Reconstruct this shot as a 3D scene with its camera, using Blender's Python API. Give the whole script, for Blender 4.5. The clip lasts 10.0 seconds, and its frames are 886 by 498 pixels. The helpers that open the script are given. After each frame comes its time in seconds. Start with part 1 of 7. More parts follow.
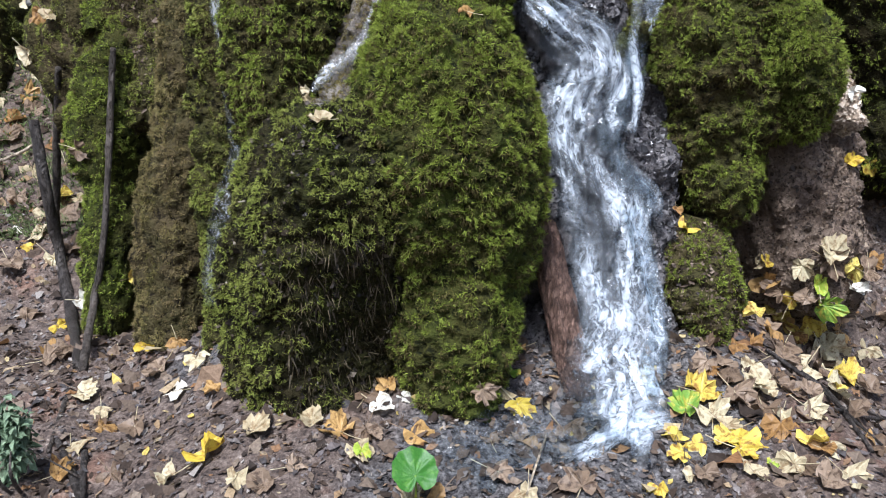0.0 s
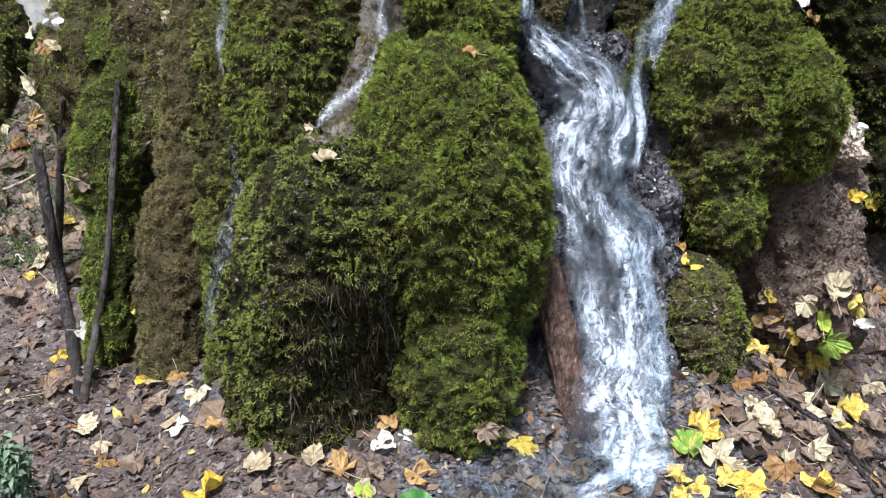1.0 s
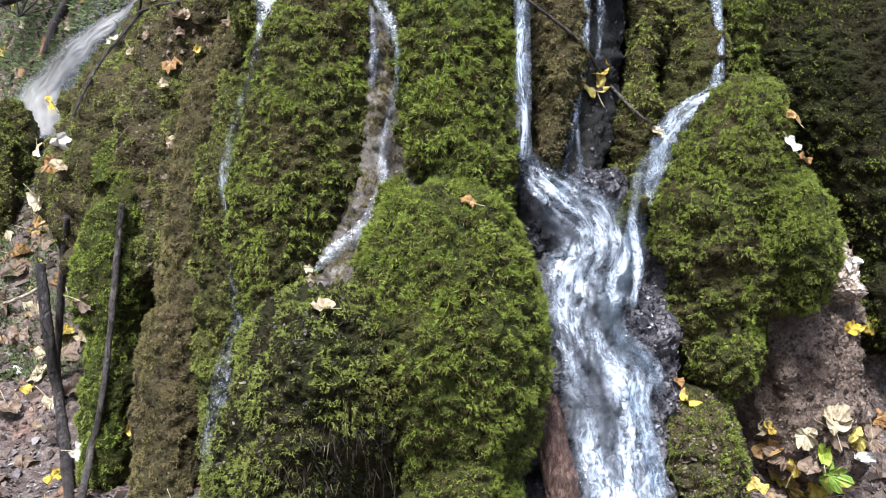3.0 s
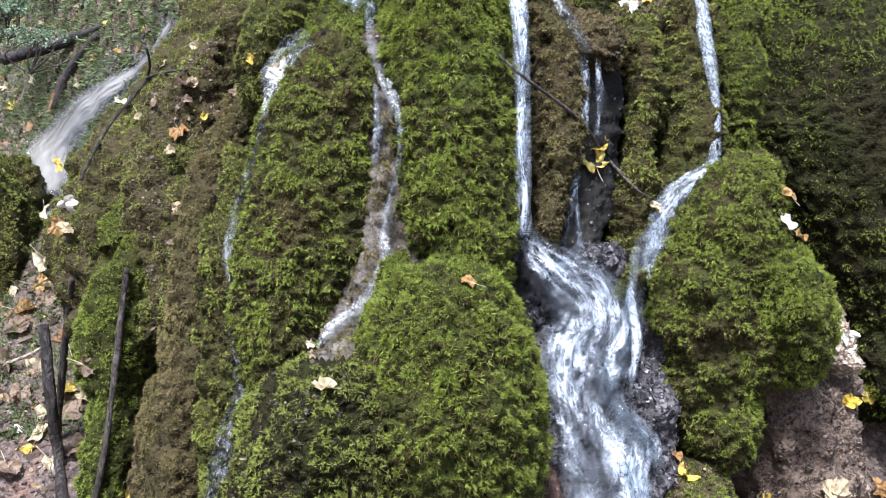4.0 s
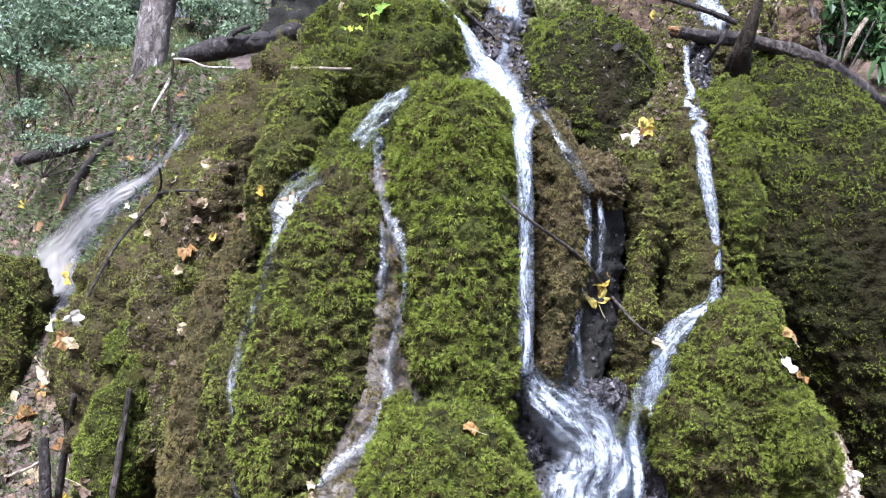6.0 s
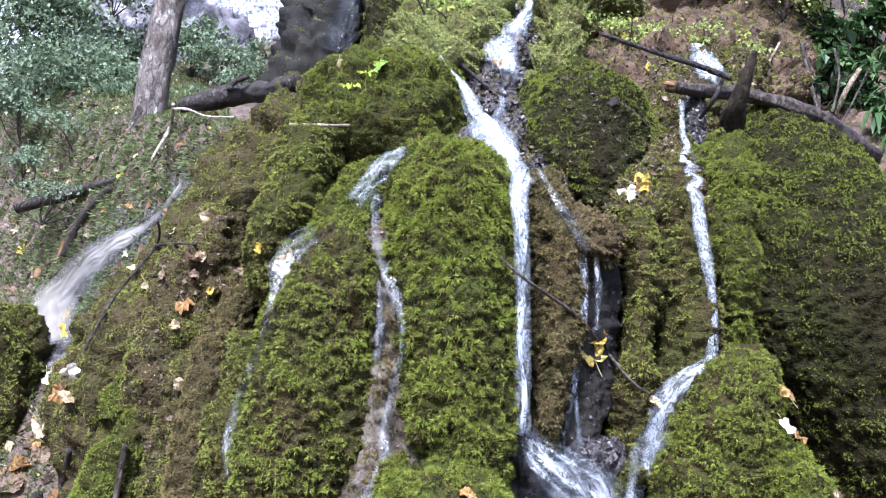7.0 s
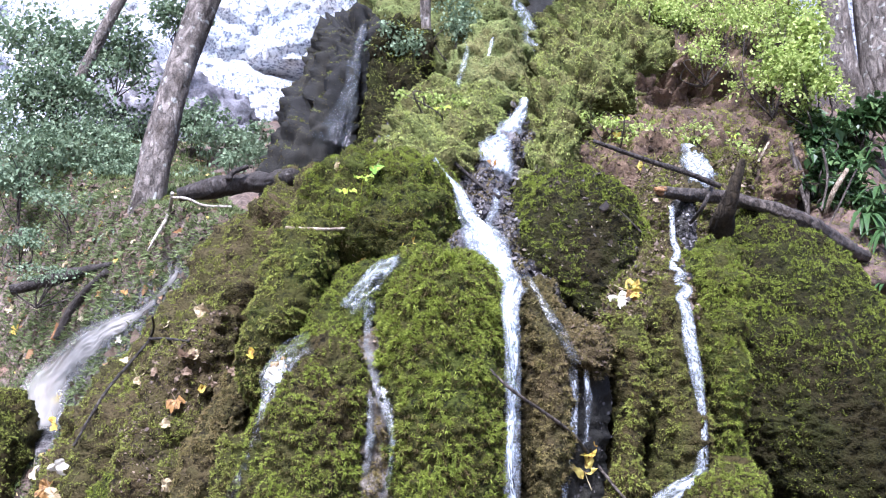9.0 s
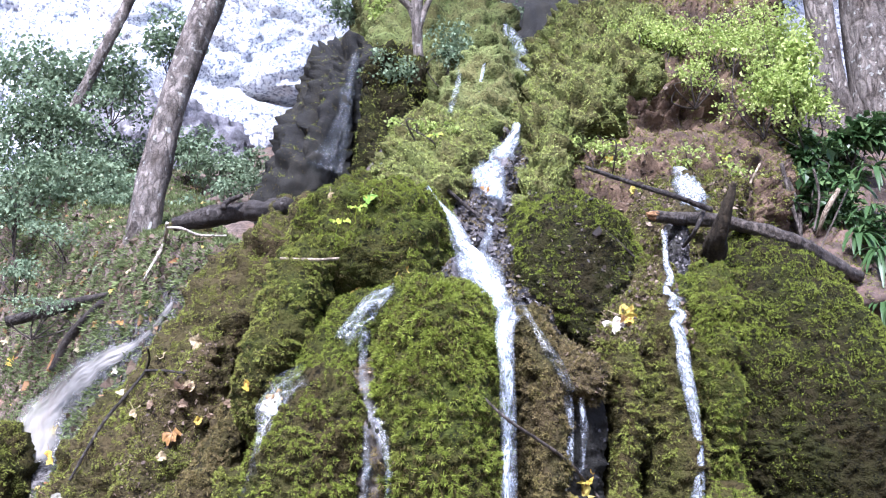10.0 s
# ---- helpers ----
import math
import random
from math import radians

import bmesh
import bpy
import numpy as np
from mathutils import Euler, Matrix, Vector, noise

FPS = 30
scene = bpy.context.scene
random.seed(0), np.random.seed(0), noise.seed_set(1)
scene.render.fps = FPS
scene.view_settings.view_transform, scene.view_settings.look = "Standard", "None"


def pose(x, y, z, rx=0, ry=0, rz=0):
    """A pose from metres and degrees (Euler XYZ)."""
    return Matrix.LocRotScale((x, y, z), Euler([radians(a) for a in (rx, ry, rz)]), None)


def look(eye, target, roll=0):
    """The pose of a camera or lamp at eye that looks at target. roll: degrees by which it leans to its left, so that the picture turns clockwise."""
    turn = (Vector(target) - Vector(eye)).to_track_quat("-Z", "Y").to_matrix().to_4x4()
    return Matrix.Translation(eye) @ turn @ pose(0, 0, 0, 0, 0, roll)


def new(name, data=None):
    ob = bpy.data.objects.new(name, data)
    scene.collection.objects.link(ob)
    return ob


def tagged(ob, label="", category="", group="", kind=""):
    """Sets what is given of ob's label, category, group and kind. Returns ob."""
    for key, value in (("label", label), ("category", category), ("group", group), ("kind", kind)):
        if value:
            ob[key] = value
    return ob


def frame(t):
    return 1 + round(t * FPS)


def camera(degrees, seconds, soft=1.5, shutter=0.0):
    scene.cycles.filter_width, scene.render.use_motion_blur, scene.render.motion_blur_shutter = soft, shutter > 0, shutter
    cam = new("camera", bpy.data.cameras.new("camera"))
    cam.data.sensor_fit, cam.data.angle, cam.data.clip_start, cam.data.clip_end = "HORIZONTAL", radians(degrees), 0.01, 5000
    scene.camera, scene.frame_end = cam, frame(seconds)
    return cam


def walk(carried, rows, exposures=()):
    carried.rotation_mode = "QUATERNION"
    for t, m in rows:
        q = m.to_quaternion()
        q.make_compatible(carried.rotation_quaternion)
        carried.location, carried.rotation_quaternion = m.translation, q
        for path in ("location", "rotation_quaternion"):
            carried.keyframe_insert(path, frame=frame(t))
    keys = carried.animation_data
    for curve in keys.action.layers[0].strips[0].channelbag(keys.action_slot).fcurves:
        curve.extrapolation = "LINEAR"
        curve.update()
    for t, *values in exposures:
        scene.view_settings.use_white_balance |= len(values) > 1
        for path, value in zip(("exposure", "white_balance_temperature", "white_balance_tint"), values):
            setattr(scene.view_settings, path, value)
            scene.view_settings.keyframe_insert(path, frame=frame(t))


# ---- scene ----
cam = camera(52.8, 10.0, 1.1)
PATH = [
    (0, (-0.2264, -0.744, 0.7933), (-0.0367, 1.218, 0.4584), -1.50),
    (0.5, (-0.2234, -0.737, 0.8182), (-0.0338, 1.229, 0.5054), -1.20),
    (1, (-0.2284, -0.733, 0.8444), (-0.04, 1.236, 0.5516), -1.20),
    (1.5, (-0.2279, -0.727, 0.8805), (-0.0444, 1.247, 0.6149), -1.30),
    (2, (-0.2298, -0.72, 0.9336), (-0.0518, 1.259, 0.7062), -1.10),
    (2.5, (-0.2205, -0.718, 0.9902), (-0.0346, 1.265, 0.8096), -1.00),
    (4, (-0.2168, -0.757, 1.1562), (-0.0276, 1.234, 1.1076), -0.30),
    (4.5, (-0.2187, -0.765, 1.2083), (-0.0397, 1.227, 1.2052), -0.30),
    (5, (-0.222, -0.777, 1.2525), (-0.0473, 1.215, 1.2915), 0.00),
    (5.5, (-0.2241, -0.787, 1.2996), (-0.0447, 1.204, 1.3815), 0.50),
    (7, (-0.2212, -0.807, 1.4226), (-0.0369, 1.175, 1.6234), 0.70),
    (7.5, (-0.2144, -0.822, 1.4654), (-0.0218, 1.155, 1.7008), 0.80),
    (8, (-0.2146, -0.838, 1.5104), (-0.0183, 1.133, 1.7878), 1.30),
    (8.5, (-0.2164, -0.854, 1.5405), (-0.0236, 1.111, 1.857), 1.40),
    (9, (-0.2185, -0.864, 1.5636), (-0.0294, 1.096, 1.9113), 1.60),
    (9.5, (-0.2129, -0.873, 1.5794), (-0.0177, 1.082, 1.9529), 1.00),
    (10, (-0.2103, -0.885, 1.5933), (-0.0154, 1.067, 1.9858), 0.70),
]
walk(cam, [(t, look(eye, target, roll)) for t, eye, target, roll in PATH],
     [(0.0, 1.2, 5600, 12), (2.5, 1.55, 5600, 13), (5.0, 1.78, 5500, 18), (7.5, 1.94, 5420, 22), (10.0, 2.03, 5430, 24)])
from mathutils import kdtree
from mathutils.bvhtree import BVHTree


# ---- world and light ----
world = bpy.data.worlds.new("world")
scene.world = world
world.use_nodes = True
wn, wl = world.node_tree.nodes, world.node_tree.links
wn.clear()
sky = wn.new("ShaderNodeTexSky")
sky.sky_type, sky.sun_disc = "NISHITA", False
sky.sun_elevation, sky.sun_rotation = radians(54), radians(201)
sky.air_density, sky.dust_density = 1.0, 2.5
bg = wn.new("ShaderNodeBackground")
bg.inputs["Strength"].default_value = 0.1
wo = wn.new("ShaderNodeOutputWorld")
wl.new(sky.outputs[0], bg.inputs[0])
wl.new(bg.outputs[0], wo.inputs[0])
sun_data = bpy.data.lights.new("sun", "SUN")
sun_data.energy, sun_data.angle, sun_data.color = 4.1, radians(16), (1.0, 0.98, 0.94)
sun = new("sun", sun_data)
sun.matrix_world = look((-2.2, -3.6, 10.0), (0, 2, 1))


# ---- materials ----
def material(name):
    m = bpy.data.materials.new(name)
    m.use_nodes = True
    nt = m.node_tree
    nt.nodes["Principled BSDF"].inputs["Specular IOR Level"].default_value = 0.18
    return m, nt.nodes, nt.links, nt.nodes["Principled BSDF"]


def noise_node(n, l, scale, detail=6, rough=0.6, stretch=None):
    co = n.new("ShaderNodeNewGeometry")
    tex = n.new("ShaderNodeTexNoise")
    tex.inputs["Scale"].default_value = scale
    tex.inputs["Detail"].default_value = detail
    tex.inputs["Roughness"].default_value = rough
    src = co.outputs["Position"]
    if stretch:
        mp = n.new("ShaderNodeMapping")
        mp.inputs["Scale"].default_value = stretch
        l.new(src, mp.inputs[0])
        src = mp.outputs[0]
    l.new(src, tex.inputs["Vector"])
    return tex.outputs[0]


def ramp(n, l, src, stops):
    r = n.new("ShaderNodeValToRGB")
    e = r.color_ramp.elements
    while len(e) < len(stops):
        e.new(0.5)
    for k, (p, c) in enumerate(stops):
        e[k].position, e[k].color = p, (*c, 1) if len(c) == 3 else c
    l.new(src, r.inputs[0])
    return r.outputs[0]


def mix(n, l, fac, a, b, mode="MIX"):
    m = n.new("ShaderNodeMix")
    m.data_type, m.blend_type = "RGBA", mode
    for sock, v in ((m.inputs[0], fac), (m.inputs[6], a), (m.inputs[7], b)):
        if isinstance(v, (int, float)):
            sock.default_value = v
        elif isinstance(v, tuple):
            sock.default_value = (*v, 1)
        else:
            l.new(v, sock)
    return m.outputs[2]


def bump(n, l, p, height, strength, dist):
    b = n.new("ShaderNodeBump")
    b.inputs["Strength"].default_value, b.inputs["Distance"].default_value = strength, dist
    l.new(height, b.inputs["Height"])
    l.new(b.outputs[0], p.inputs["Normal"])


def rock_material(name, dark, mid, light, rough=0.7, scale=9.0, stretch=None, bump_d=0.012):
    m, n, l, p = material(name)
    big = noise_node(n, l, scale * 0.35, 5, 0.6, stretch)
    fine = noise_node(n, l, scale * 5, 8, 0.7)
    c1 = ramp(n, l, big, [(0.3, dark), (0.5, mid), (0.72, light)])
    c2 = ramp(n, l, fine, [(0.3, (0.45, 0.42, 0.4)), (0.6, (1.0, 1.0, 1.0)), (0.75, (1.25, 1.22, 1.2))])
    l.new(mix(n, l, 1.0, c1, c2, "MULTIPLY"), p.inputs["Base Color"])
    l.new(ramp(n, l, big, [(0.3, (rough - 0.25,) * 3), (0.7, (rough + 0.15,) * 3)]), p.inputs["Roughness"])
    bump(n, l, p, mix(n, l, 0.6, big, fine), 0.9, bump_d)
    return m


def moss_material(name, young, old, dry, patch=0.5):
    m, n, l, p = material(name)
    g = n.new("ShaderNodeNewGeometry")
    isl = ramp(n, l, g.outputs["Random Per Island"], [(0.0, tuple(v * 0.55 for v in old)), (0.25, old), (0.7, young), (1.0, tuple(min(1, v * 1.25) for v in young))])
    patches = noise_node(n, l, 5.5, 6, 0.7)
    f = ramp(n, l, patches, [(patch - 0.12, (0, 0, 0)), (patch + 0.1, (1, 1, 1))])
    dryc = mix(n, l, g.outputs["Random Per Island"], dry, old)
    col = mix(n, l, f, dryc, isl)
    l.new(col, p.inputs["Base Color"])
    p.inputs["Roughness"].default_value = 0.6
    p.inputs["Specular IOR Level"].default_value = 0.14
    tr = n.new("ShaderNodeBsdfTranslucent")
    l.new(col, tr.inputs[0])
    ms = n.new("ShaderNodeMixShader")
    ms.inputs[0].default_value = 0.3
    l.new(p.outputs[0], ms.inputs[1])
    l.new(tr.outputs[0], ms.inputs[2])
    l.new(ms.outputs[0], n["Material Output"].inputs[0])
    return m




def bed_material(name, pit_shade, mat_brown, mat_green):
    """Matted moss and tufa crumbs of brown and green, the pits between painted dark as shade."""
    m, n, l, p = material(name)
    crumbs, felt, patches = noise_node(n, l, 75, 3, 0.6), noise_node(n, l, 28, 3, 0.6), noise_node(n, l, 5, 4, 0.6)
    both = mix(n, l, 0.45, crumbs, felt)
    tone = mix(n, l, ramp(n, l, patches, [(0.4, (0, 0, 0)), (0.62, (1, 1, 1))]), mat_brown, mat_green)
    l.new(mix(n, l, ramp(n, l, both, [(0.4, (0, 0, 0)), (0.5, (1, 1, 1))]), pit_shade, tone), p.inputs["Base Color"])
    p.inputs["Roughness"].default_value = 0.85
    p.inputs["Specular IOR Level"].default_value = 0.08
    bump(n, l, p, both, 1.0, 0.03)
    return m


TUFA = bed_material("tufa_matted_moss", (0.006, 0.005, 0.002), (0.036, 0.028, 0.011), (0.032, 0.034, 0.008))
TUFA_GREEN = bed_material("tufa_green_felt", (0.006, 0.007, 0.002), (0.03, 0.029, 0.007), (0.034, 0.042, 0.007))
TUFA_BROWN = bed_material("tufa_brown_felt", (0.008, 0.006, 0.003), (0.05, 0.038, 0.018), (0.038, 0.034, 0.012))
# two lighter felts: sun and haze on the upper tiers put into the colour
TUFA_SUNLIT = bed_material("tufa_sunlit_moss", (0.035, 0.04, 0.014), (0.11, 0.105, 0.04), (0.125, 0.15, 0.05))
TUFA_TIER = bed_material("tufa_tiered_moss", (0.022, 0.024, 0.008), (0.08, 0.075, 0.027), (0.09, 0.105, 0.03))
# dark brown felt, blackened further to carry the overhangs' shade
TUFA_SHADE = bed_material("tufa_shade_felt", (0.003, 0.003, 0.001), (0.016, 0.013, 0.005), (0.016, 0.017, 0.004))
TUFA_WET = rock_material("tufa_wet_dark", (0.03, 0.028, 0.029), (0.095, 0.087, 0.088), (0.24, 0.22, 0.21), 0.32, 22, None, 0.02)
TUFA_GREY = rock_material("tufa_grey_brown", (0.045, 0.03, 0.022), (0.14, 0.1, 0.072), (0.28, 0.215, 0.16), 0.6, 24, None, 0.02)
TUFA_LACE = rock_material("tufa_wet_lace", (0.032, 0.027, 0.022), (0.115, 0.098, 0.08), (0.28, 0.25, 0.21), 0.5, 34, None, 0.02)
TUFA_PALE = rock_material("tufa_pale_buff", (0.2, 0.15, 0.11), (0.42, 0.34, 0.26), (0.62, 0.53, 0.43), 0.8, 30, None, 0.02)
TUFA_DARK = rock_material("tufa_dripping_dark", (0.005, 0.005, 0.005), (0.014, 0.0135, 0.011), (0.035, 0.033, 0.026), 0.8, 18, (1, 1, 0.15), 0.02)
SOIL = rock_material("forest_soil", (0.034, 0.025, 0.02), (0.08, 0.056, 0.044), (0.17, 0.108, 0.08), 0.55, 16, None, 0.015)
ROCK_GREY = rock_material("limestone_weathered", (0.06, 0.06, 0.068), (0.22, 0.215, 0.24), (0.5, 0.49, 0.52), 0.8, 9, None, 0.03)
EARTH = rock_material("bare_earth", (0.02, 0.012, 0.008), (0.09, 0.058, 0.037), (0.19, 0.13, 0.085), 0.75, 20, None, 0.02)
MOSS_FRESH = moss_material("moss_fresh", (0.215, 0.26, 0.038), (0.115, 0.145, 0.019), (0.16, 0.15, 0.036), 0.38)
MOSS_OLIVE = moss_material("moss_olive", (0.24, 0.27, 0.052), (0.128, 0.146, 0.027), (0.205, 0.172, 0.06), 0.43)
MOSS_BROWN = moss_material("moss_brown", (0.22, 0.185, 0.068), (0.12, 0.098, 0.036), (0.23, 0.172, 0.09), 0.52)
# brown undermoss; its dark tone also paints shade on steep mound faces
MOSS_SHADE_TONE = moss_material("moss_shade_tone", (0.115, 0.105, 0.026), (0.05, 0.044, 0.012), (0.12, 0.086, 0.038), 0.5)
# yellow-green moss of the tiers, lightened to look sunlit
MOSS_TIER = moss_material("moss_yellow_green_lit", (0.36, 0.41, 0.12), (0.21, 0.24, 0.065), (0.29, 0.27, 0.11), 0.4)
# dark brown moss with the shade of sheltered fronts added to its tone
MOSS_BROWN_SHADE = moss_material("moss_brown_shade", (0.042, 0.04, 0.009), (0.014, 0.013, 0.004), (0.045, 0.033, 0.011), 0.5)
MOSS_HILL = moss_material("moss_grey_green", (0.16, 0.2, 0.08), (0.085, 0.11, 0.042), (0.13, 0.13, 0.06), 0.36)
# lighter moss whose paleness paints the sun and haze on the far wall
MOSS_SUNLIT = moss_material("moss_sunlit_haze", (0.34, 0.375, 0.145), (0.19, 0.215, 0.075), (0.3, 0.28, 0.12), 0.42)


def ground_material(name):
    """Forest floor: brown humus, patches of red clay, and grey wet gravel along the water."""
    m, n, l, p = material(name)
    crumbs, lumps, fields = noise_node(n, l, 110, 5, 0.7), noise_node(n, l, 26, 5, 0.65), noise_node(n, l, 3.2, 4, 0.6)
    grain = mix(n, l, 0.5, crumbs, lumps)
    humus = ramp(n, l, grain, [(0.36, (0.016, 0.012, 0.01)), (0.48, (0.075, 0.054, 0.043)), (0.58, (0.15, 0.115, 0.092)), (0.68, (0.3, 0.25, 0.21))])
    clay = ramp(n, l, grain, [(0.36, (0.04, 0.022, 0.015)), (0.5, (0.13, 0.075, 0.052)), (0.66, (0.25, 0.17, 0.125))])
    gravel = ramp(n, l, grain, [(0.4, (0.012, 0.011, 0.011)), (0.49, (0.062, 0.057, 0.055)), (0.58, (0.14, 0.13, 0.125)), (0.68, (0.32, 0.3, 0.28))])
    col = mix(n, l, ramp(n, l, fields, [(0.55, (0, 0, 0)), (0.66, (1, 1, 1))]), humus, clay)
    at = n.new("ShaderNodeAttribute")
    at.attribute_name = "damp"
    wet = ramp(n, l, at.outputs["Fac"], [(0.25, (0, 0, 0)), (0.55, (1, 1, 1))])
    l.new(mix(n, l, wet, col, gravel), p.inputs["Base Color"])
    l.new(mix(n, l, wet, (0.72, 0.72, 0.72), (0.26, 0.26, 0.26)), p.inputs["Roughness"])
    bump(n, l, p, grain, 1.0, 0.02)
    return m


GROUND = ground_material("forest_floor")


def scatter_material(name, stops, gloss=0.6, thin=0.25):
    m, n, l, p = material(name)
    g = n.new("ShaderNodeNewGeometry")
    col = ramp(n, l, g.outputs["Random Per Island"], stops)
    grain = noise_node(n, l, 120, 3, 0.6)
    col = mix(n, l, 1.0, col, ramp(n, l, grain, [(0.3, (0.6, 0.58, 0.55)), (0.7, (1.15, 1.15, 1.15))]), "MULTIPLY")
    l.new(col, p.inputs["Base Color"])
    p.inputs["Roughness"].default_value = gloss
    if thin:
        tr = n.new("ShaderNodeBsdfTranslucent")
        l.new(col, tr.inputs[0])
        ms = n.new("ShaderNodeMixShader")
        ms.inputs[0].default_value = thin
        l.new(p.outputs[0], ms.inputs[1])
        l.new(tr.outputs[0], ms.inputs[2])
        l.new(ms.outputs[0], n["Material Output"].inputs[0])
    return m


CRUMBS = scatter_material("tufa_crumbs", [(0.0, (0.02, 0.014, 0.01)), (0.5, (0.085, 0.06, 0.043)), (0.9, (0.16, 0.12, 0.087)), (1.0, (0.22, 0.17, 0.12))], 0.6, 0)
CRUMBS_DARK = scatter_material("wet_crumbs", [(0.0, (0.014, 0.014, 0.015)), (0.6, (0.055, 0.051, 0.052)), (0.95, (0.14, 0.13, 0.13)), (1.0, (0.28, 0.26, 0.26))], 0.25, 0)


CRUMBS_PALE = scatter_material("pale_crumbs", [(0.0, (0.16, 0.12, 0.085)), (0.5, (0.4, 0.32, 0.24)), (1.0, (0.6, 0.52, 0.42))], 0.8, 0)
CRUMBS_BROWN = scatter_material("dark_crumbs", [(0.0, (0.006, 0.004, 0.003)), (0.6, (0.03, 0.022, 0.015)), (0.92, (0.07, 0.054, 0.038)), (1.0, (0.2, 0.17, 0.13))], 0.5, 0)
CRUMB_OF = {"tufa_shade_felt": CRUMBS_BROWN, "tufa_wet_dark": CRUMBS_DARK, "tufa_dripping_dark": CRUMBS_DARK, "tufa_pale_buff": CRUMBS_PALE}
ROOTS = scatter_material("root_fibre", [(0.0, (0.012, 0.009, 0.006)), (0.6, (0.04, 0.03, 0.016)), (1.0, (0.16, 0.13, 0.075))])


# ---- numbers ----
def lattice(i, j, k, seed):
    h = (i * 73856093) ^ (j * 19349663) ^ (k * 83492791) ^ (seed * 2654435761)
    h = (h ^ (h >> 13)) * 1274126177
    return ((h ^ (h >> 16)) & 0xFFFF) / 65535.0


def vnoise(p, seed=0):
    """Smooth value noise, 0 to 1, at an n x 3 array."""
    q = np.floor(p).astype(np.int64)
    f = p - q
    f = f * f * (3 - 2 * f)
    out = np.zeros(len(p))
    for a in (0, 1):
        for b in (0, 1):
            for c in (0, 1):
                w = np.abs(1 - a - f[:, 0]) * np.abs(1 - b - f[:, 1]) * np.abs(1 - c - f[:, 2])
                out += w * lattice(q[:, 0] + a, q[:, 1] + b, q[:, 2] + c, seed)
    return out


def fbm(p, scale, octaves=4, seed=0):
    """Layered noise about zero, from -1 to 1."""
    out, amp, tot = np.zeros(len(p)), 1.0, 0.0
    for o in range(octaves):
        out += amp * (2 * vnoise(p * scale * 2 ** o + 17.3 * o, seed + o) - 1)
        tot += amp
        amp *= 0.5
    return out / tot


def mesh_of(name, verts, faces, mat, smooth=True):
    """A mesh from arrays: faces is n x 3 or n x 4."""
    me = bpy.data.meshes.new(name)
    v = np.asarray(verts, dtype=np.float32)
    f = np.asarray(faces, dtype=np.int32)
    k = f.shape[1]
    me.vertices.add(len(v))
    me.vertices.foreach_set("co", v.ravel())
    me.loops.add(f.size)
    me.loops.foreach_set("vertex_index", f.ravel())
    me.polygons.add(len(f))
    me.polygons.foreach_set("loop_start", np.arange(0, f.size, k, dtype=np.int32))
    me.update(calc_edges=True)
    me.validate()
    me.polygons.foreach_set("use_smooth", np.full(len(me.polygons), smooth))
    me.materials.append(mat)
    return me


def put(name, verts, faces, mat, parent=None, smooth=True, label="", category="", group="", kind=""):
    ob = new(name, mesh_of(name, verts, faces, mat, smooth))
    ob.parent = parent
    return tagged(ob, label, category, group, kind)


def spline(rows, count):
    """Rows of numbers, glided through smoothly."""
    r = np.array(rows, dtype=float)
    s = np.linspace(0, len(r) - 1, count)
    k = np.clip(np.floor(s).astype(int), 0, len(r) - 2)
    t = (s - k)[:, None]
    p0, p1, p2, p3 = r[np.maximum(k - 1, 0)], r[k], r[k + 1], r[np.minimum(k + 2, len(r) - 1)]
    return 0.5 * (2 * p1 + (p2 - p0) * t + (2 * p0 - 5 * p1 + 4 * p2 - p3) * t ** 2 + (3 * p1 - p0 - 3 * p2 + p3) * t ** 3)


def grid_faces(nr, nc, loop=False):
    i, j = np.meshgrid(np.arange(nr - 1), np.arange(nc if loop else nc - 1), indexing="ij")
    a = (i * nc + j).ravel()
    b = (i * nc + (j + 1) % nc).ravel()
    return np.stack([a, b, b + nc, a + nc], 1)


def face_normals(v, f):
    n = np.cross(v[f[:, 2]] - v[f[:, 0]], v[f[:, 3]] - v[f[:, 1]])
    area = np.linalg.norm(n, axis=1)
    return n / np.maximum(area, 1e-12)[:, None], area / 2


# ---- where the water runs: place and width, from the top down ----
RUN = {}
RUN['main'] = [(0.295, 2.02, 1.151, 0.07), (0.335, 2.03, 1.075, 0.12), (0.42, 2.05, 0.994, 0.22), (0.49, 2.05, 0.919, 0.27), (0.51, 2.05, 0.83, 0.29), (0.5, 2.045, 0.77, 0.28), (0.49, 2.03, 0.69, 0.28), (0.5, 2.0, 0.602, 0.27), (0.525, 1.965, 0.516, 0.27), (0.545, 1.945, 0.428, 0.3), (0.55, 1.935, 0.328, 0.3), (0.55, 1.91, 0.209, 0.31), (0.55, 1.86, 0.076, 0.31), (0.528, 1.741, -0.025, 0.33), (0.48, 1.616, -0.085, 0.34), (0.43, 1.495, -0.111, 0.38), (0.38, 1.4, -0.13, 0.36)]
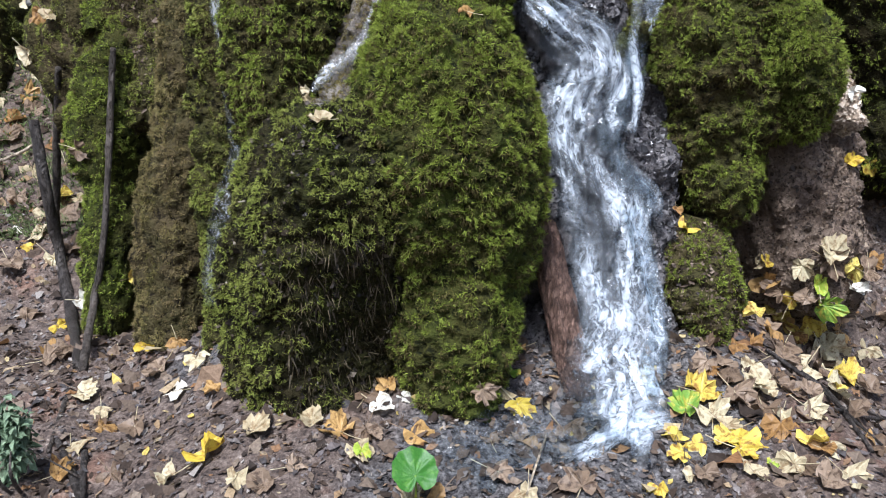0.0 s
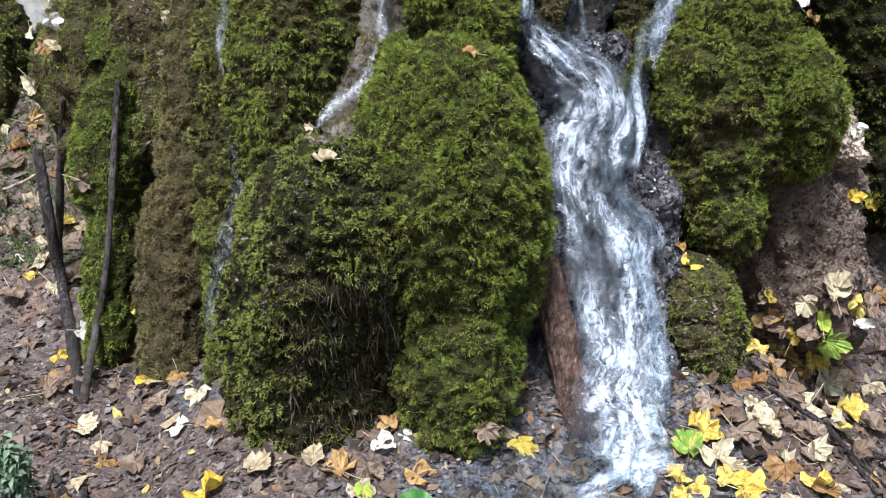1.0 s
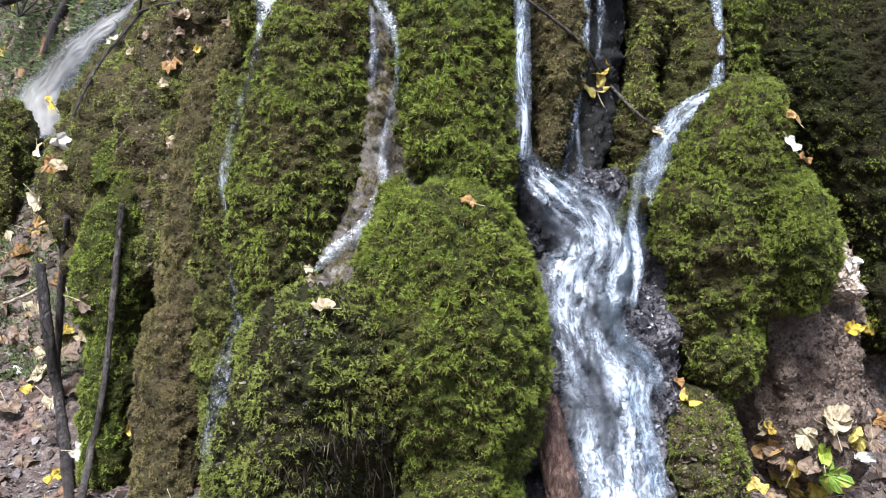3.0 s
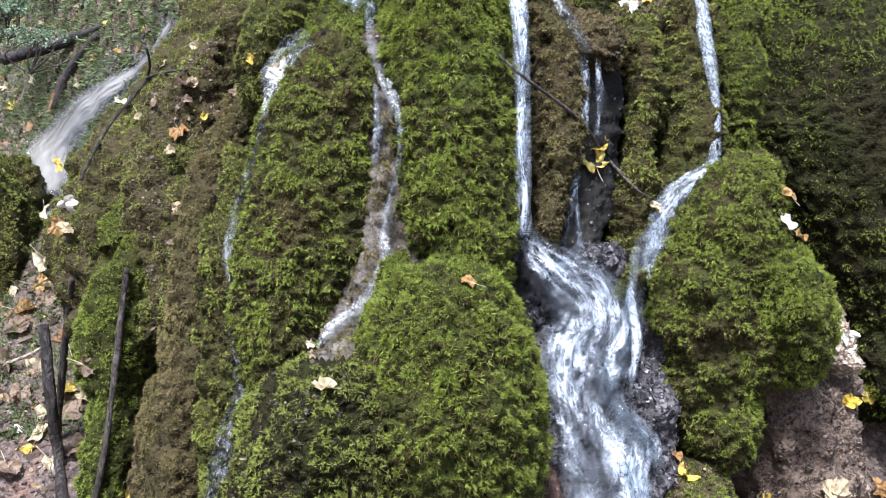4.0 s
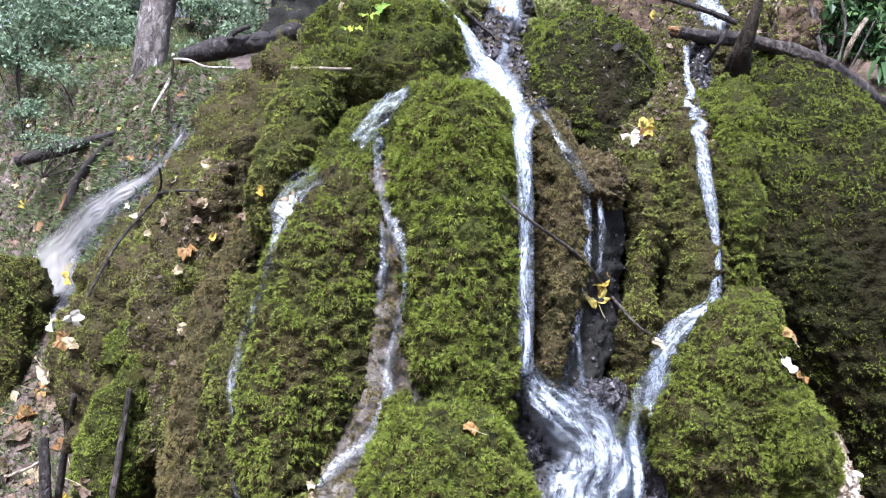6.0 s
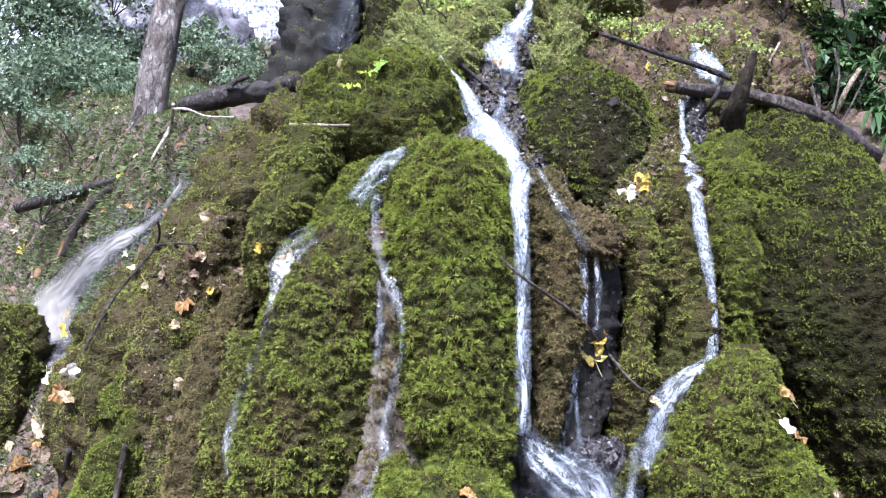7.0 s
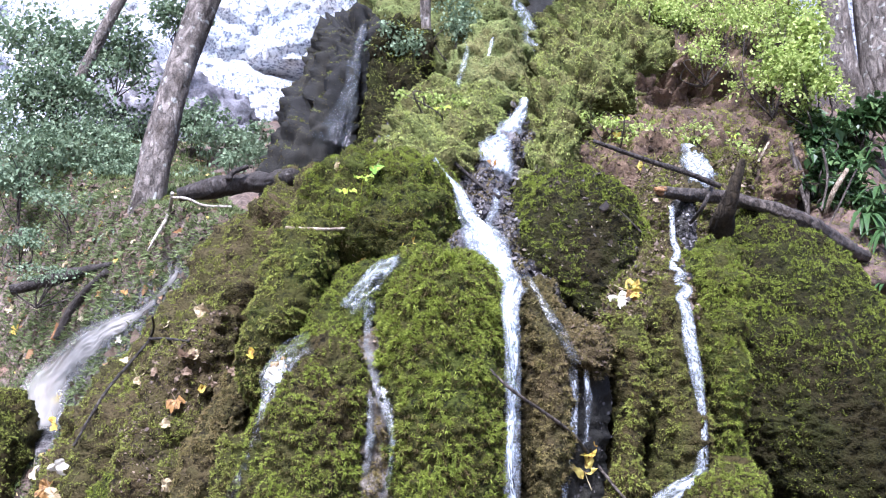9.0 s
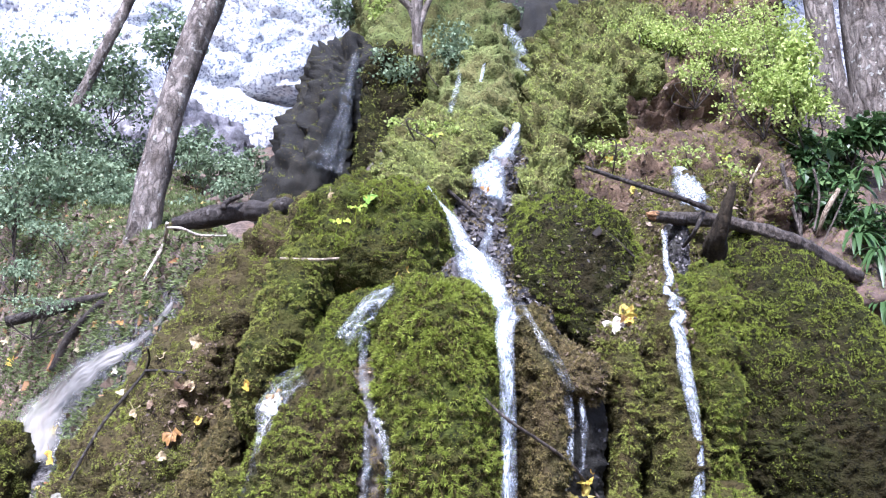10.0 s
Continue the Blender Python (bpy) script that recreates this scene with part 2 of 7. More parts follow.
RUN['core'] = [(0.277, 1.976, 1.174, 0.03), (0.334, 2.008, 1.079, 0.06), (0.388, 2.024, 1.024, 0.1), (0.48, 2.028, 0.978, 0.13), (0.516, 2.028, 0.865, 0.08), (0.452, 2.024, 0.793, 0.13), (0.419, 1.996, 0.702, 0.12), (0.435, 1.976, 0.622, 0.085), (0.492, 1.96, 0.569, 0.08), (0.532, 1.936, 0.507, 0.085), (0.584, 1.912, 0.439, 0.1), (0.632, 1.908, 0.379, 0.08), (0.598, 1.908, 0.31, 0.075), (0.59, 1.876, 0.21, 0.1), (0.537, 1.832, 0.082, 0.13), (0.539, 1.752, 0.013, 0.14), (0.499, 1.672, -0.038, 0.17), (0.431, 1.552, -0.089, 0.16), (0.419, 1.456, -0.114, 0.12)]
RUN['braida'] = [(0.418, 1.992, 0.676, 0.05), (0.422, 1.936, 0.506, 0.06), (0.442, 1.908, 0.328, 0.06), (0.489, 1.852, 0.137, 0.07), (0.451, 1.756, 0.017, 0.08), (0.436, 1.656, -0.046, 0.09)]
RUN['braidb'] = [(0.593, 1.912, 0.438, 0.05), (0.642, 1.892, 0.258, 0.05), (0.659, 1.84, 0.097, 0.06), (0.601, 1.704, -0.021, 0.07), (0.547, 1.588, -0.077, 0.05)]
RUN['braidc'] = [(0.738, 1.976, 1.182, 0.06), (0.71, 1.996, 1.117, 0.07), (0.659, 2.016, 1.041, 0.05), (0.64, 2.028, 0.939, 0.04), (0.656, 2.02, 0.788, 0.035), (0.631, 1.988, 0.661, 0.025)]
RUN['braidd'] = [(0.534, 2.028, 0.968, 0.03), (0.607, 2.028, 0.845, 0.03), (0.574, 2.004, 0.724, 0.04), (0.644, 1.964, 0.584, 0.03)]
RUN['splash'] = [(0.607, 1.526, -0.105, 0.075), (0.48, 1.501, -0.11, 0.112), (0.37, 1.444, -0.133, 0.093), (0.29, 1.395, -0.139, 0.045)]
RUN['tail'] = [(0.485, 1.57, -0.101, 0.18), (0.388, 1.452, -0.13, 0.187), (0.299, 1.404, -0.135, 0.197), (0.205, 1.526, -0.115, 0.236), (0.088, 1.471, -0.133, 0.23), (0.012, 1.352, -0.169, 0.22)]
RUN['side'] = [(0.679, 2.085, 0.976, 0.057), (0.664, 2.122, 0.855, 0.076), (0.616, 2.053, 0.73, 0.111), (0.584, 2.003, 0.627, 0.109), (0.631, 2.006, 0.518, 0.11), (0.673, 1.966, 0.467, 0.109), (0.666, 1.942, 0.408, 0.09)]
RUN['thin'] = [(1.156, 2.9, 2.464, 0.023), (1.137, 2.843, 2.294, 0.033), (1.12, 2.779, 2.22, 0.04), (1.064, 2.609, 2.143, 0.043), (1.064, 2.584, 2.1, 0.047), (1.023, 2.453, 2.049, 0.05), (1.033, 2.456, 2.019, 0.054), (0.993, 2.341, 1.978, 0.052), (0.994, 2.326, 1.949, 0.057), (0.992, 2.307, 1.895, 0.056), (0.989, 2.273, 1.789, 0.055), (1.0, 2.223, 1.628, 0.042), (0.995, 2.182, 1.492, 0.042), (0.97, 2.164, 1.354, 0.052), (0.886, 2.153, 1.292, 0.083), (0.826, 2.176, 1.221, 0.099), (0.786, 2.188, 1.125, 0.083), (0.751, 2.19, 1.01, 0.063), (0.685, 2.096, 0.924, 0.053), (0.668, 2.102, 0.831, 0.046)]
RUN['fall'] = [(0.33, 2.25, 1.99, 0.117), (0.301, 2.08, 1.906, 0.076), (0.296, 2.04, 1.789, 0.064), (0.295, 2.02, 1.606, 0.059), (0.29, 2.0, 1.428, 0.055), (0.289, 2.0, 1.399, 0.054), (0.29, 2.0, 1.24, 0.05), (0.293, 2.0, 1.125, 0.061)]
RUN['slotlip'] = [(0.377, 2.24, 2.023, 0.031), (0.408, 2.16, 1.946, 0.026), (0.448, 2.1, 1.858, 0.032), (0.486, 2.09, 1.792, 0.039), (0.523, 2.09, 1.71, 0.038)]
RUN['slota'] = [(0.509, 2.1, 1.711, 0.03), (0.521, 2.12, 1.594, 0.027), (0.515, 2.13, 1.446, 0.027), (0.48, 2.13, 1.241, 0.026), (0.442, 2.12, 1.055, 0.034)]
RUN['slotb'] = [(0.554, 2.1, 1.702, 0.027), (0.57, 2.12, 1.576, 0.027), (0.561, 2.13, 1.446, 0.023)]
RUN['slotc'] = [(0.49, 2.14, 1.316, 0.023), (0.495, 2.13, 1.185, 0.023), (0.505, 2.1, 1.037, 0.03)]
RUN['upper'] = [(0.741, 4.25, 3.392, 0.049), (0.681, 4.05, 3.23, 0.08), (0.573, 3.82, 3.045, 0.12), (0.479, 3.62, 2.893, 0.165), (0.456, 3.5, 2.791, 0.21), (0.464, 3.42, 2.723, 0.166), (0.446, 3.36, 2.661, 0.113)]
RUN['stepa'] = [(0.094, 2.93, 2.616, 0.02), (0.135, 2.88, 2.536, 0.037), (0.191, 2.88, 2.462, 0.06), (0.223, 2.83, 2.378, 0.078), (0.244, 2.76, 2.299, 0.099), (0.258, 2.7, 2.24, 0.159), (0.282, 2.58, 2.167, 0.158), (0.301, 2.44, 2.08, 0.134), (0.313, 2.35, 2.014, 0.13), (0.335, 2.33, 1.971, 0.156)]
RUN['stepb'] = [(0.43, 3.33, 2.641, 0.056), (0.409, 3.12, 2.527, 0.043), (0.381, 3.0, 2.438, 0.046), (0.341, 2.92, 2.364, 0.05), (0.292, 2.76, 2.281, 0.062), (0.274, 2.73, 2.239, 0.071)]
RUN['cap'] = [(-0.04, 2.2, 2.075, 0.05), (-0.085, 2.22, 2.04, 0.08), (-0.15, 2.33, 2.0, 0.13), (-0.2, 2.31, 1.93, 0.13), (-0.25, 2.24, 1.855, 0.09)]
RUN['rivulet'] = [(-0.166, 2.372, 1.92, 0.046), (-0.174, 2.169, 1.782, 0.033), (-0.145, 2.098, 1.667, 0.044), (-0.113, 2.043, 1.567, 0.046), (-0.086, 2.002, 1.472, 0.03), (-0.082, 1.994, 1.386, 0.028), (-0.079, 1.986, 1.468, 0.023), (-0.091, 2.002, 1.347, 0.021), (-0.137, 1.963, 1.155, 0.032), (-0.138, 1.927, 1.07, 0.028), (-0.19, 1.876, 0.94, 0.038), (-0.29, 1.859, 0.861, 0.038), (-0.337, 1.817, 0.802, 0.022)]
RUN['rivuletb'] = [(-0.159, 2.068, 1.593, 0.029), (-0.154, 2.022, 1.452, 0.029), (-0.154, 2.023, 1.453, 0.027), (-0.165, 2.023, 1.348, 0.023)]
RUN['thread'] = [(-0.341, 2.11, 1.75, 0.103), (-0.414, 2.16, 1.71, 0.13), (-0.468, 2.18, 1.64, 0.115), (-0.488, 2.1, 1.56, 0.047), (-0.499, 2.06, 1.5, 0.035), (-0.53, 2.06, 1.38, 0.032), (-0.585, 2.14, 1.256, 0.035), (-0.615, 2.14, 1.147, 0.038), (-0.629, 2.14, 1.056, 0.035), (-0.616, 2.13, 1.004, 0.032), (-0.608, 2.13, 0.867, 0.035), (-0.6, 2.13, 0.728, 0.041), (-0.592, 2.13, 0.621, 0.047), (-0.625, 2.13, 0.515, 0.061), (-0.659, 2.13, 0.408, 0.068), (-0.684, 2.13, 0.299, 0.068), (-0.694, 2.13, 0.151, 0.061)]
RUN['chute'] = [(-1.194, 4.2, 2.276, 0.033), (-1.298, 4.28, 2.159, 0.054), (-1.428, 4.4, 2.043, 0.069), (-1.55, 4.52, 1.989, 0.13), (-1.705, 4.69, 1.937, 0.2), (-1.861, 4.85, 1.845, 0.282), (-1.971, 4.93, 1.733, 0.304), (-2.037, 4.94, 1.62, 0.342), (-2.062, 4.85, 1.495, 0.325), (-2.07, 4.7, 1.342, 0.278)]
RUN['rill'] = [(0.612, 4.656, 4.006, 0.027), (0.554, 4.536, 3.738, 0.026), (0.539, 4.436, 3.558, 0.025)]
RUN['rillb'] = [(0.45, 4.794, 3.973, 0.031), (0.398, 4.668, 3.72, 0.038), (0.293, 3.906, 3.321, 0.032)]
RUN['pour'] = [(-0.025, 4.739, 3.428, 0.037), (-0.062, 4.056, 3.132, 0.046), (-0.072, 3.863, 2.99, 0.044)]
RUN['drip'] = [(-0.243, 4.84, 4.083, 0.05), (-0.296, 4.78, 3.74, 0.09), (-0.348, 4.72, 3.425, 0.14), (-0.44, 4.66, 3.183, 0.22)]
RUN['high'] = [(0.929, 5.841, 4.832, 0.105), (1.008, 5.751, 4.578, 0.121), (1.013, 5.525, 4.226, 0.134), (0.861, 4.725, 3.693, 0.092), (0.747, 4.253, 3.35, 0.056)]
RUN['back'] = [(1.605, 3.853, 3.044, 0.067), (1.567, 3.676, 2.917, 0.147), (1.509, 3.431, 2.786, 0.182), (1.44, 3.31, 2.663, 0.117)]
WET = np.concatenate([spline(r, 12 * len(r)) for r in RUN.values()]) if RUN else np.zeros((0, 4))


def dry(p):
    """Whether points lie clear of the running water, where no moss grows."""
    ok = np.ones(len(p), bool)
    if len(WET):
        kd = kdtree.KDTree(len(WET))
        for i, w in enumerate(WET):
            kd.insert(w[:3], i)
        kd.balance()
        for j, q in enumerate(p):
            _, i, d = kd.find(q)
            ok[j] = d > 0.45 * WET[i, 3] + 0.006
    return ok


# ---- moss ----
def tufts(p, seed):
    """Small cushions of moss with gaps between them, about -1 to 1."""
    return 0.95 * fbm(p, 56, 2, seed + 17) + 0.35 * fbm(p * [1, 1, 0.7], 22, 2, seed + 19)


def moss_on(v, f, density, size, rng, lean=0.15, cover=0.0, seed=3, droop=0.0, blades=3, spread=0.42, bare=(), slim=1.0, gaps=-0.2, lift=1.0):
    """Fronds of a few narrow blades each, strewn over the faces: arrays of vertices and triangles."""
    n, area = face_normals(v, f)
    count = rng.poisson(area * density)
    idx = np.repeat(np.arange(len(f)), count)
    if len(idx) == 0:
        return np.zeros((0, 3)), np.zeros((0, 3), int)
    a, b = rng.random((2, len(idx), 1))
    q = v[f[idx]]
    p = (q[:, 0] * (1 - a) + q[:, 1] * a) * (1 - b) + (q[:, 3] * (1 - a) + q[:, 2] * a) * b
    nn = n[idx]
    clump = 1.4 * fbm(p, 17, 2, seed)
    gap = fbm(p, 5, 3, seed + 9)
    # fronds thin on steep faces, painting mound tops as lit, fronts as shaded
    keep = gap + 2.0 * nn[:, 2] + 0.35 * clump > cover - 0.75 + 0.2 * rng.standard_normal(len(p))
    tuft = tufts(p, seed)
    keep &= tuft > gaps + 0.08 * rng.standard_normal(len(p))
    for hx, hz, rx, rz, deep in bare:
        keep &= rng.random(len(p)) > 1.08 * np.exp(-((p[:, 0] - hx) / rx) ** 2 - ((p[:, 2] - hz) / rz) ** 2)
    p, nn, clump, tuft = p[keep], nn[keep], clump[keep], tuft[keep]
    m = len(p)
    up = np.array([0, 0, 1.0])
    p = p + nn * ((0.25 * clump + 0.5 * np.clip(tuft, -0.3, 0.8))[:, None] * size * lift)
    down = -up + nn * nn[:, 2:3]
    # neighbouring fronds are combed the same way
    comb = np.stack([fbm(p, 15, 2, seed + 31), fbm(p, 15, 2, seed + 33), fbm(p, 15, 2, seed + 35)], 1)
    vs, fs = [], []
    for k in range(blades):
        drift = 0.85 * rng.normal(0, 1, (m, 3)) + 0.9 * comb
        drift -= nn * (drift * nn).sum(1)[:, None]
        d = nn * rng.uniform(0.4, 1.0, (m, 1)) + drift * spread + down * droop + up * lean * np.maximum(nn[:, 2:3], 0)
        d /= np.linalg.norm(d, axis=1)[:, None]
        side = np.cross(d, nn + rng.normal(0, 0.45, (m, 3)))
        side /= np.maximum(np.linalg.norm(side, axis=1), 1e-6)[:, None]
        length = size * rng.uniform(0.55, 1.25, (m, 1)) * (1 + 0.35 * np.clip(clump[:, None], -1, 1))
        wide = slim * length * rng.uniform(0.06, 0.11, (m, 1))
        foot = p - nn * 0.002 + d * length * 0.1
        tip = foot + (d - up * 0.12) * length + side * length * rng.uniform(-0.35, 0.35, (m, 1))
        vs.append(np.stack([foot - side * wide, foot + side * wide, tip], 1))
        fs.append((np.arange(m) * 3 * blades + k * 3)[:, None] + [[0, 1, 2]])
    verts = np.stack(vs, 1).reshape(-1, 3)
    return verts, np.concatenate(fs, 0)


def strew(v, f, density, size, rng, lift=0.004, keep=None, flat=0.35):
    """Small bent flakes lying on faces: arrays of vertices and triangles."""
    n, area = face_normals(v, f)
    idx = np.repeat(np.arange(len(f)), rng.poisson(area * density))
    a, b = rng.random((2, len(idx), 1))
    q = v[f[idx]]
    p = (q[:, 0] * (1 - a) + q[:, 1] * a) * (1 - b) + (q[:, 3] * (1 - a) + q[:, 2] * a) * b
    nn = n[idx]
    nn = nn * np.where(nn @ np.array([0, -0.6, 0.8]) < 0, -1, 1)[:, None]
    if keep is not None:
        k = keep(p, nn)
        p, nn = p[k], nn[k]
    m = len(p)
    nn = nn + rng.normal(0, flat, (m, 3))
    nn /= np.linalg.norm(nn, axis=1)[:, None]
    s = np.cross(nn, rng.normal(0, 1, (m, 3)))
    s /= np.linalg.norm(s, axis=1)[:, None]
    t = np.cross(nn, s)
    big = size * np.exp(rng.normal(0, 0.45, (m, 1)))
    wide = big * rng.uniform(0.35, 0.8, (m, 1))
    up = nn * big * rng.uniform(0.05, 0.5, (m, 1))
    c = p + nn * lift
    v6 = np.stack([c - t * big, c - s * wide - t * big * 0.2 + up, c + s * wide * 0.9 - t * big * 0.1 + up * 0.8, c - s * wide * 0.7 + t * big * 0.5 + up * 0.3, c + s * wide * 0.6 + t * big * 0.4, c + t * big + up * 0.5], 1)
    o = (np.arange(m) * 6)[:, None]
    tri = np.concatenate([o + [[0, 2, 1]], o + [[1, 2, 4]], o + [[1, 4, 3]], o + [[3, 4, 5]]])
    return v6.reshape(-1, 3), tri


# ---- the ground ----
def hill(x, y):
    """Height of the ground sheet."""
    mid = np.interp(y, [-900, -60, -8, -1, 1.1, 1.7, 2.4, 2.75, 3.2, 3.7, 4.6, 6, 9, 14, 40, 120, 900],
                    [-30, -9, -1.6, -0.3, -0.22, -0.05, 0.2, 1.3, 1.95, 2.7, 3.35, 4.3, 5.6, 9, 26, 45, 60])
    far = np.interp(y, [-900, -60, -8, -1, 1.1, 3.0, 3.6, 4.6, 5.5, 6.9, 9, 14, 40, 120, 900],
                    [-30, -9, -1.6, -0.32, -0.28, -0.02, 0.3, 1.2, 1.8, 2.6, 3.9, 7, 24, 44, 60])
    right = np.interp(y - 0.2 * np.clip(x - 1.2, 0, 3), [-900, -60, -8, -1, 1.1, 2.3, 2.7, 3.2, 4.2, 5.5, 9, 14, 40, 120, 900],
                      [-30, -9, -1.6, -0.36, -0.36, -0.25, 0.3, 1.4, 2.6, 3.9, 6.2, 9, 26, 45, 60])
    terrace = np.interp(y, [-900, 3.0, 3.6, 4.5, 5.3, 7, 9, 14, 40, 120, 900], [-30, 1.9, 2.4, 2.68, 2.95, 3.6, 4.8, 9, 26, 45, 60])
    b = np.clip((x + 0.5) / 0.5, 0, 1)
    mid = np.where(y > 3.0, terrace * (1 - b) + mid * b, mid)
    xb = -0.75 - np.clip(y - 3.4, 0, 4) * 0.72
    s = np.clip((x - xb) / 0.55 + 0.5, 0, 1)
    s = s * s * (3 - 2 * s)
    r = np.clip((x - 0.9) / 0.7, 0, 1)
    r = r * r * (3 - 2 * r)
    return far * (1 - s) + (mid * (1 - r) + right * r) * s


def axis(fine, step, reach):
    """Even steps in the middle, then ever wider out to the horizon."""
    lo, hi = fine
    out = list(np.arange(lo, hi, step))
    d, a, b = step, lo, hi
    left, rightward = [], []
    while a > -reach:
        d *= 1.25
        a, b = a - d, b + d
        left.append(a)
        rightward.append(b)
    return np.array(left[::-1] + out + rightward)


gx, gy = axis((-2.6, 2.4), 0.028, 900), axis((0.9, 5.0), 0.028, 900)
XX, YY = np.meshgrid(gx, gy)
gp = np.stack([XX.ravel(), YY.ravel(), np.zeros(XX.size)], 1)
gp[:, 2] = hill(gp[:, 0], gp[:, 1])
near = np.clip(1 - np.hypot(gp[:, 0], gp[:, 1] - 3) / 40, 0, 1)
gp[:, 2] += near * (0.07 * fbm(gp, 2.2, 4, 5) + 0.035 * fbm(gp, 9, 3, 8) + 0.014 * fbm(gp, 34, 2, 9))
gf = grid_faces(len(gy), len(gx))
kd = kdtree.KDTree(len(WET))
for i, w in enumerate(WET):
    kd.insert(w[:3], i)
kd.balance()
damp = np.zeros(len(gp), np.float32)
for i in np.nonzero((np.abs(gp[:, 0]) < 3) & (gp[:, 1] > 0.5) & (gp[:, 1] < 5))[0]:
    damp[i] = max(0.0, 1 - kd.find(gp[i])[2] / 0.42)
damp += 0.35 * fbm(gp, 3.5, 3, 15) * (damp > 0)
ground = put("ground", gp, gf, GROUND, label="damp brown forest soil strewn with leaf litter", category="ground", kind="structure")
ground.data.attributes.new("damp", "FLOAT", "POINT").data.foreach_set("value", damp)


# ---- mossy tufa ----
GROW = []
MOSS_RICH = 5.0


def mound(name, rows, mat, label, moss=None, density=9000, size=0.024, amp=0.03, res=0.02, seed=1, flute=0.5, cover=0.0, back=0.5, category="mossy rock", droop=0.1, hollows=(), under=0.5, rough=0.0, crust=0, grain=0.008, tier=0.0, pull=0.35, fringe=False):
    """A lobe of tufa. Rows from the top down: height, left and right edge, front, depth of the round."""
    r = np.array(rows)
    close_by = r[:, 3].min() < 2.62
    if close_by:
        res = min(res, 0.0105 if r[:, 3].min() < 2.3 else 0.016)
    tall = abs(r[0, 0] - r[-1, 0]) + np.abs(np.diff(r[:, 3])).sum()
    nz = max(14, int(tall / res))
    na = max(16, int((r[:, 2] - r[:, 1]).max() * 1.5 / res))
    s = spline(rows, nz)
    a = np.linspace(0, math.pi, na)[None]
    z, xl, xr, yf, d = (s[:, k:k + 1] for k in range(5))
    x = (xl + xr) / 2 - (xr - xl) / 2 * np.cos(a)
    y = yf + d * (1 - np.sin(a) ** 0.92)
    zz = z + 0 * a
    v = np.stack([x, y, zz], 2)
    v = np.concatenate([v[:, :1] + [0, back, 0], v, v[:, -1:] + [0, back, 0]], 1)
    lid = v[:1].copy()
    lid[..., 1] = np.maximum(lid[..., 1], yf[0] + d[0] + back)
    v = np.concatenate([lid, v], 0)
    nr, nc = v.shape[:2]
    v = v.reshape(-1, 3)
    f = grid_faces(nr, nc)
    f = f[:, ::-1]
    n, _ = face_normals(v, f)
    vn = np.zeros_like(v)
    for k in range(4):
        np.add.at(vn, f[:, k], n)
    vn /= np.maximum(np.linalg.norm(vn, axis=1), 1e-9)[:, None]
    if (vn * [0, -1, 0.3]).sum() < 0:
        f, vn = f[:, ::-1], -vn
    q = v * [1, 1, pull]
    broad = q if pull < 0.2 else v
    cushion = 1 - 2 * np.abs(fbm(broad, 6.5, 2, seed + 21))
    v = v + vn * (amp * (0.9 * fbm(broad, 4, 3, seed) + 0.55 * cushion + flute * fbm(q, 14, 3, seed + 5)) + 0.3 * amp * fbm(v, 38, 3, seed + 11))[:, None]
    if rough:
        v = v + vn * (rough * (0.5 - 1.6 * np.abs(fbm(q, 9, 3, seed + 51))) + 0.45 * rough * fbm(v, 40, 3, seed + 53))[:, None]
    if moss:
        v = v + vn * ((0.028 if close_by else 0.03) * np.clip(tufts(v, seed), -0.9, 0.8) + 0.6 * amp * fbm(v * [1, 1, 0.6], 9, 2, seed + 61))[:, None]
    for hx, hz, rx, rz, deep in hollows:
        v[:, 1] += deep * np.exp(-((v[:, 0] - hx) / rx) ** 2 - ((v[:, 2] - hz) / rz) ** 2) * (v[:, 1] < r[:, 3].max() + r[:, 4].max() * 0.9)
    if tier:
        step = v[:, 2] / 0.21 + 2.4 * fbm(v, 2.0, 4, seed + 71) + 0.5 * v[:, 0] / 0.21
        lip = 1 - step % 1.0
        v = v + vn * (tier * (lip ** 1.5 - 0.35) * np.clip(0.7 + 0.8 * fbm(v, 3.5, 2, seed + 73), 0.1, 1.3))[:, None]
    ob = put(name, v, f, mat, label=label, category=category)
    GROW.append((ob, v, f, moss, density * min(1.0, 2.5 / r[:, 3].min()), size, cover, droop, seed, under, crust, grain, hollows, fringe, close_by))
    return ob


mound('mossy_mound', [(1.05, -0.07, 0.09, 1.74, 0.2), (1.0, -0.15, 0.19, 1.63, 0.3), (0.91, -0.2, 0.25, 1.56, 0.35), (0.78, -0.26, 0.29, 1.52, 0.4), (0.64, -0.29, 0.31, 1.5, 0.45), (0.52, -0.28, 0.31, 1.53, 0.4), (0.42, -0.24, 0.3, 1.58, 0.35), (0.29, -0.2, 0.28, 1.63, 0.3), (0.19, -0.15, 0.25, 1.72, 0.3), (0.09, -0.11, 0.2, 1.9, 0.3)], TUFA_GREEN, 'rounded tufa mound under thick bright green moss', moss=MOSS_FRESH, seed=3, density=15000, size=0.027, cover=0.4)
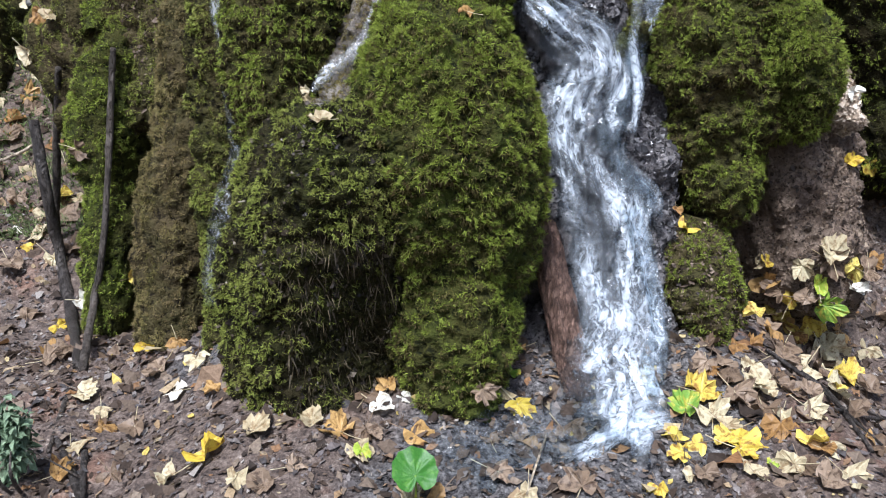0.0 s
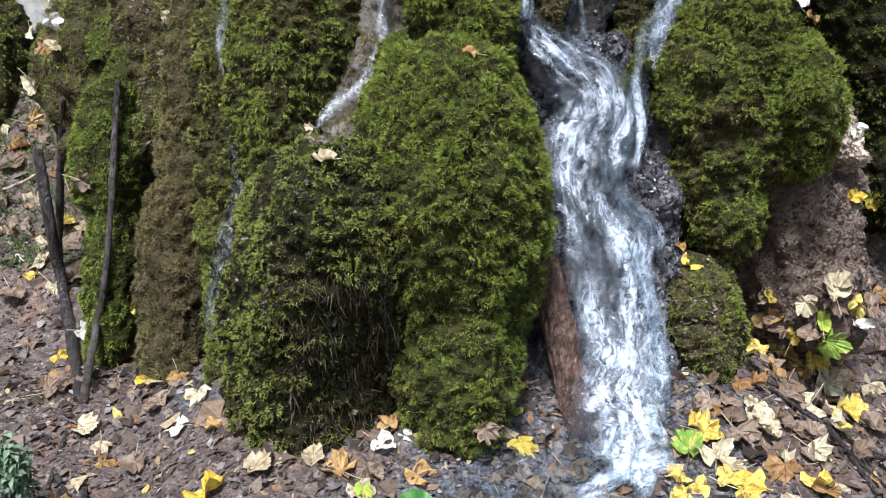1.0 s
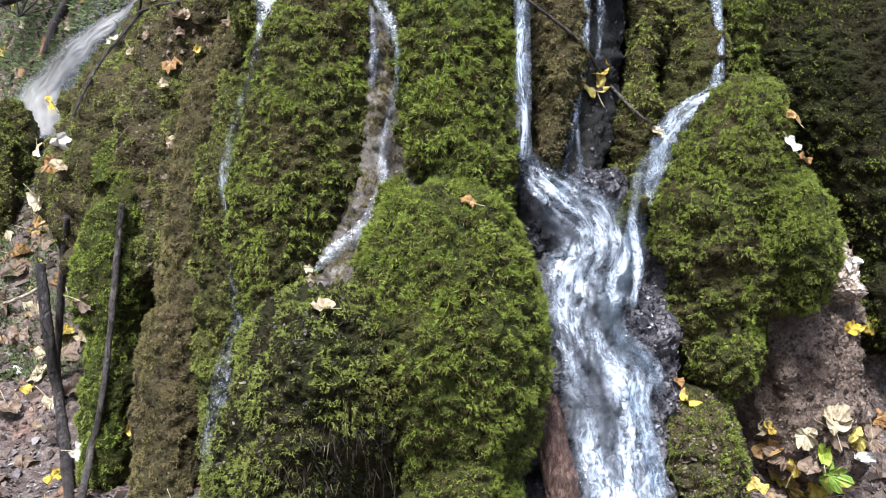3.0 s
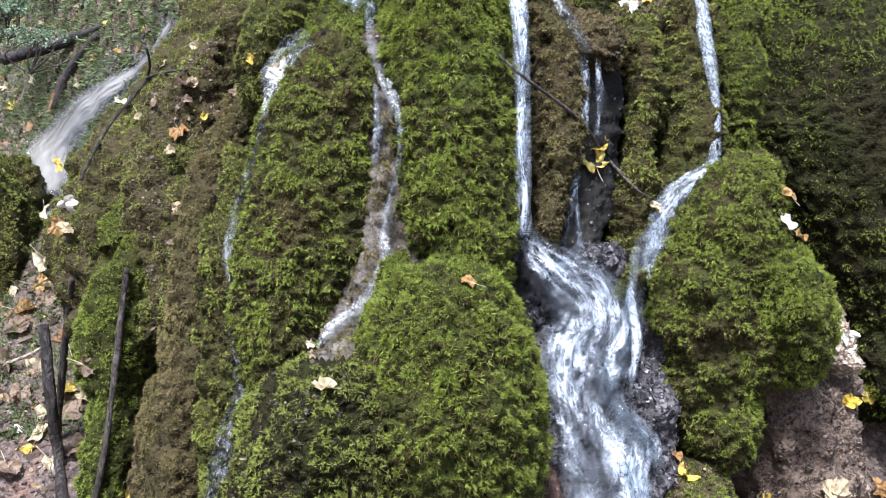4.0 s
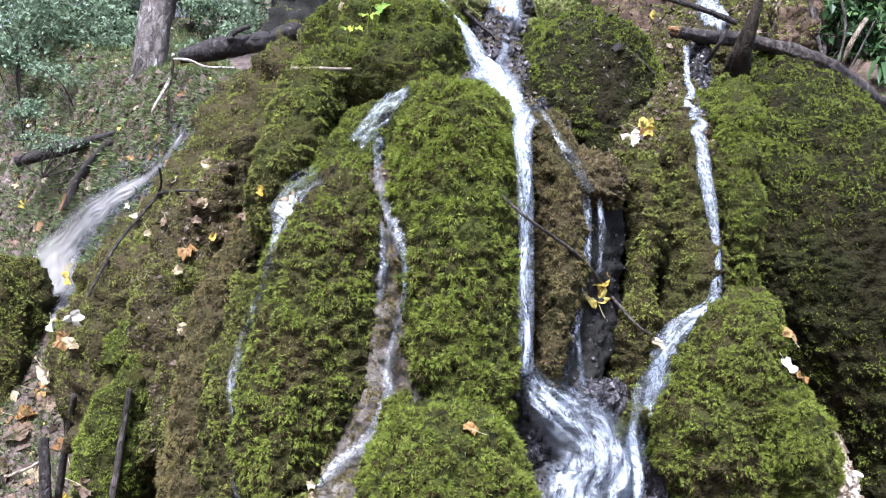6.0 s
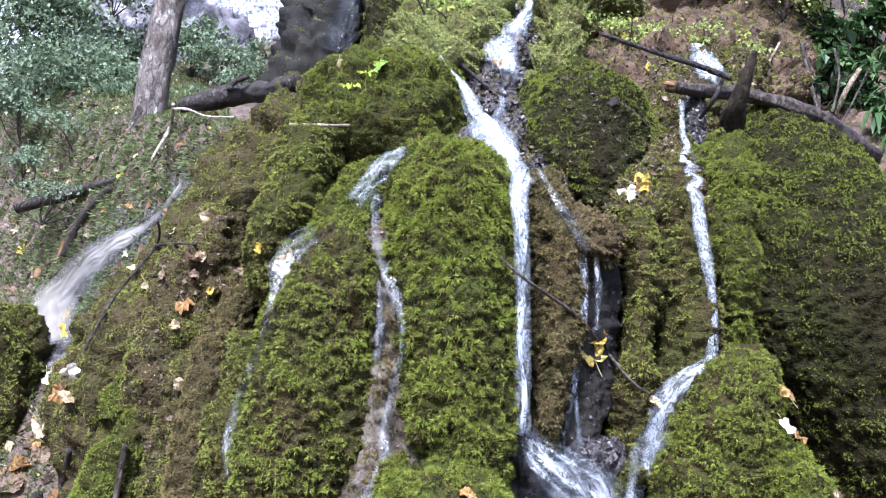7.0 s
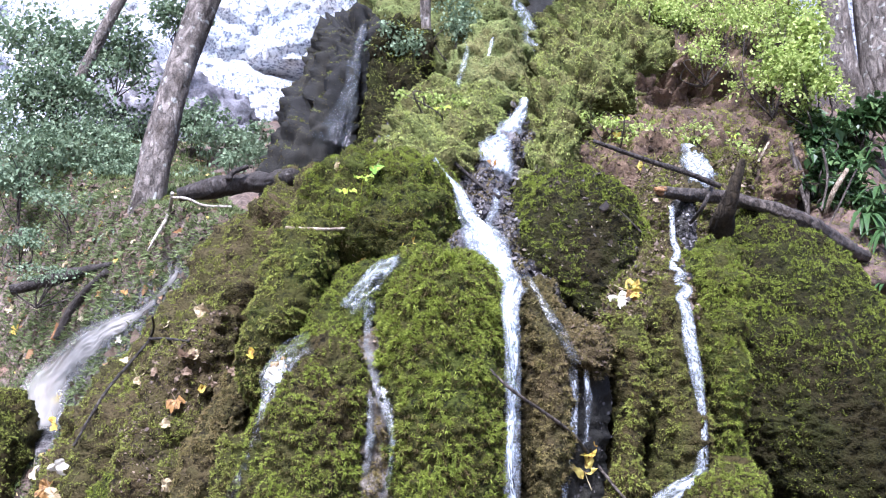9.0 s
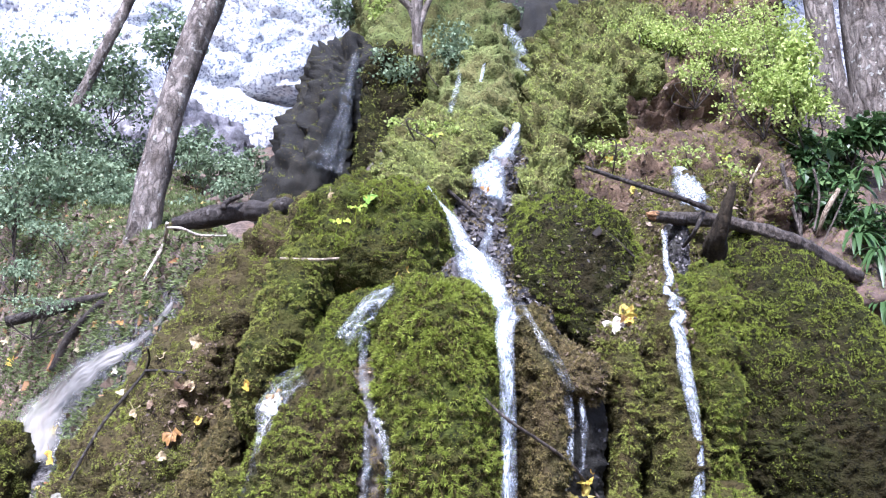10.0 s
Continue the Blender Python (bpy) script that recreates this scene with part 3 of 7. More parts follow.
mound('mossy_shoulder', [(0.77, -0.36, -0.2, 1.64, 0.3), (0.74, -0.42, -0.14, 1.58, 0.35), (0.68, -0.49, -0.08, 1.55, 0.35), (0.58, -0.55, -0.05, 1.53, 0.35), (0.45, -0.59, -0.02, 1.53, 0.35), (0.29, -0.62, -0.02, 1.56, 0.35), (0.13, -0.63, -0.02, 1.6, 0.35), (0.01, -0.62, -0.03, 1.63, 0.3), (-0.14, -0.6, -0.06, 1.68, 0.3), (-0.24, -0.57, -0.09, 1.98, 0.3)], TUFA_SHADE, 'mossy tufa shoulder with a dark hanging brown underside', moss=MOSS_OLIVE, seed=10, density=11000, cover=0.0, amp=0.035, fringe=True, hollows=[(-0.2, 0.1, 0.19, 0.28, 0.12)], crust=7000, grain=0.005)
mound('mossy_lump', [(0.47, 0.04, 0.22, 1.68, 0.2), (0.4, -0.02, 0.24, 1.63, 0.25), (0.29, -0.1, 0.24, 1.6, 0.28), (0.16, -0.13, 0.22, 1.575, 0.28), (0.03, -0.11, 0.18, 1.57, 0.25), (-0.09, -0.07, 0.13, 1.58, 0.2), (-0.19, -0.04, 0.1, 1.88, 0.2)], TUFA_GREEN, 'small low lump of green and brown moss', moss=MOSS_FRESH, seed=17, density=13000, cover=0.65, hollows=[(0.0, 0.3, 0.09, 0.1, 0.02)], amp=0.045)
mound('mossy_column_left', [(1.76, -0.68, -0.58, 2.75, 0.25), (1.61, -0.75, -0.58, 2.65, 0.3), (1.44, -0.81, -0.6, 2.55, 0.3), (1.25, -0.86, -0.62, 2.5, 0.3), (1.03, -0.88, -0.65, 2.45, 0.3), (0.76, -0.92, -0.66, 2.4, 0.3), (0.48, -1.0, -0.68, 2.36, 0.3), (0.19, -1.03, -0.72, 2.34, 0.3), (-0.09, -1.04, -0.74, 2.34, 0.3), (-0.19, -1.01, -0.77, 2.64, 0.3)], TUFA_BROWN, 'upright tufa rib covered with brownish moss', moss=MOSS_BROWN, seed=24, density=11000, cover=0.6)
mound('mossy_column_far', [(1.23, -1.23, -1.08, 3.0, 0.25), (1.1, -1.3, -1.06, 2.9, 0.3), (1.08, -1.19, -0.99, 2.85, 0.3), (0.93, -1.3, -0.99, 2.78, 0.3), (0.68, -1.34, -1.02, 2.75, 0.3), (0.49, -1.29, -1.05, 2.75, 0.3), (0.24, -1.31, -1.07, 2.72, 0.3), (-0.09, -1.33, -1.09, 2.7, 0.3), (-0.19, -1.3, -1.12, 3.0, 0.3)], TUFA_GREEN, 'upright tufa rib with a green moss cushion', moss=MOSS_FRESH, seed=31, density=10000, cover=0.0)
mound('mossy_ridge', [(2.77, -0.6, -0.22, 3.7, 0.5), (2.61, -0.71, -0.18, 3.55, 0.6), (2.42, -0.93, -0.21, 3.5, 0.6), (2.18, -1.05, -0.32, 3.45, 0.6), (1.95, -1.22, -0.48, 3.4, 0.6), (1.73, -1.33, -0.63, 3.3, 0.6), (1.53, -1.44, -0.72, 3.2, 0.6), (1.34, -1.54, -0.8, 3.12, 0.6), (1.16, -1.6, -0.83, 3.05, 0.6), (0.75, -1.46, -0.89, 2.98, 0.5), (0.65, -1.43, -0.92, 3.28, 0.5)], TUFA_BROWN, 'long mossy ridge sloping beside the side stream', moss=MOSS_OLIVE, seed=38, density=11000, cover=0.6, size=0.024, res=0.025, amp=0.08, flute=0.8)
mound('mossy_lobe', [(2.69, -0.28, 0.1, 2.98, 0.4), (2.56, -0.42, 0.2, 2.78, 0.45), (2.42, -0.47, 0.23, 2.68, 0.45), (2.26, -0.49, 0.22, 2.6, 0.45), (2.12, -0.46, 0.16, 2.58, 0.4), (1.96, -0.47, -0.05, 2.6, 0.35), (1.81, -0.51, -0.19, 2.62, 0.35), (1.71, -0.48, -0.22, 2.92, 0.35)], TUFA_GREEN, 'big mossy tufa lobe with a green crown', moss=MOSS_FRESH, seed=45, density=15000, cover=0.6, size=0.021, amp=0.06, hollows=[(-0.28, 2.01, 0.18, 0.14, 0.3)])
mound('mossy_fin', [(2.32, -0.51, -0.34, 2.7, 0.28), (2.21, -0.54, -0.32, 2.52, 0.32), (2.06, -0.57, -0.31, 2.42, 0.36), (1.91, -0.6, -0.34, 2.36, 0.36), (1.78, -0.62, -0.4, 2.34, 0.32), (1.68, -0.62, -0.46, 2.36, 0.28), (1.59, -0.59, -0.48, 2.42, 0.25), (1.49, -0.56, -0.51, 2.72, 0.25)], TUFA_GREEN, 'narrow upright tufa fin under dark green moss', moss=MOSS_OLIVE, seed=52, density=13000, cover=0.8, size=0.022, amp=0.04, droop=0.3)
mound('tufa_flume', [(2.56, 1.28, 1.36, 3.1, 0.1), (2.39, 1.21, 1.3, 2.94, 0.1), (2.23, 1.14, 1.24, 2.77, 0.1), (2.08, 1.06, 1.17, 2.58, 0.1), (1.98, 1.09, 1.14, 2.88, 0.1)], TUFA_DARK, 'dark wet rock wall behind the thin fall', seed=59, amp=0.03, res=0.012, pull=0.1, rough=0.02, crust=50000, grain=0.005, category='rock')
mound('mossy_apron', [(1.91, -0.97, -0.69, 3.1, 0.4), (1.77, -1.08, -0.68, 3.02, 0.4), (1.53, -1.16, -0.69, 2.92, 0.4), (1.3, -1.21, -0.71, 2.85, 0.4), (1.08, -1.22, -0.73, 2.8, 0.4), (0.75, -1.21, -0.75, 2.75, 0.4), (0.65, -1.18, -0.78, 3.05, 0.4)], TUFA_BROWN, 'mossy bank strewn with twigs and fallen leaves', moss=MOSS_OLIVE, seed=66, density=11000, cover=-0.1, hollows=[(-0.92, 1.68, 0.16, 0.14, 0.01), (-1.0, 1.35, 0.06, 0.12, 0.01)], amp=0.06, res=0.02, rough=0.015, crust=14000, grain=0.0045)
mound('mossy_curtain', [(1.83, -0.32, -0.19, 2.2, 0.25), (1.72, -0.41, -0.17, 2.06, 0.3), (1.59, -0.48, -0.14, 1.98, 0.3), (1.41, -0.53, -0.13, 1.94, 0.3), (1.22, -0.58, -0.12, 1.92, 0.3), (1.04, -0.61, -0.13, 1.93, 0.3), (0.85, -0.62, -0.17, 1.96, 0.3), (0.67, -0.62, -0.26, 2.0, 0.3), (0.48, -0.64, -0.34, 2.02, 0.3), (0.38, -0.61, -0.37, 2.32, 0.3)], TUFA, 'hanging tufa curtain draped with dark green moss', moss=MOSS_FRESH, seed=73, density=13000, cover=0.62, droop=0.35)
mound('tufa_gully', [(1.42, -0.63, -0.5, 2.3, 0.1), (1.1, -0.7, -0.54, 2.2, 0.08), (0.8, -0.71, -0.55, 2.19, 0.08), (0.5, -0.73, -0.53, 2.18, 0.08), (0.2, -0.74, -0.55, 2.17, 0.08), (-0.08, -0.75, -0.57, 2.15, 0.08), (-0.22, -0.74, -0.6, 2.35, 0.08)], TUFA, 'wet brown tufa runnel under a thread of water', moss=MOSS_OLIVE, seed=78, density=11000, cover=-0.3, rough=0.025, amp=0.03, category='rock')
mound('mossy_slab', [(1.81, -0.2, -0.03, 2.2, 0.15), (1.64, -0.2, -0.01, 2.1, 0.15), (1.37, -0.22, 0.02, 2.02, 0.15), (1.1, -0.26, 0.03, 1.96, 0.15), (0.94, -0.27, 0.02, 1.88, 0.15), (0.82, -0.31, -0.02, 1.8, 0.15), (0.72, -0.35, -0.06, 1.74, 0.15), (0.62, -0.33, -0.09, 2.04, 0.15)], TUFA_LACE, 'wet brown tufa face between mossy ribs', moss=MOSS_BROWN, seed=80, density=7000, cover=-0.2, rough=0.03, res=0.016, crust=16000, grain=0.003)
mound('mossy_pillar', [(2.11, -0.04, 0.21, 2.2, 0.2), (2.03, -0.09, 0.26, 2.07, 0.28), (1.9, -0.12, 0.28, 1.99, 0.3), (1.73, -0.13, 0.29, 1.94, 0.3), (1.51, -0.11, 0.28, 1.9, 0.3), (1.36, -0.09, 0.27, 1.87, 0.3), (1.19, -0.07, 0.27, 1.84, 0.3), (1.04, -0.04, 0.25, 1.82, 0.3), (0.88, -0.02, 0.24, 1.82, 0.3), (0.78, 0.01, 0.21, 2.12, 0.3)], TUFA_GREEN, 'tall rounded tufa pillar under grassy bright moss', moss=MOSS_FRESH, seed=87, density=14000, cover=0.35, size=0.03, droop=0.2)
mound('mossy_rib', [(2.02, 0.38, 0.5, 2.3, 0.25), (1.88, 0.36, 0.52, 2.14, 0.28), (1.64, 0.36, 0.54, 2.06, 0.3), (1.37, 0.36, 0.5, 2.03, 0.3), (1.13, 0.35, 0.43, 2.02, 0.25), (1.02, 0.35, 0.42, 2.04, 0.2), (0.92, 0.38, 0.39, 2.34, 0.2)], TUFA_BROWN, 'narrow tufa rib with tufts of brown moss', moss=MOSS_BROWN, seed=94, density=10000, cover=0.75)
mound('mossy_rib', [(1.92, 0.77, 0.87, 2.4, 0.24), (1.79, 0.73, 0.85, 2.28, 0.25), (1.57, 0.71, 0.83, 2.2, 0.25), (1.28, 0.66, 0.8, 2.15, 0.25), (1.09, 0.63, 0.78, 2.12, 0.25), (0.91, 0.59, 0.74, 2.1, 0.22), (0.81, 0.62, 0.71, 2.4, 0.22)], TUFA, 'broad tufa rib with brown and green moss', moss=MOSS_OLIVE, seed=101, density=10000, cover=0.75)
mound('mossy_rib', [(2.07, 0.95, 1.08, 2.46, 0.25), (1.93, 0.9, 1.06, 2.33, 0.3), (1.67, 0.86, 1.07, 2.23, 0.3), (1.41, 0.85, 1.06, 2.18, 0.3), (1.2, 0.8, 0.94, 2.16, 0.25), (1.1, 0.83, 0.91, 2.46, 0.25)], TUFA, 'tufa rib with olive moss beside the thin fall', moss=MOSS_OLIVE, seed=108, density=10000, cover=0.75)
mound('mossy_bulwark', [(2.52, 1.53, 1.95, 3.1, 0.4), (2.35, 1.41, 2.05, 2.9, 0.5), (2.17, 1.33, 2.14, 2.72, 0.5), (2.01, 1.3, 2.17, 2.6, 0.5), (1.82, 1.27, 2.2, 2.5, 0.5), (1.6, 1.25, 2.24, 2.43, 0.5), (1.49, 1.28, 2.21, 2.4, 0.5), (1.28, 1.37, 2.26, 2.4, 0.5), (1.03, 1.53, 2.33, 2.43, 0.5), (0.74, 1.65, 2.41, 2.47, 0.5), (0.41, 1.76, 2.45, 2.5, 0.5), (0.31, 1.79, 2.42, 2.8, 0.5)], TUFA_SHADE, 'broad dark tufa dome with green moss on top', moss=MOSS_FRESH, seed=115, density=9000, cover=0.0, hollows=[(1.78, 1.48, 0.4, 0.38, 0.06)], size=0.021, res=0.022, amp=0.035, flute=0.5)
mound('mossy_buttress', [(2.27, 1.27, 1.37, 2.72, 0.22), (2.17, 1.15, 1.34, 2.56, 0.22), (2.03, 1.09, 1.33, 2.46, 0.22), (1.85, 1.07, 1.31, 2.4, 0.22), (1.68, 1.07, 1.3, 2.37, 0.22), (1.52, 1.1, 1.28, 2.37, 0.22), (1.38, 1.13, 1.26, 2.39, 0.22), (1.28, 1.23, 1.33, 2.6, 0.22)], TUFA_GREEN, 'upright tufa buttress padded with green moss clumps', moss=MOSS_FRESH, seed=119, density=13000, cover=0.15, amp=0.05, size=0.025, droop=0.2)
mound('mossy_boss', [(1.39, 1.04, 1.16, 2.15, 0.2), (1.33, 0.96, 1.17, 2.04, 0.28), (1.22, 0.87, 1.17, 1.97, 0.3), (1.1, 0.8, 1.2, 1.94, 0.3), (0.99, 0.75, 1.24, 1.93, 0.3), (0.85, 0.73, 1.26, 1.96, 0.3), (0.71, 0.77, 1.22, 2.0, 0.3), (0.56, 0.83, 1.14, 2.03, 0.25), (0.41, 0.87, 1.1, 2.05, 0.25), (0.31, 0.89, 1.06, 2.35, 0.25)], TUFA, 'tufa boss draped in brownish moss beside the stream', moss=MOSS_FRESH, seed=122, density=13000, cover=0.25, amp=0.05, droop=0.25)
mound('moss_cushion', [(1.06, 1.1, 1.24, 2.02, 0.2), (1.02, 1.05, 1.28, 1.92, 0.24), (0.95, 1.02, 1.32, 1.89, 0.26), (0.86, 1.02, 1.35, 1.88, 0.28), (0.78, 1.05, 1.36, 1.9, 0.26), (0.71, 1.09, 1.34, 1.95, 0.22), (0.67, 1.13, 1.3, 1.99, 0.2), (0.64, 1.15, 1.28, 2.1, 0.2)], TUFA_GREEN, 'overhanging cushion of thick bright green moss', moss=MOSS_FRESH, seed=123, density=15000, cover=-0.4, amp=0.04, back=0.25, size=0.027)
mound('tufa_rock', [(0.85, 1.3, 1.61, 2.4, 0.2), (0.67, 1.21, 1.59, 2.22, 0.25), (0.46, 1.19, 1.58, 2.16, 0.25), (0.27, 1.18, 1.58, 2.16, 0.25), (0.04, 1.23, 1.59, 2.2, 0.25), (-0.06, 1.26, 1.56, 2.5, 0.25)], TUFA_GREY, 'bare brown porous tufa rock', seed=129, amp=0.04, flute=1.0, rough=0.03, res=0.014, crust=85000, grain=0.004)
mound('mossy_lump', [(0.37, 0.84, 0.93, 2.02, 0.2), (0.32, 0.76, 0.97, 1.93, 0.22), (0.21, 0.71, 1.01, 1.88, 0.25), (0.1, 0.73, 1.01, 1.87, 0.25), (-0.06, 0.81, 0.98, 1.9, 0.22), (-0.23, 0.87, 0.97, 1.95, 0.2), (-0.33, 0.9, 0.97, 2.25, 0.2)], TUFA_BROWN, 'low brown tufa lump with patchy moss', moss=MOSS_FRESH, seed=136, density=10000, cover=0.6, crust=26000, grain=0.0045)
mound('tufa_streambed', [(1.15, 0.29, 0.43, 2.2, 0.1), (1.07, 0.27, 0.56, 2.12, 0.12), (0.98, 0.27, 0.74, 2.1, 0.15), (0.87, 0.28, 0.78, 2.1, 0.15), (0.82, 0.36, 0.82, 2.1, 0.15), (0.56, 0.35, 0.81, 2.0, 0.15), (0.3, 0.31, 0.78, 1.95, 0.15), (0.04, 0.22, 0.78, 1.88, 0.15), (-0.11, 0.17, 0.78, 1.8, 0.15), (-0.24, 0.12, 0.75, 1.68, 0.15), (-0.34, 0.15, 0.72, 1.98, 0.15)], TUFA_WET, 'wet dark tufa bed under the main stream', seed=143, amp=0.045, flute=0.8, rough=0.05, res=0.014, crust=60000, grain=0.005)
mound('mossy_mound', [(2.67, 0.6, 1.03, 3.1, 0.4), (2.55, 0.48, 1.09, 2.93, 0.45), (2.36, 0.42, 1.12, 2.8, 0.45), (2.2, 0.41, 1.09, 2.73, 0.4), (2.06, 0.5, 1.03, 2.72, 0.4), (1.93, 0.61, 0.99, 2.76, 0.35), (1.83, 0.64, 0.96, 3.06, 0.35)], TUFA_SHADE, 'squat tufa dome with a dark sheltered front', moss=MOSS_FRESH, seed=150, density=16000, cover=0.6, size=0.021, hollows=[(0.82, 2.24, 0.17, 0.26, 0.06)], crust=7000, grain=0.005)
mound('mossy_shelf', [(2.26, -0.08, 0.17, 2.75, 0.3), (2.15, -0.23, 0.18, 2.6, 0.35), (2.03, -0.33, -0.02, 2.45, 0.35), (1.91, -0.41, -0.09, 2.35, 0.3), (1.78, -0.46, -0.17, 2.25, 0.3), (1.66, -0.49, -0.19, 2.15, 0.3), (1.56, -0.46, -0.22, 2.45, 0.3)], TUFA_GREEN, 'sloping mossy shelf above the falls', moss=MOSS_FRESH, seed=157, density=16000, cover=0.5, size=0.02)
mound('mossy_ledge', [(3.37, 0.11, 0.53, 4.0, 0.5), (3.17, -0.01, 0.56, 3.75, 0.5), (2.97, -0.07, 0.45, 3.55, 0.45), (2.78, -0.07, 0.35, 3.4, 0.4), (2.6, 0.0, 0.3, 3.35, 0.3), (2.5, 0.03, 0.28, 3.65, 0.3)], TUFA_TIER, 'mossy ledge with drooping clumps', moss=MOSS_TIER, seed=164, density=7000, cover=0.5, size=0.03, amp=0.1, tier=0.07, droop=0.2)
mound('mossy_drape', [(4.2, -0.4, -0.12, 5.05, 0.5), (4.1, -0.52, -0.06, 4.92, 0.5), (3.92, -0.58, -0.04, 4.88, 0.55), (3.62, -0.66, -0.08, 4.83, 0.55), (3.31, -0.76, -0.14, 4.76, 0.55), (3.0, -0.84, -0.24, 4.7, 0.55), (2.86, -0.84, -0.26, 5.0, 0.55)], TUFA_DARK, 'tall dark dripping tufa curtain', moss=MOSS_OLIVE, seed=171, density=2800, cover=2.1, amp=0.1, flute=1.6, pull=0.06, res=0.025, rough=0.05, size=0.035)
mound('mossy_drape', [(4.2, -0.2, 0.12, 5.0, 0.4), (4.08, -0.26, 0.2, 4.86, 0.4), (3.85, -0.28, 0.25, 4.8, 0.4), (3.6, -0.27, 0.24, 4.77, 0.4), (3.35, -0.28, 0.14, 4.74, 0.4), (3.1, -0.3, 0.0, 4.72, 0.4), (2.95, -0.3, -0.05, 5.0, 0.4)], TUFA_SHADE, 'fluted tufa curtain with green moss on its folds', moss=MOSS_OLIVE, seed=174, density=4500, cover=0.5, amp=0.08, flute=1.4, pull=0.12, res=0.025, rough=0.04, size=0.035, droop=0.6)
mound('mossy_pillar', [(4.13, 0.45, 0.8, 4.75, 0.4), (3.86, 0.39, 0.85, 4.6, 0.4), (3.57, 0.35, 0.85, 4.45, 0.4), (3.26, 0.34, 0.77, 4.3, 0.4), (3.16, 0.37, 0.74, 4.6, 0.4)], TUFA_SUNLIT, 'mossy upper pillar with thin rills', moss=MOSS_SUNLIT, seed=178, density=6000, cover=0.5, size=0.02, amp=0.09, res=0.022, tier=0.05, droop=0.3)
mound('mossy_backwall', [(5.25, -0.23, 0.86, 6.0, 0.4), (4.71, -0.17, 0.99, 5.6, 0.4), (4.21, -0.12, 1.02, 5.3, 0.4), (3.74, -0.11, 0.9, 5.1, 0.4), (3.64, -0.08, 0.87, 5.4, 0.4)], TUFA_SUNLIT, 'mossy rock wall behind the pillar', moss=MOSS_SUNLIT, seed=185, density=3500, cover=-0.6, size=0.022, amp=0.13, res=0.03, tier=0.06, droop=0.3)
mound('mossy_hillock', [(5.67, 2.14, 3.68, 6.2, 0.8), (5.07, 1.62, 3.4, 5.7, 0.8), (4.57, 1.27, 3.26, 5.3, 0.8), (4.05, 1.03, 3.02, 4.85, 0.7), (3.63, 0.92, 2.8, 4.5, 0.6), (3.26, 0.77, 2.64, 4.2, 0.6), (2.96, 0.66, 2.42, 3.9, 0.5), (2.71, 0.83, 2.16, 3.7, 0.5), (2.61, 0.86, 2.13, 4.0, 0.5)], EARTH, 'brown earthy hillock with sparse moss', moss=MOSS_OLIVE, seed=192, density=3000, cover=0.6, hollows=[(1.83, 3.62, 0.45, 0.19, 0.3)], size=0.045, amp=0.1, res=0.03, rough=0.09, crust=6000, grain=0.007)
mound('mossy_chute', [(2.97, 1.43, 2.04, 3.75, 0.3), (2.7, 1.25, 1.78, 3.4, 0.3), (2.45, 1.11, 1.51, 3.1, 0.25), (2.24, 0.99, 1.33, 2.85, 0.2), (2.06, 0.87, 1.22, 2.6, 0.2), (1.88, 0.79, 1.14, 2.45, 0.2), (1.78, 0.82, 1.11, 2.75, 0.2)], TUFA_BROWN, 'pale crusted tufa chute under the thin fall', moss=MOSS_OLIVE, seed=199, density=9000, cover=0.5, amp=0.04, flute=0.8, rough=0.05, res=0.018, crust=22000, grain=0.006)
mound('mossy_cascade', [(3.38, 0.58, 0.83, 4.3, 0.2), (2.99, 0.27, 0.67, 3.75, 0.2), (2.7, 0.16, 0.58, 3.4, 0.2), (2.42, 0.15, 0.49, 3.05, 0.2), (2.18, 0.08, 0.47, 2.7, 0.2), (2.0, 0.02, 0.51, 2.42, 0.2), (1.87, 0.06, 0.49, 2.3, 0.2), (1.77, 0.09, 0.46, 2.6, 0.2)], TUFA_WET, 'wet tufa steps of the upper stream', moss=MOSS_BROWN, seed=206, density=5000, cover=0.6, amp=0.05, flute=0.5, rough=0.06, res=0.02, crust=30000, grain=0.008)
mound('mossy_bank', [(3.98, 3.07, 4.64, 5.6, 0.5), (3.45, 2.58, 4.18, 5.0, 0.5), (3.02, 2.26, 3.8, 4.5, 0.5), (2.65, 2.15, 3.43, 4.0, 0.5), (2.31, 2.07, 3.05, 3.5, 0.5), (2.21, 2.1, 3.02, 3.8, 0.5)], SOIL, 'steep leafy bank below the fallen log', moss=MOSS_OLIVE, seed=213, density=2600, cover=0.55, amp=0.08, size=0.03, res=0.035)
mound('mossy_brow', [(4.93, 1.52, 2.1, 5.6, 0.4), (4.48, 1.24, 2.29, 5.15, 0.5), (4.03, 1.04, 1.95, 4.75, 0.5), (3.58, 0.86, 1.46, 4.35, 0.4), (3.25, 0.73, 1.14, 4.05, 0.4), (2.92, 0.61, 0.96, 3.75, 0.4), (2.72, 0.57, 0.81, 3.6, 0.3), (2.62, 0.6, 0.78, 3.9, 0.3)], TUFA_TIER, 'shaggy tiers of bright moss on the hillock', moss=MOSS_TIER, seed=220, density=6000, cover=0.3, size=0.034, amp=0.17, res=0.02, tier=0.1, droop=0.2)
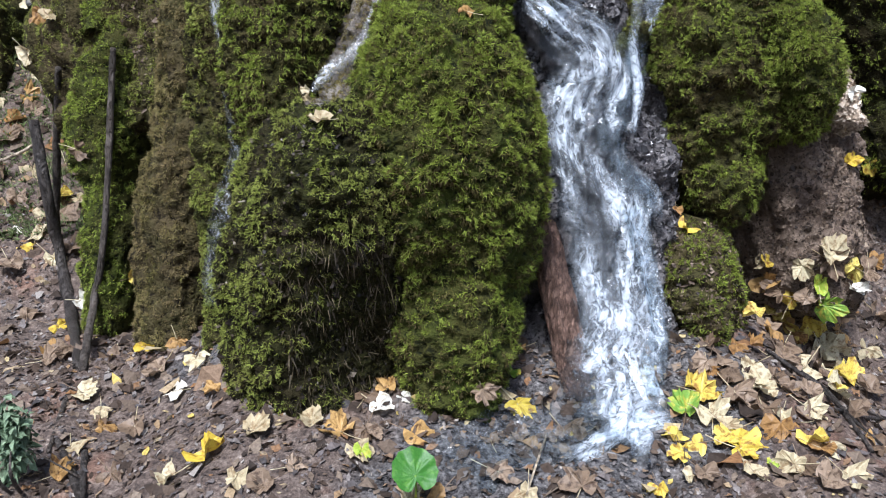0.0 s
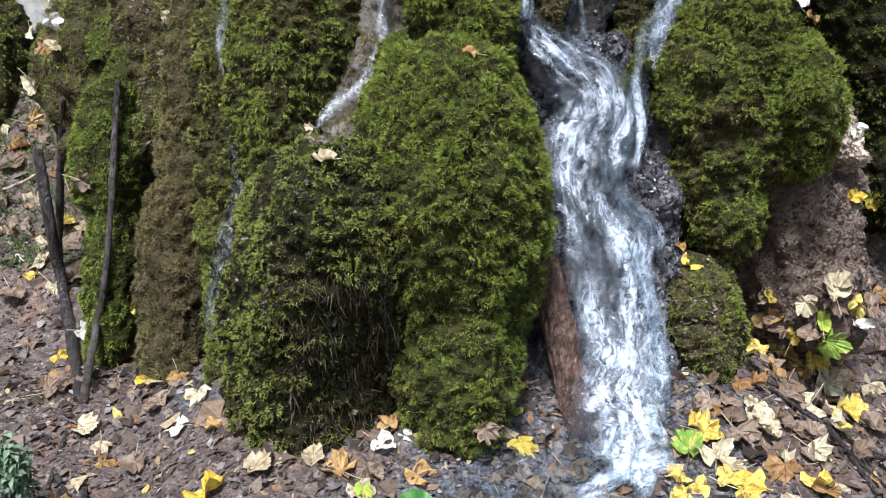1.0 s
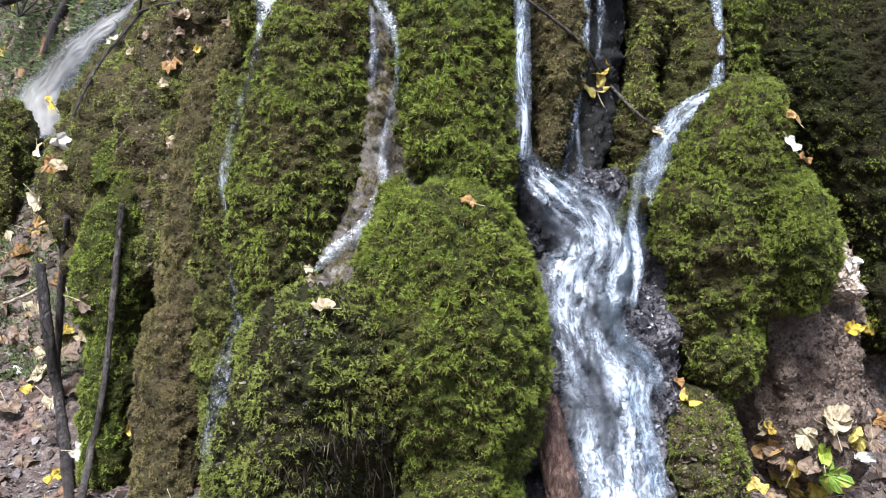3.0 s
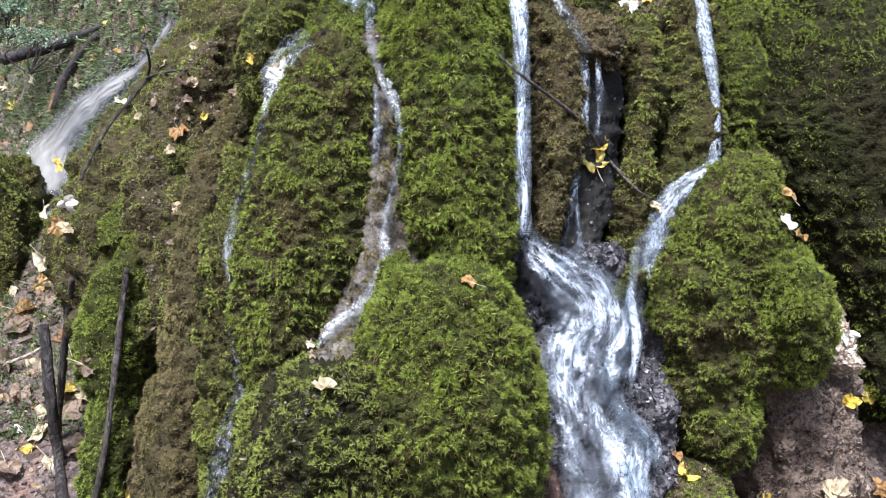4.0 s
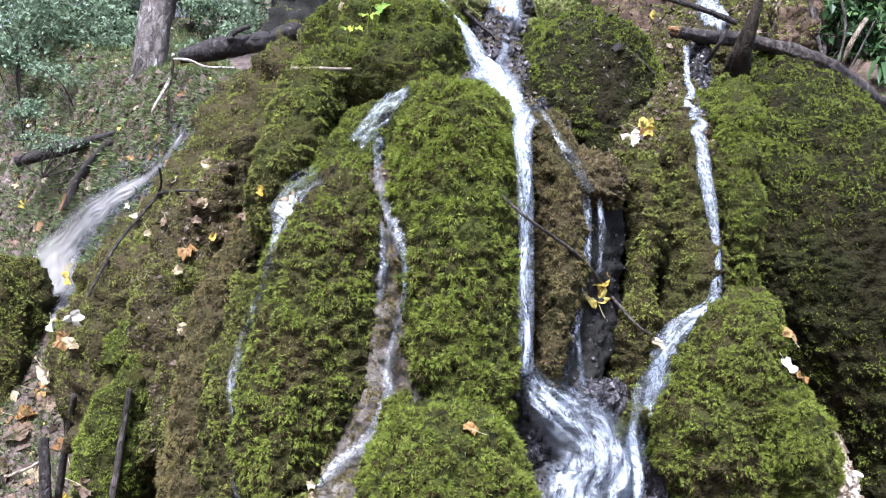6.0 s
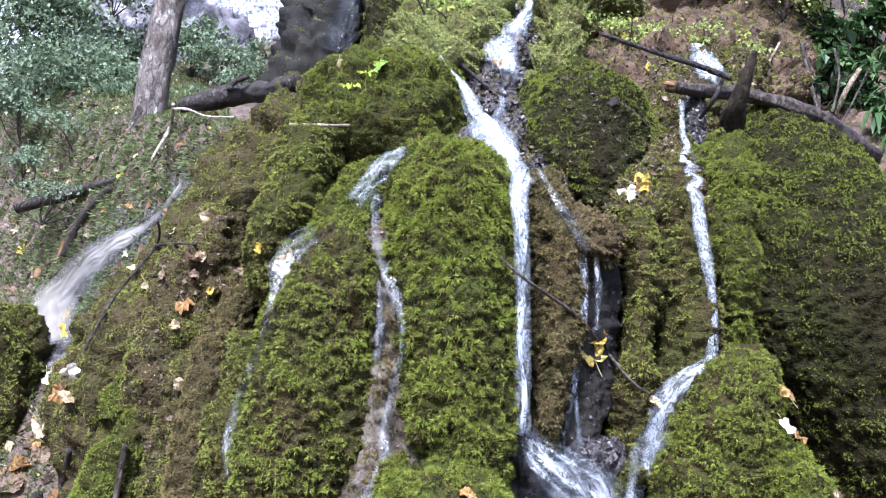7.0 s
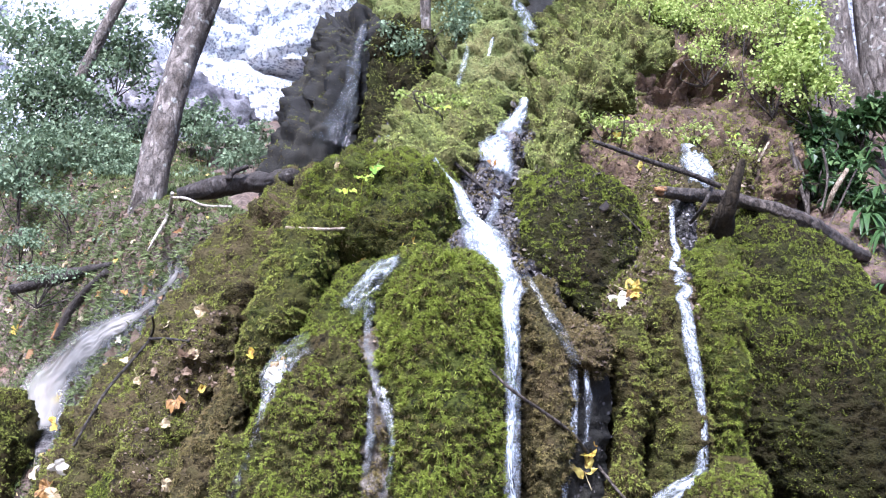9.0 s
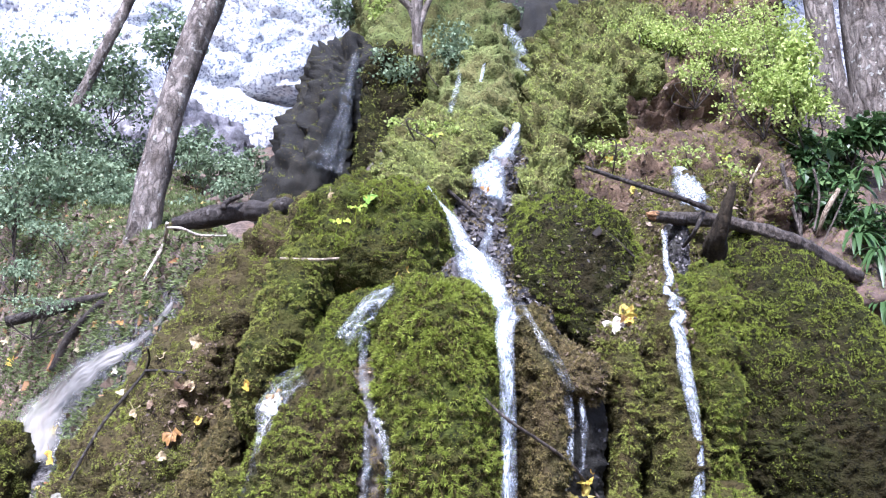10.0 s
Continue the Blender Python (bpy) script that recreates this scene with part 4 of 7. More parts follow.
mound('tufa_crust', [(0.88, 1.46, 1.5, 2.3, 0.12), (0.82, 1.41, 1.49, 2.2, 0.14), (0.76, 1.39, 1.49, 2.15, 0.15), (0.7, 1.4, 1.5, 2.14, 0.15), (0.66, 1.43, 1.5, 2.15, 0.14), (0.56, 1.46, 1.47, 2.45, 0.14)], TUFA_PALE, 'pale freshly broken tufa crust', seed=227, amp=0.02, res=0.008, rough=0.015, pull=1.0, flute=0.3, crust=500000, grain=0.005, category='rock')
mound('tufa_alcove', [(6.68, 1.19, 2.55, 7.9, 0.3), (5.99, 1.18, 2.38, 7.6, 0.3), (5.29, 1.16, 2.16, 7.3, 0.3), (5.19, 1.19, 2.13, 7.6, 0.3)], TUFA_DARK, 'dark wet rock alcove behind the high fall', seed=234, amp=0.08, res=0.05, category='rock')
mound('mossy_hummock', [(1.57, -2.42, -2.19, 4.5, 0.3), (1.48, -2.60, -2.11, 4.35, 0.35), (1.32, -2.65, -2.07, 4.25, 0.35), (1.11, -2.63, -2.06, 4.18, 0.3), (0.90, -2.65, -2.06, 4.12, 0.3), (0.67, -2.65, -2.08, 4.08, 0.3), (0.52, -2.60, -2.11, 4.4, 0.3)], TUFA, 'low mossy hummock beside the side stream', moss=MOSS_OLIVE, seed=241, density=9000, cover=-0.4, size=0.03, res=0.03, amp=0.05)
mound('mossy_hump', [(2.87, -1.53, -1.11, 5.0, 0.4), (2.67, -1.68, -1.02, 4.85, 0.4), (2.44, -1.74, -1.08, 4.78, 0.4), (2.22, -1.78, -1.29, 4.82, 0.4), (2.04, -1.82, -1.48, 4.9, 0.4), (1.94, -1.79, -1.51, 5.1, 0.4)], TUFA, 'mossy hump at the foot of the leaning tree', moss=MOSS_OLIVE, seed=248, density=8000, cover=0.5, size=0.028, res=0.035, amp=0.07)
# wet wall set nearly flush; its near-black colour stands in for the slot's shade
mound('tufa_slot', [(1.74, 0.53, 0.64, 2.25, 0.04), (1.47, 0.5, 0.62, 2.21, 0.04), (1.24, 0.45, 0.6, 2.19, 0.04), (1.05, 0.4, 0.57, 2.16, 0.04), (0.96, 0.39, 0.56, 2.16, 0.04), (0.86, 0.42, 0.53, 2.46, 0.04)], TUFA_DARK, 'wet slot between two tufa ribs, walled near-black for its shade', seed=255, amp=0.04, flute=2.0, res=0.012, pull=0.08, rough=0.045, crust=9000, grain=0.005, category='rock')
mound('tufa_lip', [(1.92, 0.46, 0.58, 2.3, 0.15), (1.86, 0.43, 0.62, 2.19, 0.15), (1.78, 0.45, 0.65, 2.12, 0.12), (1.71, 0.49, 0.65, 2.13, 0.1), (1.66, 0.52, 0.63, 2.3, 0.1)], TUFA_BROWN, 'crusted tufa lip above the dark slot', moss=MOSS_BROWN, seed=259, density=8000, cover=0.2, amp=0.03, rough=0.02, crust=20000, grain=0.004, back=0.2, category='rock')
mound('tufa_outcrop', [(4.95, -2.97, -2.09, 8.3, 0.3), (4.7, -3.08, -1.63, 8.1, 0.35), (4.35, -3.12, -1.42, 7.95, 0.35), (4.0, -3.11, -1.27, 7.85, 0.35), (3.9, -3.08, -1.3, 8.15, 0.35)], ROCK_GREY, 'grey weathered rock outcrop at the foot of the cliff', seed=262, amp=0.15, res=0.04, rough=0.12, flute=0.2, category='rock')


# ---- moss on every mound, where it stands open to the air and clear of the water ----
many, first = [], 0
for g in GROW:
    many.append(g[2] + first)
    first += len(g[1])
rocks = BVHTree.FromPolygons(np.concatenate([g[1] for g in GROW]).tolist(), np.concatenate(many).tolist())
for ob, v, f, moss, density, size, cover, droop, seed, under, crust, grain, hollows, fringe, close_by in GROW:
    n, area = face_normals(v, f)
    mid = v[f].mean(1)
    free = (n[:, 1] < 0.15) | (n[:, 2] > 0.5)
    free &= mid[:, 2] > hill(mid[:, 0], mid[:, 1]) - 0.05
    free[free] = dry(mid[free])
    for k in np.nonzero(free)[0]:
        way = Vector(n[k]) * 0.7 + Vector((0, -0.7, 0.3))
        free[k] = rocks.ray_cast(Vector(mid[k]) + Vector(n[k]) * 0.015, way.normalized(), 0.9)[0] is None
    rng = np.random.default_rng(seed)
    if crust:
        cv, ct = strew(v, f[free], crust * 0.2, grain * 1.3, rng, 0.001, None, 0.6)
        put("tufa_crust", cv, ct, CRUMB_OF.get(ob.data.materials[0].name, CRUMBS), ob, smooth=False, label="loose crumbs and flakes of tufa", kind="stuff")
    if not moss:
        continue
    stubby = moss in (MOSS_OLIVE, MOSS_BROWN)
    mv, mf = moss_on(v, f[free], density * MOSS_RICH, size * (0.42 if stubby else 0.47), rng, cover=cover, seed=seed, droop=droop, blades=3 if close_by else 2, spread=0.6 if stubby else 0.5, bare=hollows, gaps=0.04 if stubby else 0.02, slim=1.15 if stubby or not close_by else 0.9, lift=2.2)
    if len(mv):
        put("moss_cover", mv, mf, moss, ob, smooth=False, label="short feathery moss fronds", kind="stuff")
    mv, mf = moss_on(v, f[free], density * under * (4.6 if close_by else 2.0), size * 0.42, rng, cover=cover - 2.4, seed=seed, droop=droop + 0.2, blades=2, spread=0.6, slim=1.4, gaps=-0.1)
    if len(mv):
        put("shade_tone_moss", mv, mf, MOSS_BROWN_SHADE if ob.data.materials[0] == TUFA_SHADE else MOSS_SHADE_TONE, ob, smooth=False, label="matted brownish moss, its dark tone shading the steep faces", kind="stuff")
    for hx, hz, rx, rz, deep in hollows if fringe else ():
        inside = free & (np.abs(mid[:, 0] - hx) < 1.2 * rx) & (mid[:, 2] > hz - 1.2 * rz) & (mid[:, 2] < hz + 1.3 * rz)
        mv, mf = moss_on(v, f[inside], 6000, 0.034, rng, cover=-3, seed=seed + 4, droop=1.6, blades=1, spread=0.4, slim=0.45)
        if len(mv):
            put("root_fringe", mv, mf, ROOTS, ob, smooth=False, label="fine brown hanging root fibres", kind="stuff")

# ---- cliff ----
def cliff_rock(name):
    m, n, l, p = material(name)
    beds, blotch, fleck = noise_node(n, l, 1.6, 6, 0.65, (1, 1, 2.2)), noise_node(n, l, 7, 6, 0.7), noise_node(n, l, 26, 5, 0.7)
    col = ramp(n, l, beds, [(0.35, (0.42, 0.46, 0.53)), (0.5, (0.72, 0.75, 0.79)), (0.62, (0.86, 0.86, 0.86)), (0.74, (0.62, 0.52, 0.42))])
    col = mix(n, l, 1.0, col, ramp(n, l, blotch, [(0.34, (0.45, 0.48, 0.53)), (0.44, (0.95, 0.96, 0.98)), (0.6, (1.0, 1.0, 1.0))]), "MULTIPLY")
    col = mix(n, l, 1.0, col, ramp(n, l, fleck, [(0.4, (0.24, 0.26, 0.31)), (0.52, (1.0, 1.0, 1.0))]), "MULTIPLY")
    l.new(col, p.inputs["Base Color"])
    p.inputs["Roughness"].default_value = 0.9
    bump(n, l, p, mix(n, l, 0.5, blotch, fleck), 1.0, 0.06)
    return m


CLIFF = cliff_rock("limestone_cliff")
xs, zs = axis((-4.5, 0.2), 0.04, 12), axis((3.2, 7.2), 0.04, 9)
zs = zs[zs > 1.0]
cx, cz = np.meshgrid(xs, zs)
cv = np.stack([cx.ravel(), np.full(cx.size, 8.6), cz.ravel()], 1)
crack = 1 - np.abs(fbm(cv * [1, 1, 1.8], 1.1, 4, 47)) * 2
ledges = np.abs(fbm(cv * [1, 1, 2.6], 2.6, 4, 57))
cv[:, 1] += 0.3 * fbm(cv, 0.4, 3, 41) + 0.05 * fbm(cv, 1.8, 5, 44) + 0.05 * (0.5 - np.abs(fbm(cv, 5, 4, 59))) + 0.022 * fbm(cv, 18, 2, 60) + 0.1 * np.maximum(crack - 0.75, 0) * 4 - 0.05 * (cv[:, 2] - 5)
brow = 5.21 + 0.05 * fbm(cv, 3, 3, 49) - 0.12 * (cv[:, 0] - -1.06)
across = np.clip(1 - np.abs(cv[:, 0] - -1.06) / 0.5, 0, 1) ** 0.8
above = cv[:, 2] - brow
cv[:, 1] -= 0.2 * across * np.clip(above / 0.05 + 0.5, 0, 1) * np.clip(1 - above / 0.9, 0, 1)
cv[:, 1] += 0.45 * across * np.clip(0.5 - above / 0.05, 0, 1) * np.clip(1 + above / 0.16, 0, 1)
put("cliff", cv, grid_faces(len(zs), len(xs)), CLIFF, label="pale grey limestone cliff face with ledges", category="cliff", kind="structure")


# ---- more materials ----
def leaf_material(name, a, b, spot, gloss=0.45):
    m, n, l, p = material(name)
    oi = n.new("ShaderNodeObjectInfo")
    base = ramp(n, l, oi.outputs["Random"], [(0.0, a), (1.0, b)])
    blot = noise_node(n, l, 55, 4, 0.6)
    col = mix(n, l, ramp(n, l, blot, [(0.5, (0, 0, 0)), (0.64, (1, 1, 1))]), base, spot)
    veins = noise_node(n, l, 260, 3, 0.5)
    col = mix(n, l, 0.35, col, mix(n, l, 1.0, col, ramp(n, l, veins, [(0.3, (0.5, 0.45, 0.4)), (0.7, (1.2, 1.2, 1.2))]), "MULTIPLY"))
    l.new(col, p.inputs["Base Color"])
    p.inputs["Roughness"].default_value = gloss
    tr = n.new("ShaderNodeBsdfTranslucent")
    l.new(col, tr.inputs[0])
    ms = n.new("ShaderNodeMixShader")
    ms.inputs[0].default_value = 0.25
    l.new(p.outputs[0], ms.inputs[1])
    l.new(tr.outputs[0], ms.inputs[2])
    l.new(ms.outputs[0], n["Material Output"].inputs[0])
    bump(n, l, p, veins, 0.4, 0.002)
    return m


def water_material(name, thick, lo, hi, veil=0.15, gloss=1.0, tone=(0.76, 0.82, 0.88, 1)):
    """Clear film with streaks of white water drawn out along the flow."""
    m, n, l, p = material(name)
    n.remove(p)
    ed = n.new("ShaderNodeAttribute")
    ed.attribute_name = "edge"

    fl = n.new("ShaderNodeAttribute")
    fl.attribute_name = "flow"

    def streak(scale, stretch, detail, twist=0.0):
        mp = n.new("ShaderNodeMapping")
        mp.inputs["Scale"].default_value = (1, stretch, 1)
        l.new(fl.outputs["Vector"], mp.inputs[0])
        t = n.new("ShaderNodeTexNoise")
        t.inputs["Scale"].default_value, t.inputs["Detail"].default_value = scale, detail
        t.inputs["Roughness"].default_value, t.inputs["Distortion"].default_value = 0.62, twist
        l.new(mp.outputs[0], t.inputs["Vector"])
        return t.outputs[0]

    fine, broad = streak(100, 0.2, 4, 0.5), streak(30, 0.34, 4, 1.4)
    both = mix(n, l, 0.5, mix(n, l, 0.65, fine, broad), streak(44, 0.6, 5, 1.6))
    foam = ramp(n, l, both, [(lo, (veil,) * 3), (hi, (1, 1, 1))])
    foam = mix(n, l, 1.0, foam, ed.outputs["Color"], "MULTIPLY")
    foam = mix(n, l, 1.0, foam, (thick, thick, thick), "MULTIPLY")
    white = n.new("ShaderNodeBsdfDiffuse")
    white.inputs[0].default_value = tone
    tl = n.new("ShaderNodeBsdfTranslucent")
    tl.inputs[0].default_value = (0.8, 0.86, 0.92, 1)
    w2 = n.new("ShaderNodeMixShader")
    w2.inputs[0].default_value = 0.35
    l.new(white.outputs[0], w2.inputs[1])
    l.new(tl.outputs[0], w2.inputs[2])
    clear = n.new("ShaderNodeBsdfTransparent")
    clear.inputs[0].default_value = (0.82, 0.87, 0.9, 1)
    shine = n.new("ShaderNodeBsdfGlossy")
    shine.inputs["Roughness"].default_value = 0.12
    fr = n.new("ShaderNodeFresnel")
    fr.inputs[0].default_value = 1.33
    film = n.new("ShaderNodeMixShader")
    dim = n.new("ShaderNodeMath")
    dim.operation = "MULTIPLY"
    dim.inputs[1].default_value = gloss
    l.new(fr.outputs[0], dim.inputs[0])
    l.new(dim.outputs[0], film.inputs[0])
    l.new(clear.outputs[0], film.inputs[1])
    l.new(shine.outputs[0], film.inputs[2])
    b = n.new("ShaderNodeBump")
    b.inputs["Strength"].default_value, b.inputs["Distance"].default_value = 0.6, 0.01
    l.new(both, b.inputs["Height"])
    for s in (white, shine, fr):
        l.new(b.outputs[0], s.inputs["Normal"])
    last = n.new("ShaderNodeMixShader")
    l.new(foam, last.inputs[0])
    l.new(film.outputs[0], last.inputs[1])
    l.new(w2.outputs[0], last.inputs[2])
    l.new(last.outputs[0], n["Material Output"].inputs[0])
    return m


def bark_material(name, dark, light, scale=1.0, gloss=0.75, spots=None):
    """Ridged bark broken into uneven plates by dark cracks."""
    m, n, l, p = material(name)
    ridges, plates, grain = noise_node(n, l, 30 * scale, 6, 0.65, (1, 1, 0.3)), noise_node(n, l, 9 * scale, 5, 0.65, (1, 1, 0.6)), noise_node(n, l, 110 * scale, 4, 0.7)
    g = n.new("ShaderNodeNewGeometry")
    mp = n.new("ShaderNodeMapping")
    mp.inputs["Scale"].default_value = (1, 1, 0.42)
    wob = n.new("ShaderNodeMix")
    wob.data_type = "VECTOR"
    wob.inputs[0].default_value = 0.14 / scale
    l.new(g.outputs["Position"], wob.inputs[4])
    l.new(ridges, wob.inputs[5])
    l.new(wob.outputs[1], mp.inputs[0])
    vo = n.new("ShaderNodeTexVoronoi")
    vo.feature = "DISTANCE_TO_EDGE"
    vo.inputs["Scale"].default_value = 22 * scale
    l.new(mp.outputs[0], vo.inputs["Vector"])
    col = ramp(n, l, mix(n, l, 0.5, ridges, grain), [(0.34, dark), (0.64, light)])
    col = mix(n, l, 1.0, col, ramp(n, l, plates, [(0.36, (0.5, 0.47, 0.44)), (0.5, (1.0, 1.0, 1.0)), (0.64, (1.3, 1.3, 1.28))]), "MULTIPLY")
    col = mix(n, l, 1.0, col, ramp(n, l, vo.outputs["Distance"], [(0.0, (0.62, 0.6, 0.58)), (0.1, (1.0, 1.0, 1.0))]), "MULTIPLY")
    if spots:
        sp = noise_node(n, l, 24 * scale, 3, 0.5)
        col = mix(n, l, ramp(n, l, sp, [(0.62, (0, 0, 0)), (0.68, (1, 1, 1))]), col, spots)
    l.new(col, p.inputs["Base Color"])
    p.inputs["Roughness"].default_value = gloss
    bump(n, l, p, mix(n, l, 0.5, ramp(n, l, vo.outputs["Distance"], [(0.0, (0, 0, 0)), (0.2, (1, 1, 1))]), mix(n, l, 0.5, ridges, grain)), 1.0, 0.016 / scale)
    return m


BARK_DARK = bark_material("bark_wet_dark", (0.012, 0.01, 0.009), (0.06, 0.05, 0.043), 2.0, 0.5)
BARK_PALE = bark_material("bark_pale", (0.2, 0.16, 0.11), (0.4, 0.33, 0.24), 2.0, 0.7)
BARK_BLEACHED = bark_material("bark_bleached", (0.24, 0.21, 0.17), (0.56, 0.51, 0.44), 2.0, 0.7)
BARK_GREY = bark_material("bark_weathered", (0.018, 0.015, 0.012), (0.1, 0.082, 0.068), 1.4, 0.55)
WOOD_RAW = bark_material("wood_splintered", (0.1, 0.05, 0.02), (0.36, 0.2, 0.09), 2.5, 0.7)
BARK_MOSSY = bark_material("bark_mossy", (0.01, 0.008, 0.005), (0.045, 0.034, 0.02), 2.4, 0.9)
BARK_TREE = bark_material("bark_tree", (0.05, 0.044, 0.038), (0.23, 0.2, 0.175), 0.8, 0.85, (0.3, 0.3, 0.27))
BARK_RED = bark_material("bark_rotten_red", (0.012, 0.007, 0.005), (0.19, 0.115, 0.085), 2.6, 0.7)
LEAF = {
    "yellow": leaf_material("leaf_yellow", (0.5, 0.36, 0.04), (0.6, 0.5, 0.13), (0.24, 0.13, 0.03)),
    "pale": leaf_material("leaf_pale", (0.36, 0.29, 0.17), (0.52, 0.46, 0.3), (0.24, 0.17, 0.09)),
    "white": leaf_material("leaf_underside", (0.58, 0.56, 0.47), (0.7, 0.67, 0.58), (0.4, 0.34, 0.25)),
    "brown": leaf_material("leaf_brown", (0.12, 0.08, 0.05), (0.26, 0.19, 0.13), (0.07, 0.045, 0.03)),
    "orange": leaf_material("leaf_orange", (0.24, 0.13, 0.045), (0.4, 0.25, 0.09), (0.1, 0.05, 0.02)),
    "fresh": leaf_material("leaf_fresh_green", (0.035, 0.12, 0.015), (0.045, 0.14, 0.02), (0.075, 0.18, 0.03), 0.35),
    "green": leaf_material("leaf_green", (0.14, 0.26, 0.04), (0.32, 0.4, 0.05), (0.4, 0.36, 0.06)),
}
WATER_WHITE = water_material("water_white", 0.9, 0.41, 0.6, 0.08)
WATER_CORE = water_material("water_core", 0.97, 0.44, 0.56, 0.05)
WATER_MILKY = water_material("water_milky", 0.85, 0.05, 0.95, 0.9, 0.4, (0.34, 0.32, 0.285, 1))
WATER_VEIL = water_material("water_veil", 0.72, 0.46, 0.7, 0.1, 0.7)
WATER_SHEET = water_material("water_sheet", 0.88, 0.44, 0.62, 0.2)
WATER_THIN = water_material("water_thin", 0.68, 0.465, 0.66, 0.06, 0.6)
WATER_TRICKLE = water_material("water_trickle", 0.5, 0.46, 0.64, 0.03, 0.6, (0.7, 0.72, 0.72, 1))
WATER_MIST = water_material("water_mist", 0.09, 0.3, 0.85, 0.3, 0.3)
WATER_FILM = water_material("water_film", 0.26, 0.48, 0.72, 0.03, 0.6)
LITTER = scatter_material("leaf_litter", [(0.0, (0.028, 0.02, 0.015)), (0.4, (0.075, 0.051, 0.036)), (0.65, (0.125, 0.092, 0.066)), (0.82, (0.2, 0.155, 0.115)), (0.9, (0.2, 0.1, 0.04)), (0.97, (0.36, 0.29, 0.18)), (1.0, (0.45, 0.34, 0.08))], 0.75)
GRIT = scatter_material("wet_grit", [(0.0, (0.03, 0.027, 0.026)), (0.5, (0.09, 0.075, 0.07)), (0.9, (0.16, 0.14, 0.125)), (1.0, (0.26, 0.23, 0.2))], 0.55, 0)
FOLIAGE_LIME = scatter_material("foliage_lime", [(0.0, (0.2, 0.28, 0.06)), (0.6, (0.36, 0.45, 0.12)), (1.0, (0.55, 0.62, 0.24))], 0.5, 0.45)
FOLIAGE_GREY = scatter_material("foliage_grey_green", [(0.0, (0.1, 0.15, 0.085)), (0.6, (0.18, 0.245, 0.15)), (1.0, (0.26, 0.33, 0.21))], 0.7, 0.35)
FOLIAGE_DARK = scatter_material("foliage_dark", [(0.0, (0.018, 0.04, 0.014)), (0.6, (0.045, 0.09, 0.03)), (1.0, (0.12, 0.19, 0.07))], 0.35, 0.25)


# ---- water ----
def stream(name, rows, mat, label, seed=1, proud=0.012, layers=1, rag=0.3, bulge=0.12, veins=(), swell=1.0):
    """A sheet of running water along rows of place and width, white along its veins."""
    r = np.array(rows, dtype=float)
    for _ in range(2):
        r[1:-1, 1] = 0.25 * r[:-2, 1] + 0.5 * r[1:-1, 1] + 0.25 * r[2:, 1]
    length = np.linalg.norm(np.diff(r[:, :3], axis=0), axis=1).sum()
    nv = max(12, int(length / 0.012))
    s = spline(r, nv)
    c, w = s[:, :3], s[:, 3]
    run = np.concatenate([[0], np.cumsum(np.linalg.norm(np.diff(c, axis=0), axis=1))])
    tan = np.gradient(c, axis=0)
    tan /= np.maximum(np.linalg.norm(tan, axis=1), 1e-9)[:, None]
    out = np.array([0, -1.0, 0.35]) - tan * (tan @ np.array([0, -1.0, 0.35]))[:, None]
    out /= np.linalg.norm(out, axis=1)[:, None]
    side = np.cross(tan, out)
    nu = max(7, int(w.max() / 0.009))
    u = np.linspace(-1, 1, nu)
    first = None
    for k in range(layers):
        thin = 1.0 if k == 0 else 0.5
        e = 1 + rag * fbm(np.stack([run * 9, run * 0 + k, run * 0], 1), 1, 3, seed + 31 * k)
        sway = w * (0.1 if k == 0 else 0.25) * fbm(np.stack([run * 6, run * 0 + 7 + k, run * 0], 1), 1, 3, seed + 13 * k)
        g = c[:, None] + side[:, None] * (u[None, :, None] * (w * e * thin / 2)[:, None, None] + sway[:, None, None])
        lift = proud + k * 0.006 + bulge * w[:, None] * (1 - u[None] ** 2)
        q = np.stack([(u[None] * w[:, None] * 34), run[:, None] * 14 + 0 * u[None], 0 * u[None] + seed + k + 0 * run[:, None]], 2).reshape(-1, 3)
        lift = lift + swell * np.minimum(0.028, 0.2 * w)[:, None] * fbm(q, 1.0, 3, seed + k).reshape(nv, nu)
        v = (g + out[:, None] * lift[:, :, None]).reshape(-1, 3)
        ob = put(name if k == 0 else "spray_layer", v, grid_faces(nv, nu), mat if k == 0 else WATER_CORE, first, label=label if k == 0 else "", category="water" if k == 0 else "", kind="structure" if k == 0 else "")
        edge = ob.data.attributes.new("edge", "FLOAT", "POINT")
        ends = np.clip(np.minimum(run, run[-1] - run) / 0.04, 0, 1)
        across = u[None] * w[:, None] / 2
        along = run[:, None] + 0 * across
        beat = 0.85 + 0.9 * fbm(np.stack([across * 9, along * 5, 0 * along + seed + 5 * k], 2).reshape(-1, 3), 1.0, 3, seed + 7).reshape(nv, nu)
        amount = (1 - np.abs(u[None]) ** 2) * ends[:, None] * np.clip(beat, 0.2, 1.25)
        if veins:
            white = np.zeros(nv * nu)
            for vein in veins:
                pts = spline(vein, 10 * len(vein))
                for q in pts:
                    white = np.maximum(white, np.exp(-(((v - q[:3]) / (0.5 * q[3] + 0.012)) ** 2)[:, [0, 2]].sum(1)))
            warp = 0.7 + 1.1 * fbm(v * [1, 1, 0.6], 12, 3, seed + 41)
            amount = np.clip(0.05 + 1.35 * white ** 1.4 * np.clip(warp, 0.1, 1.2), 0, 1).reshape(nv, nu) * (1 - np.abs(u[None]) ** 4) * ends[:, None]
        edge.data.foreach_set("value", amount.astype(np.float32).ravel())
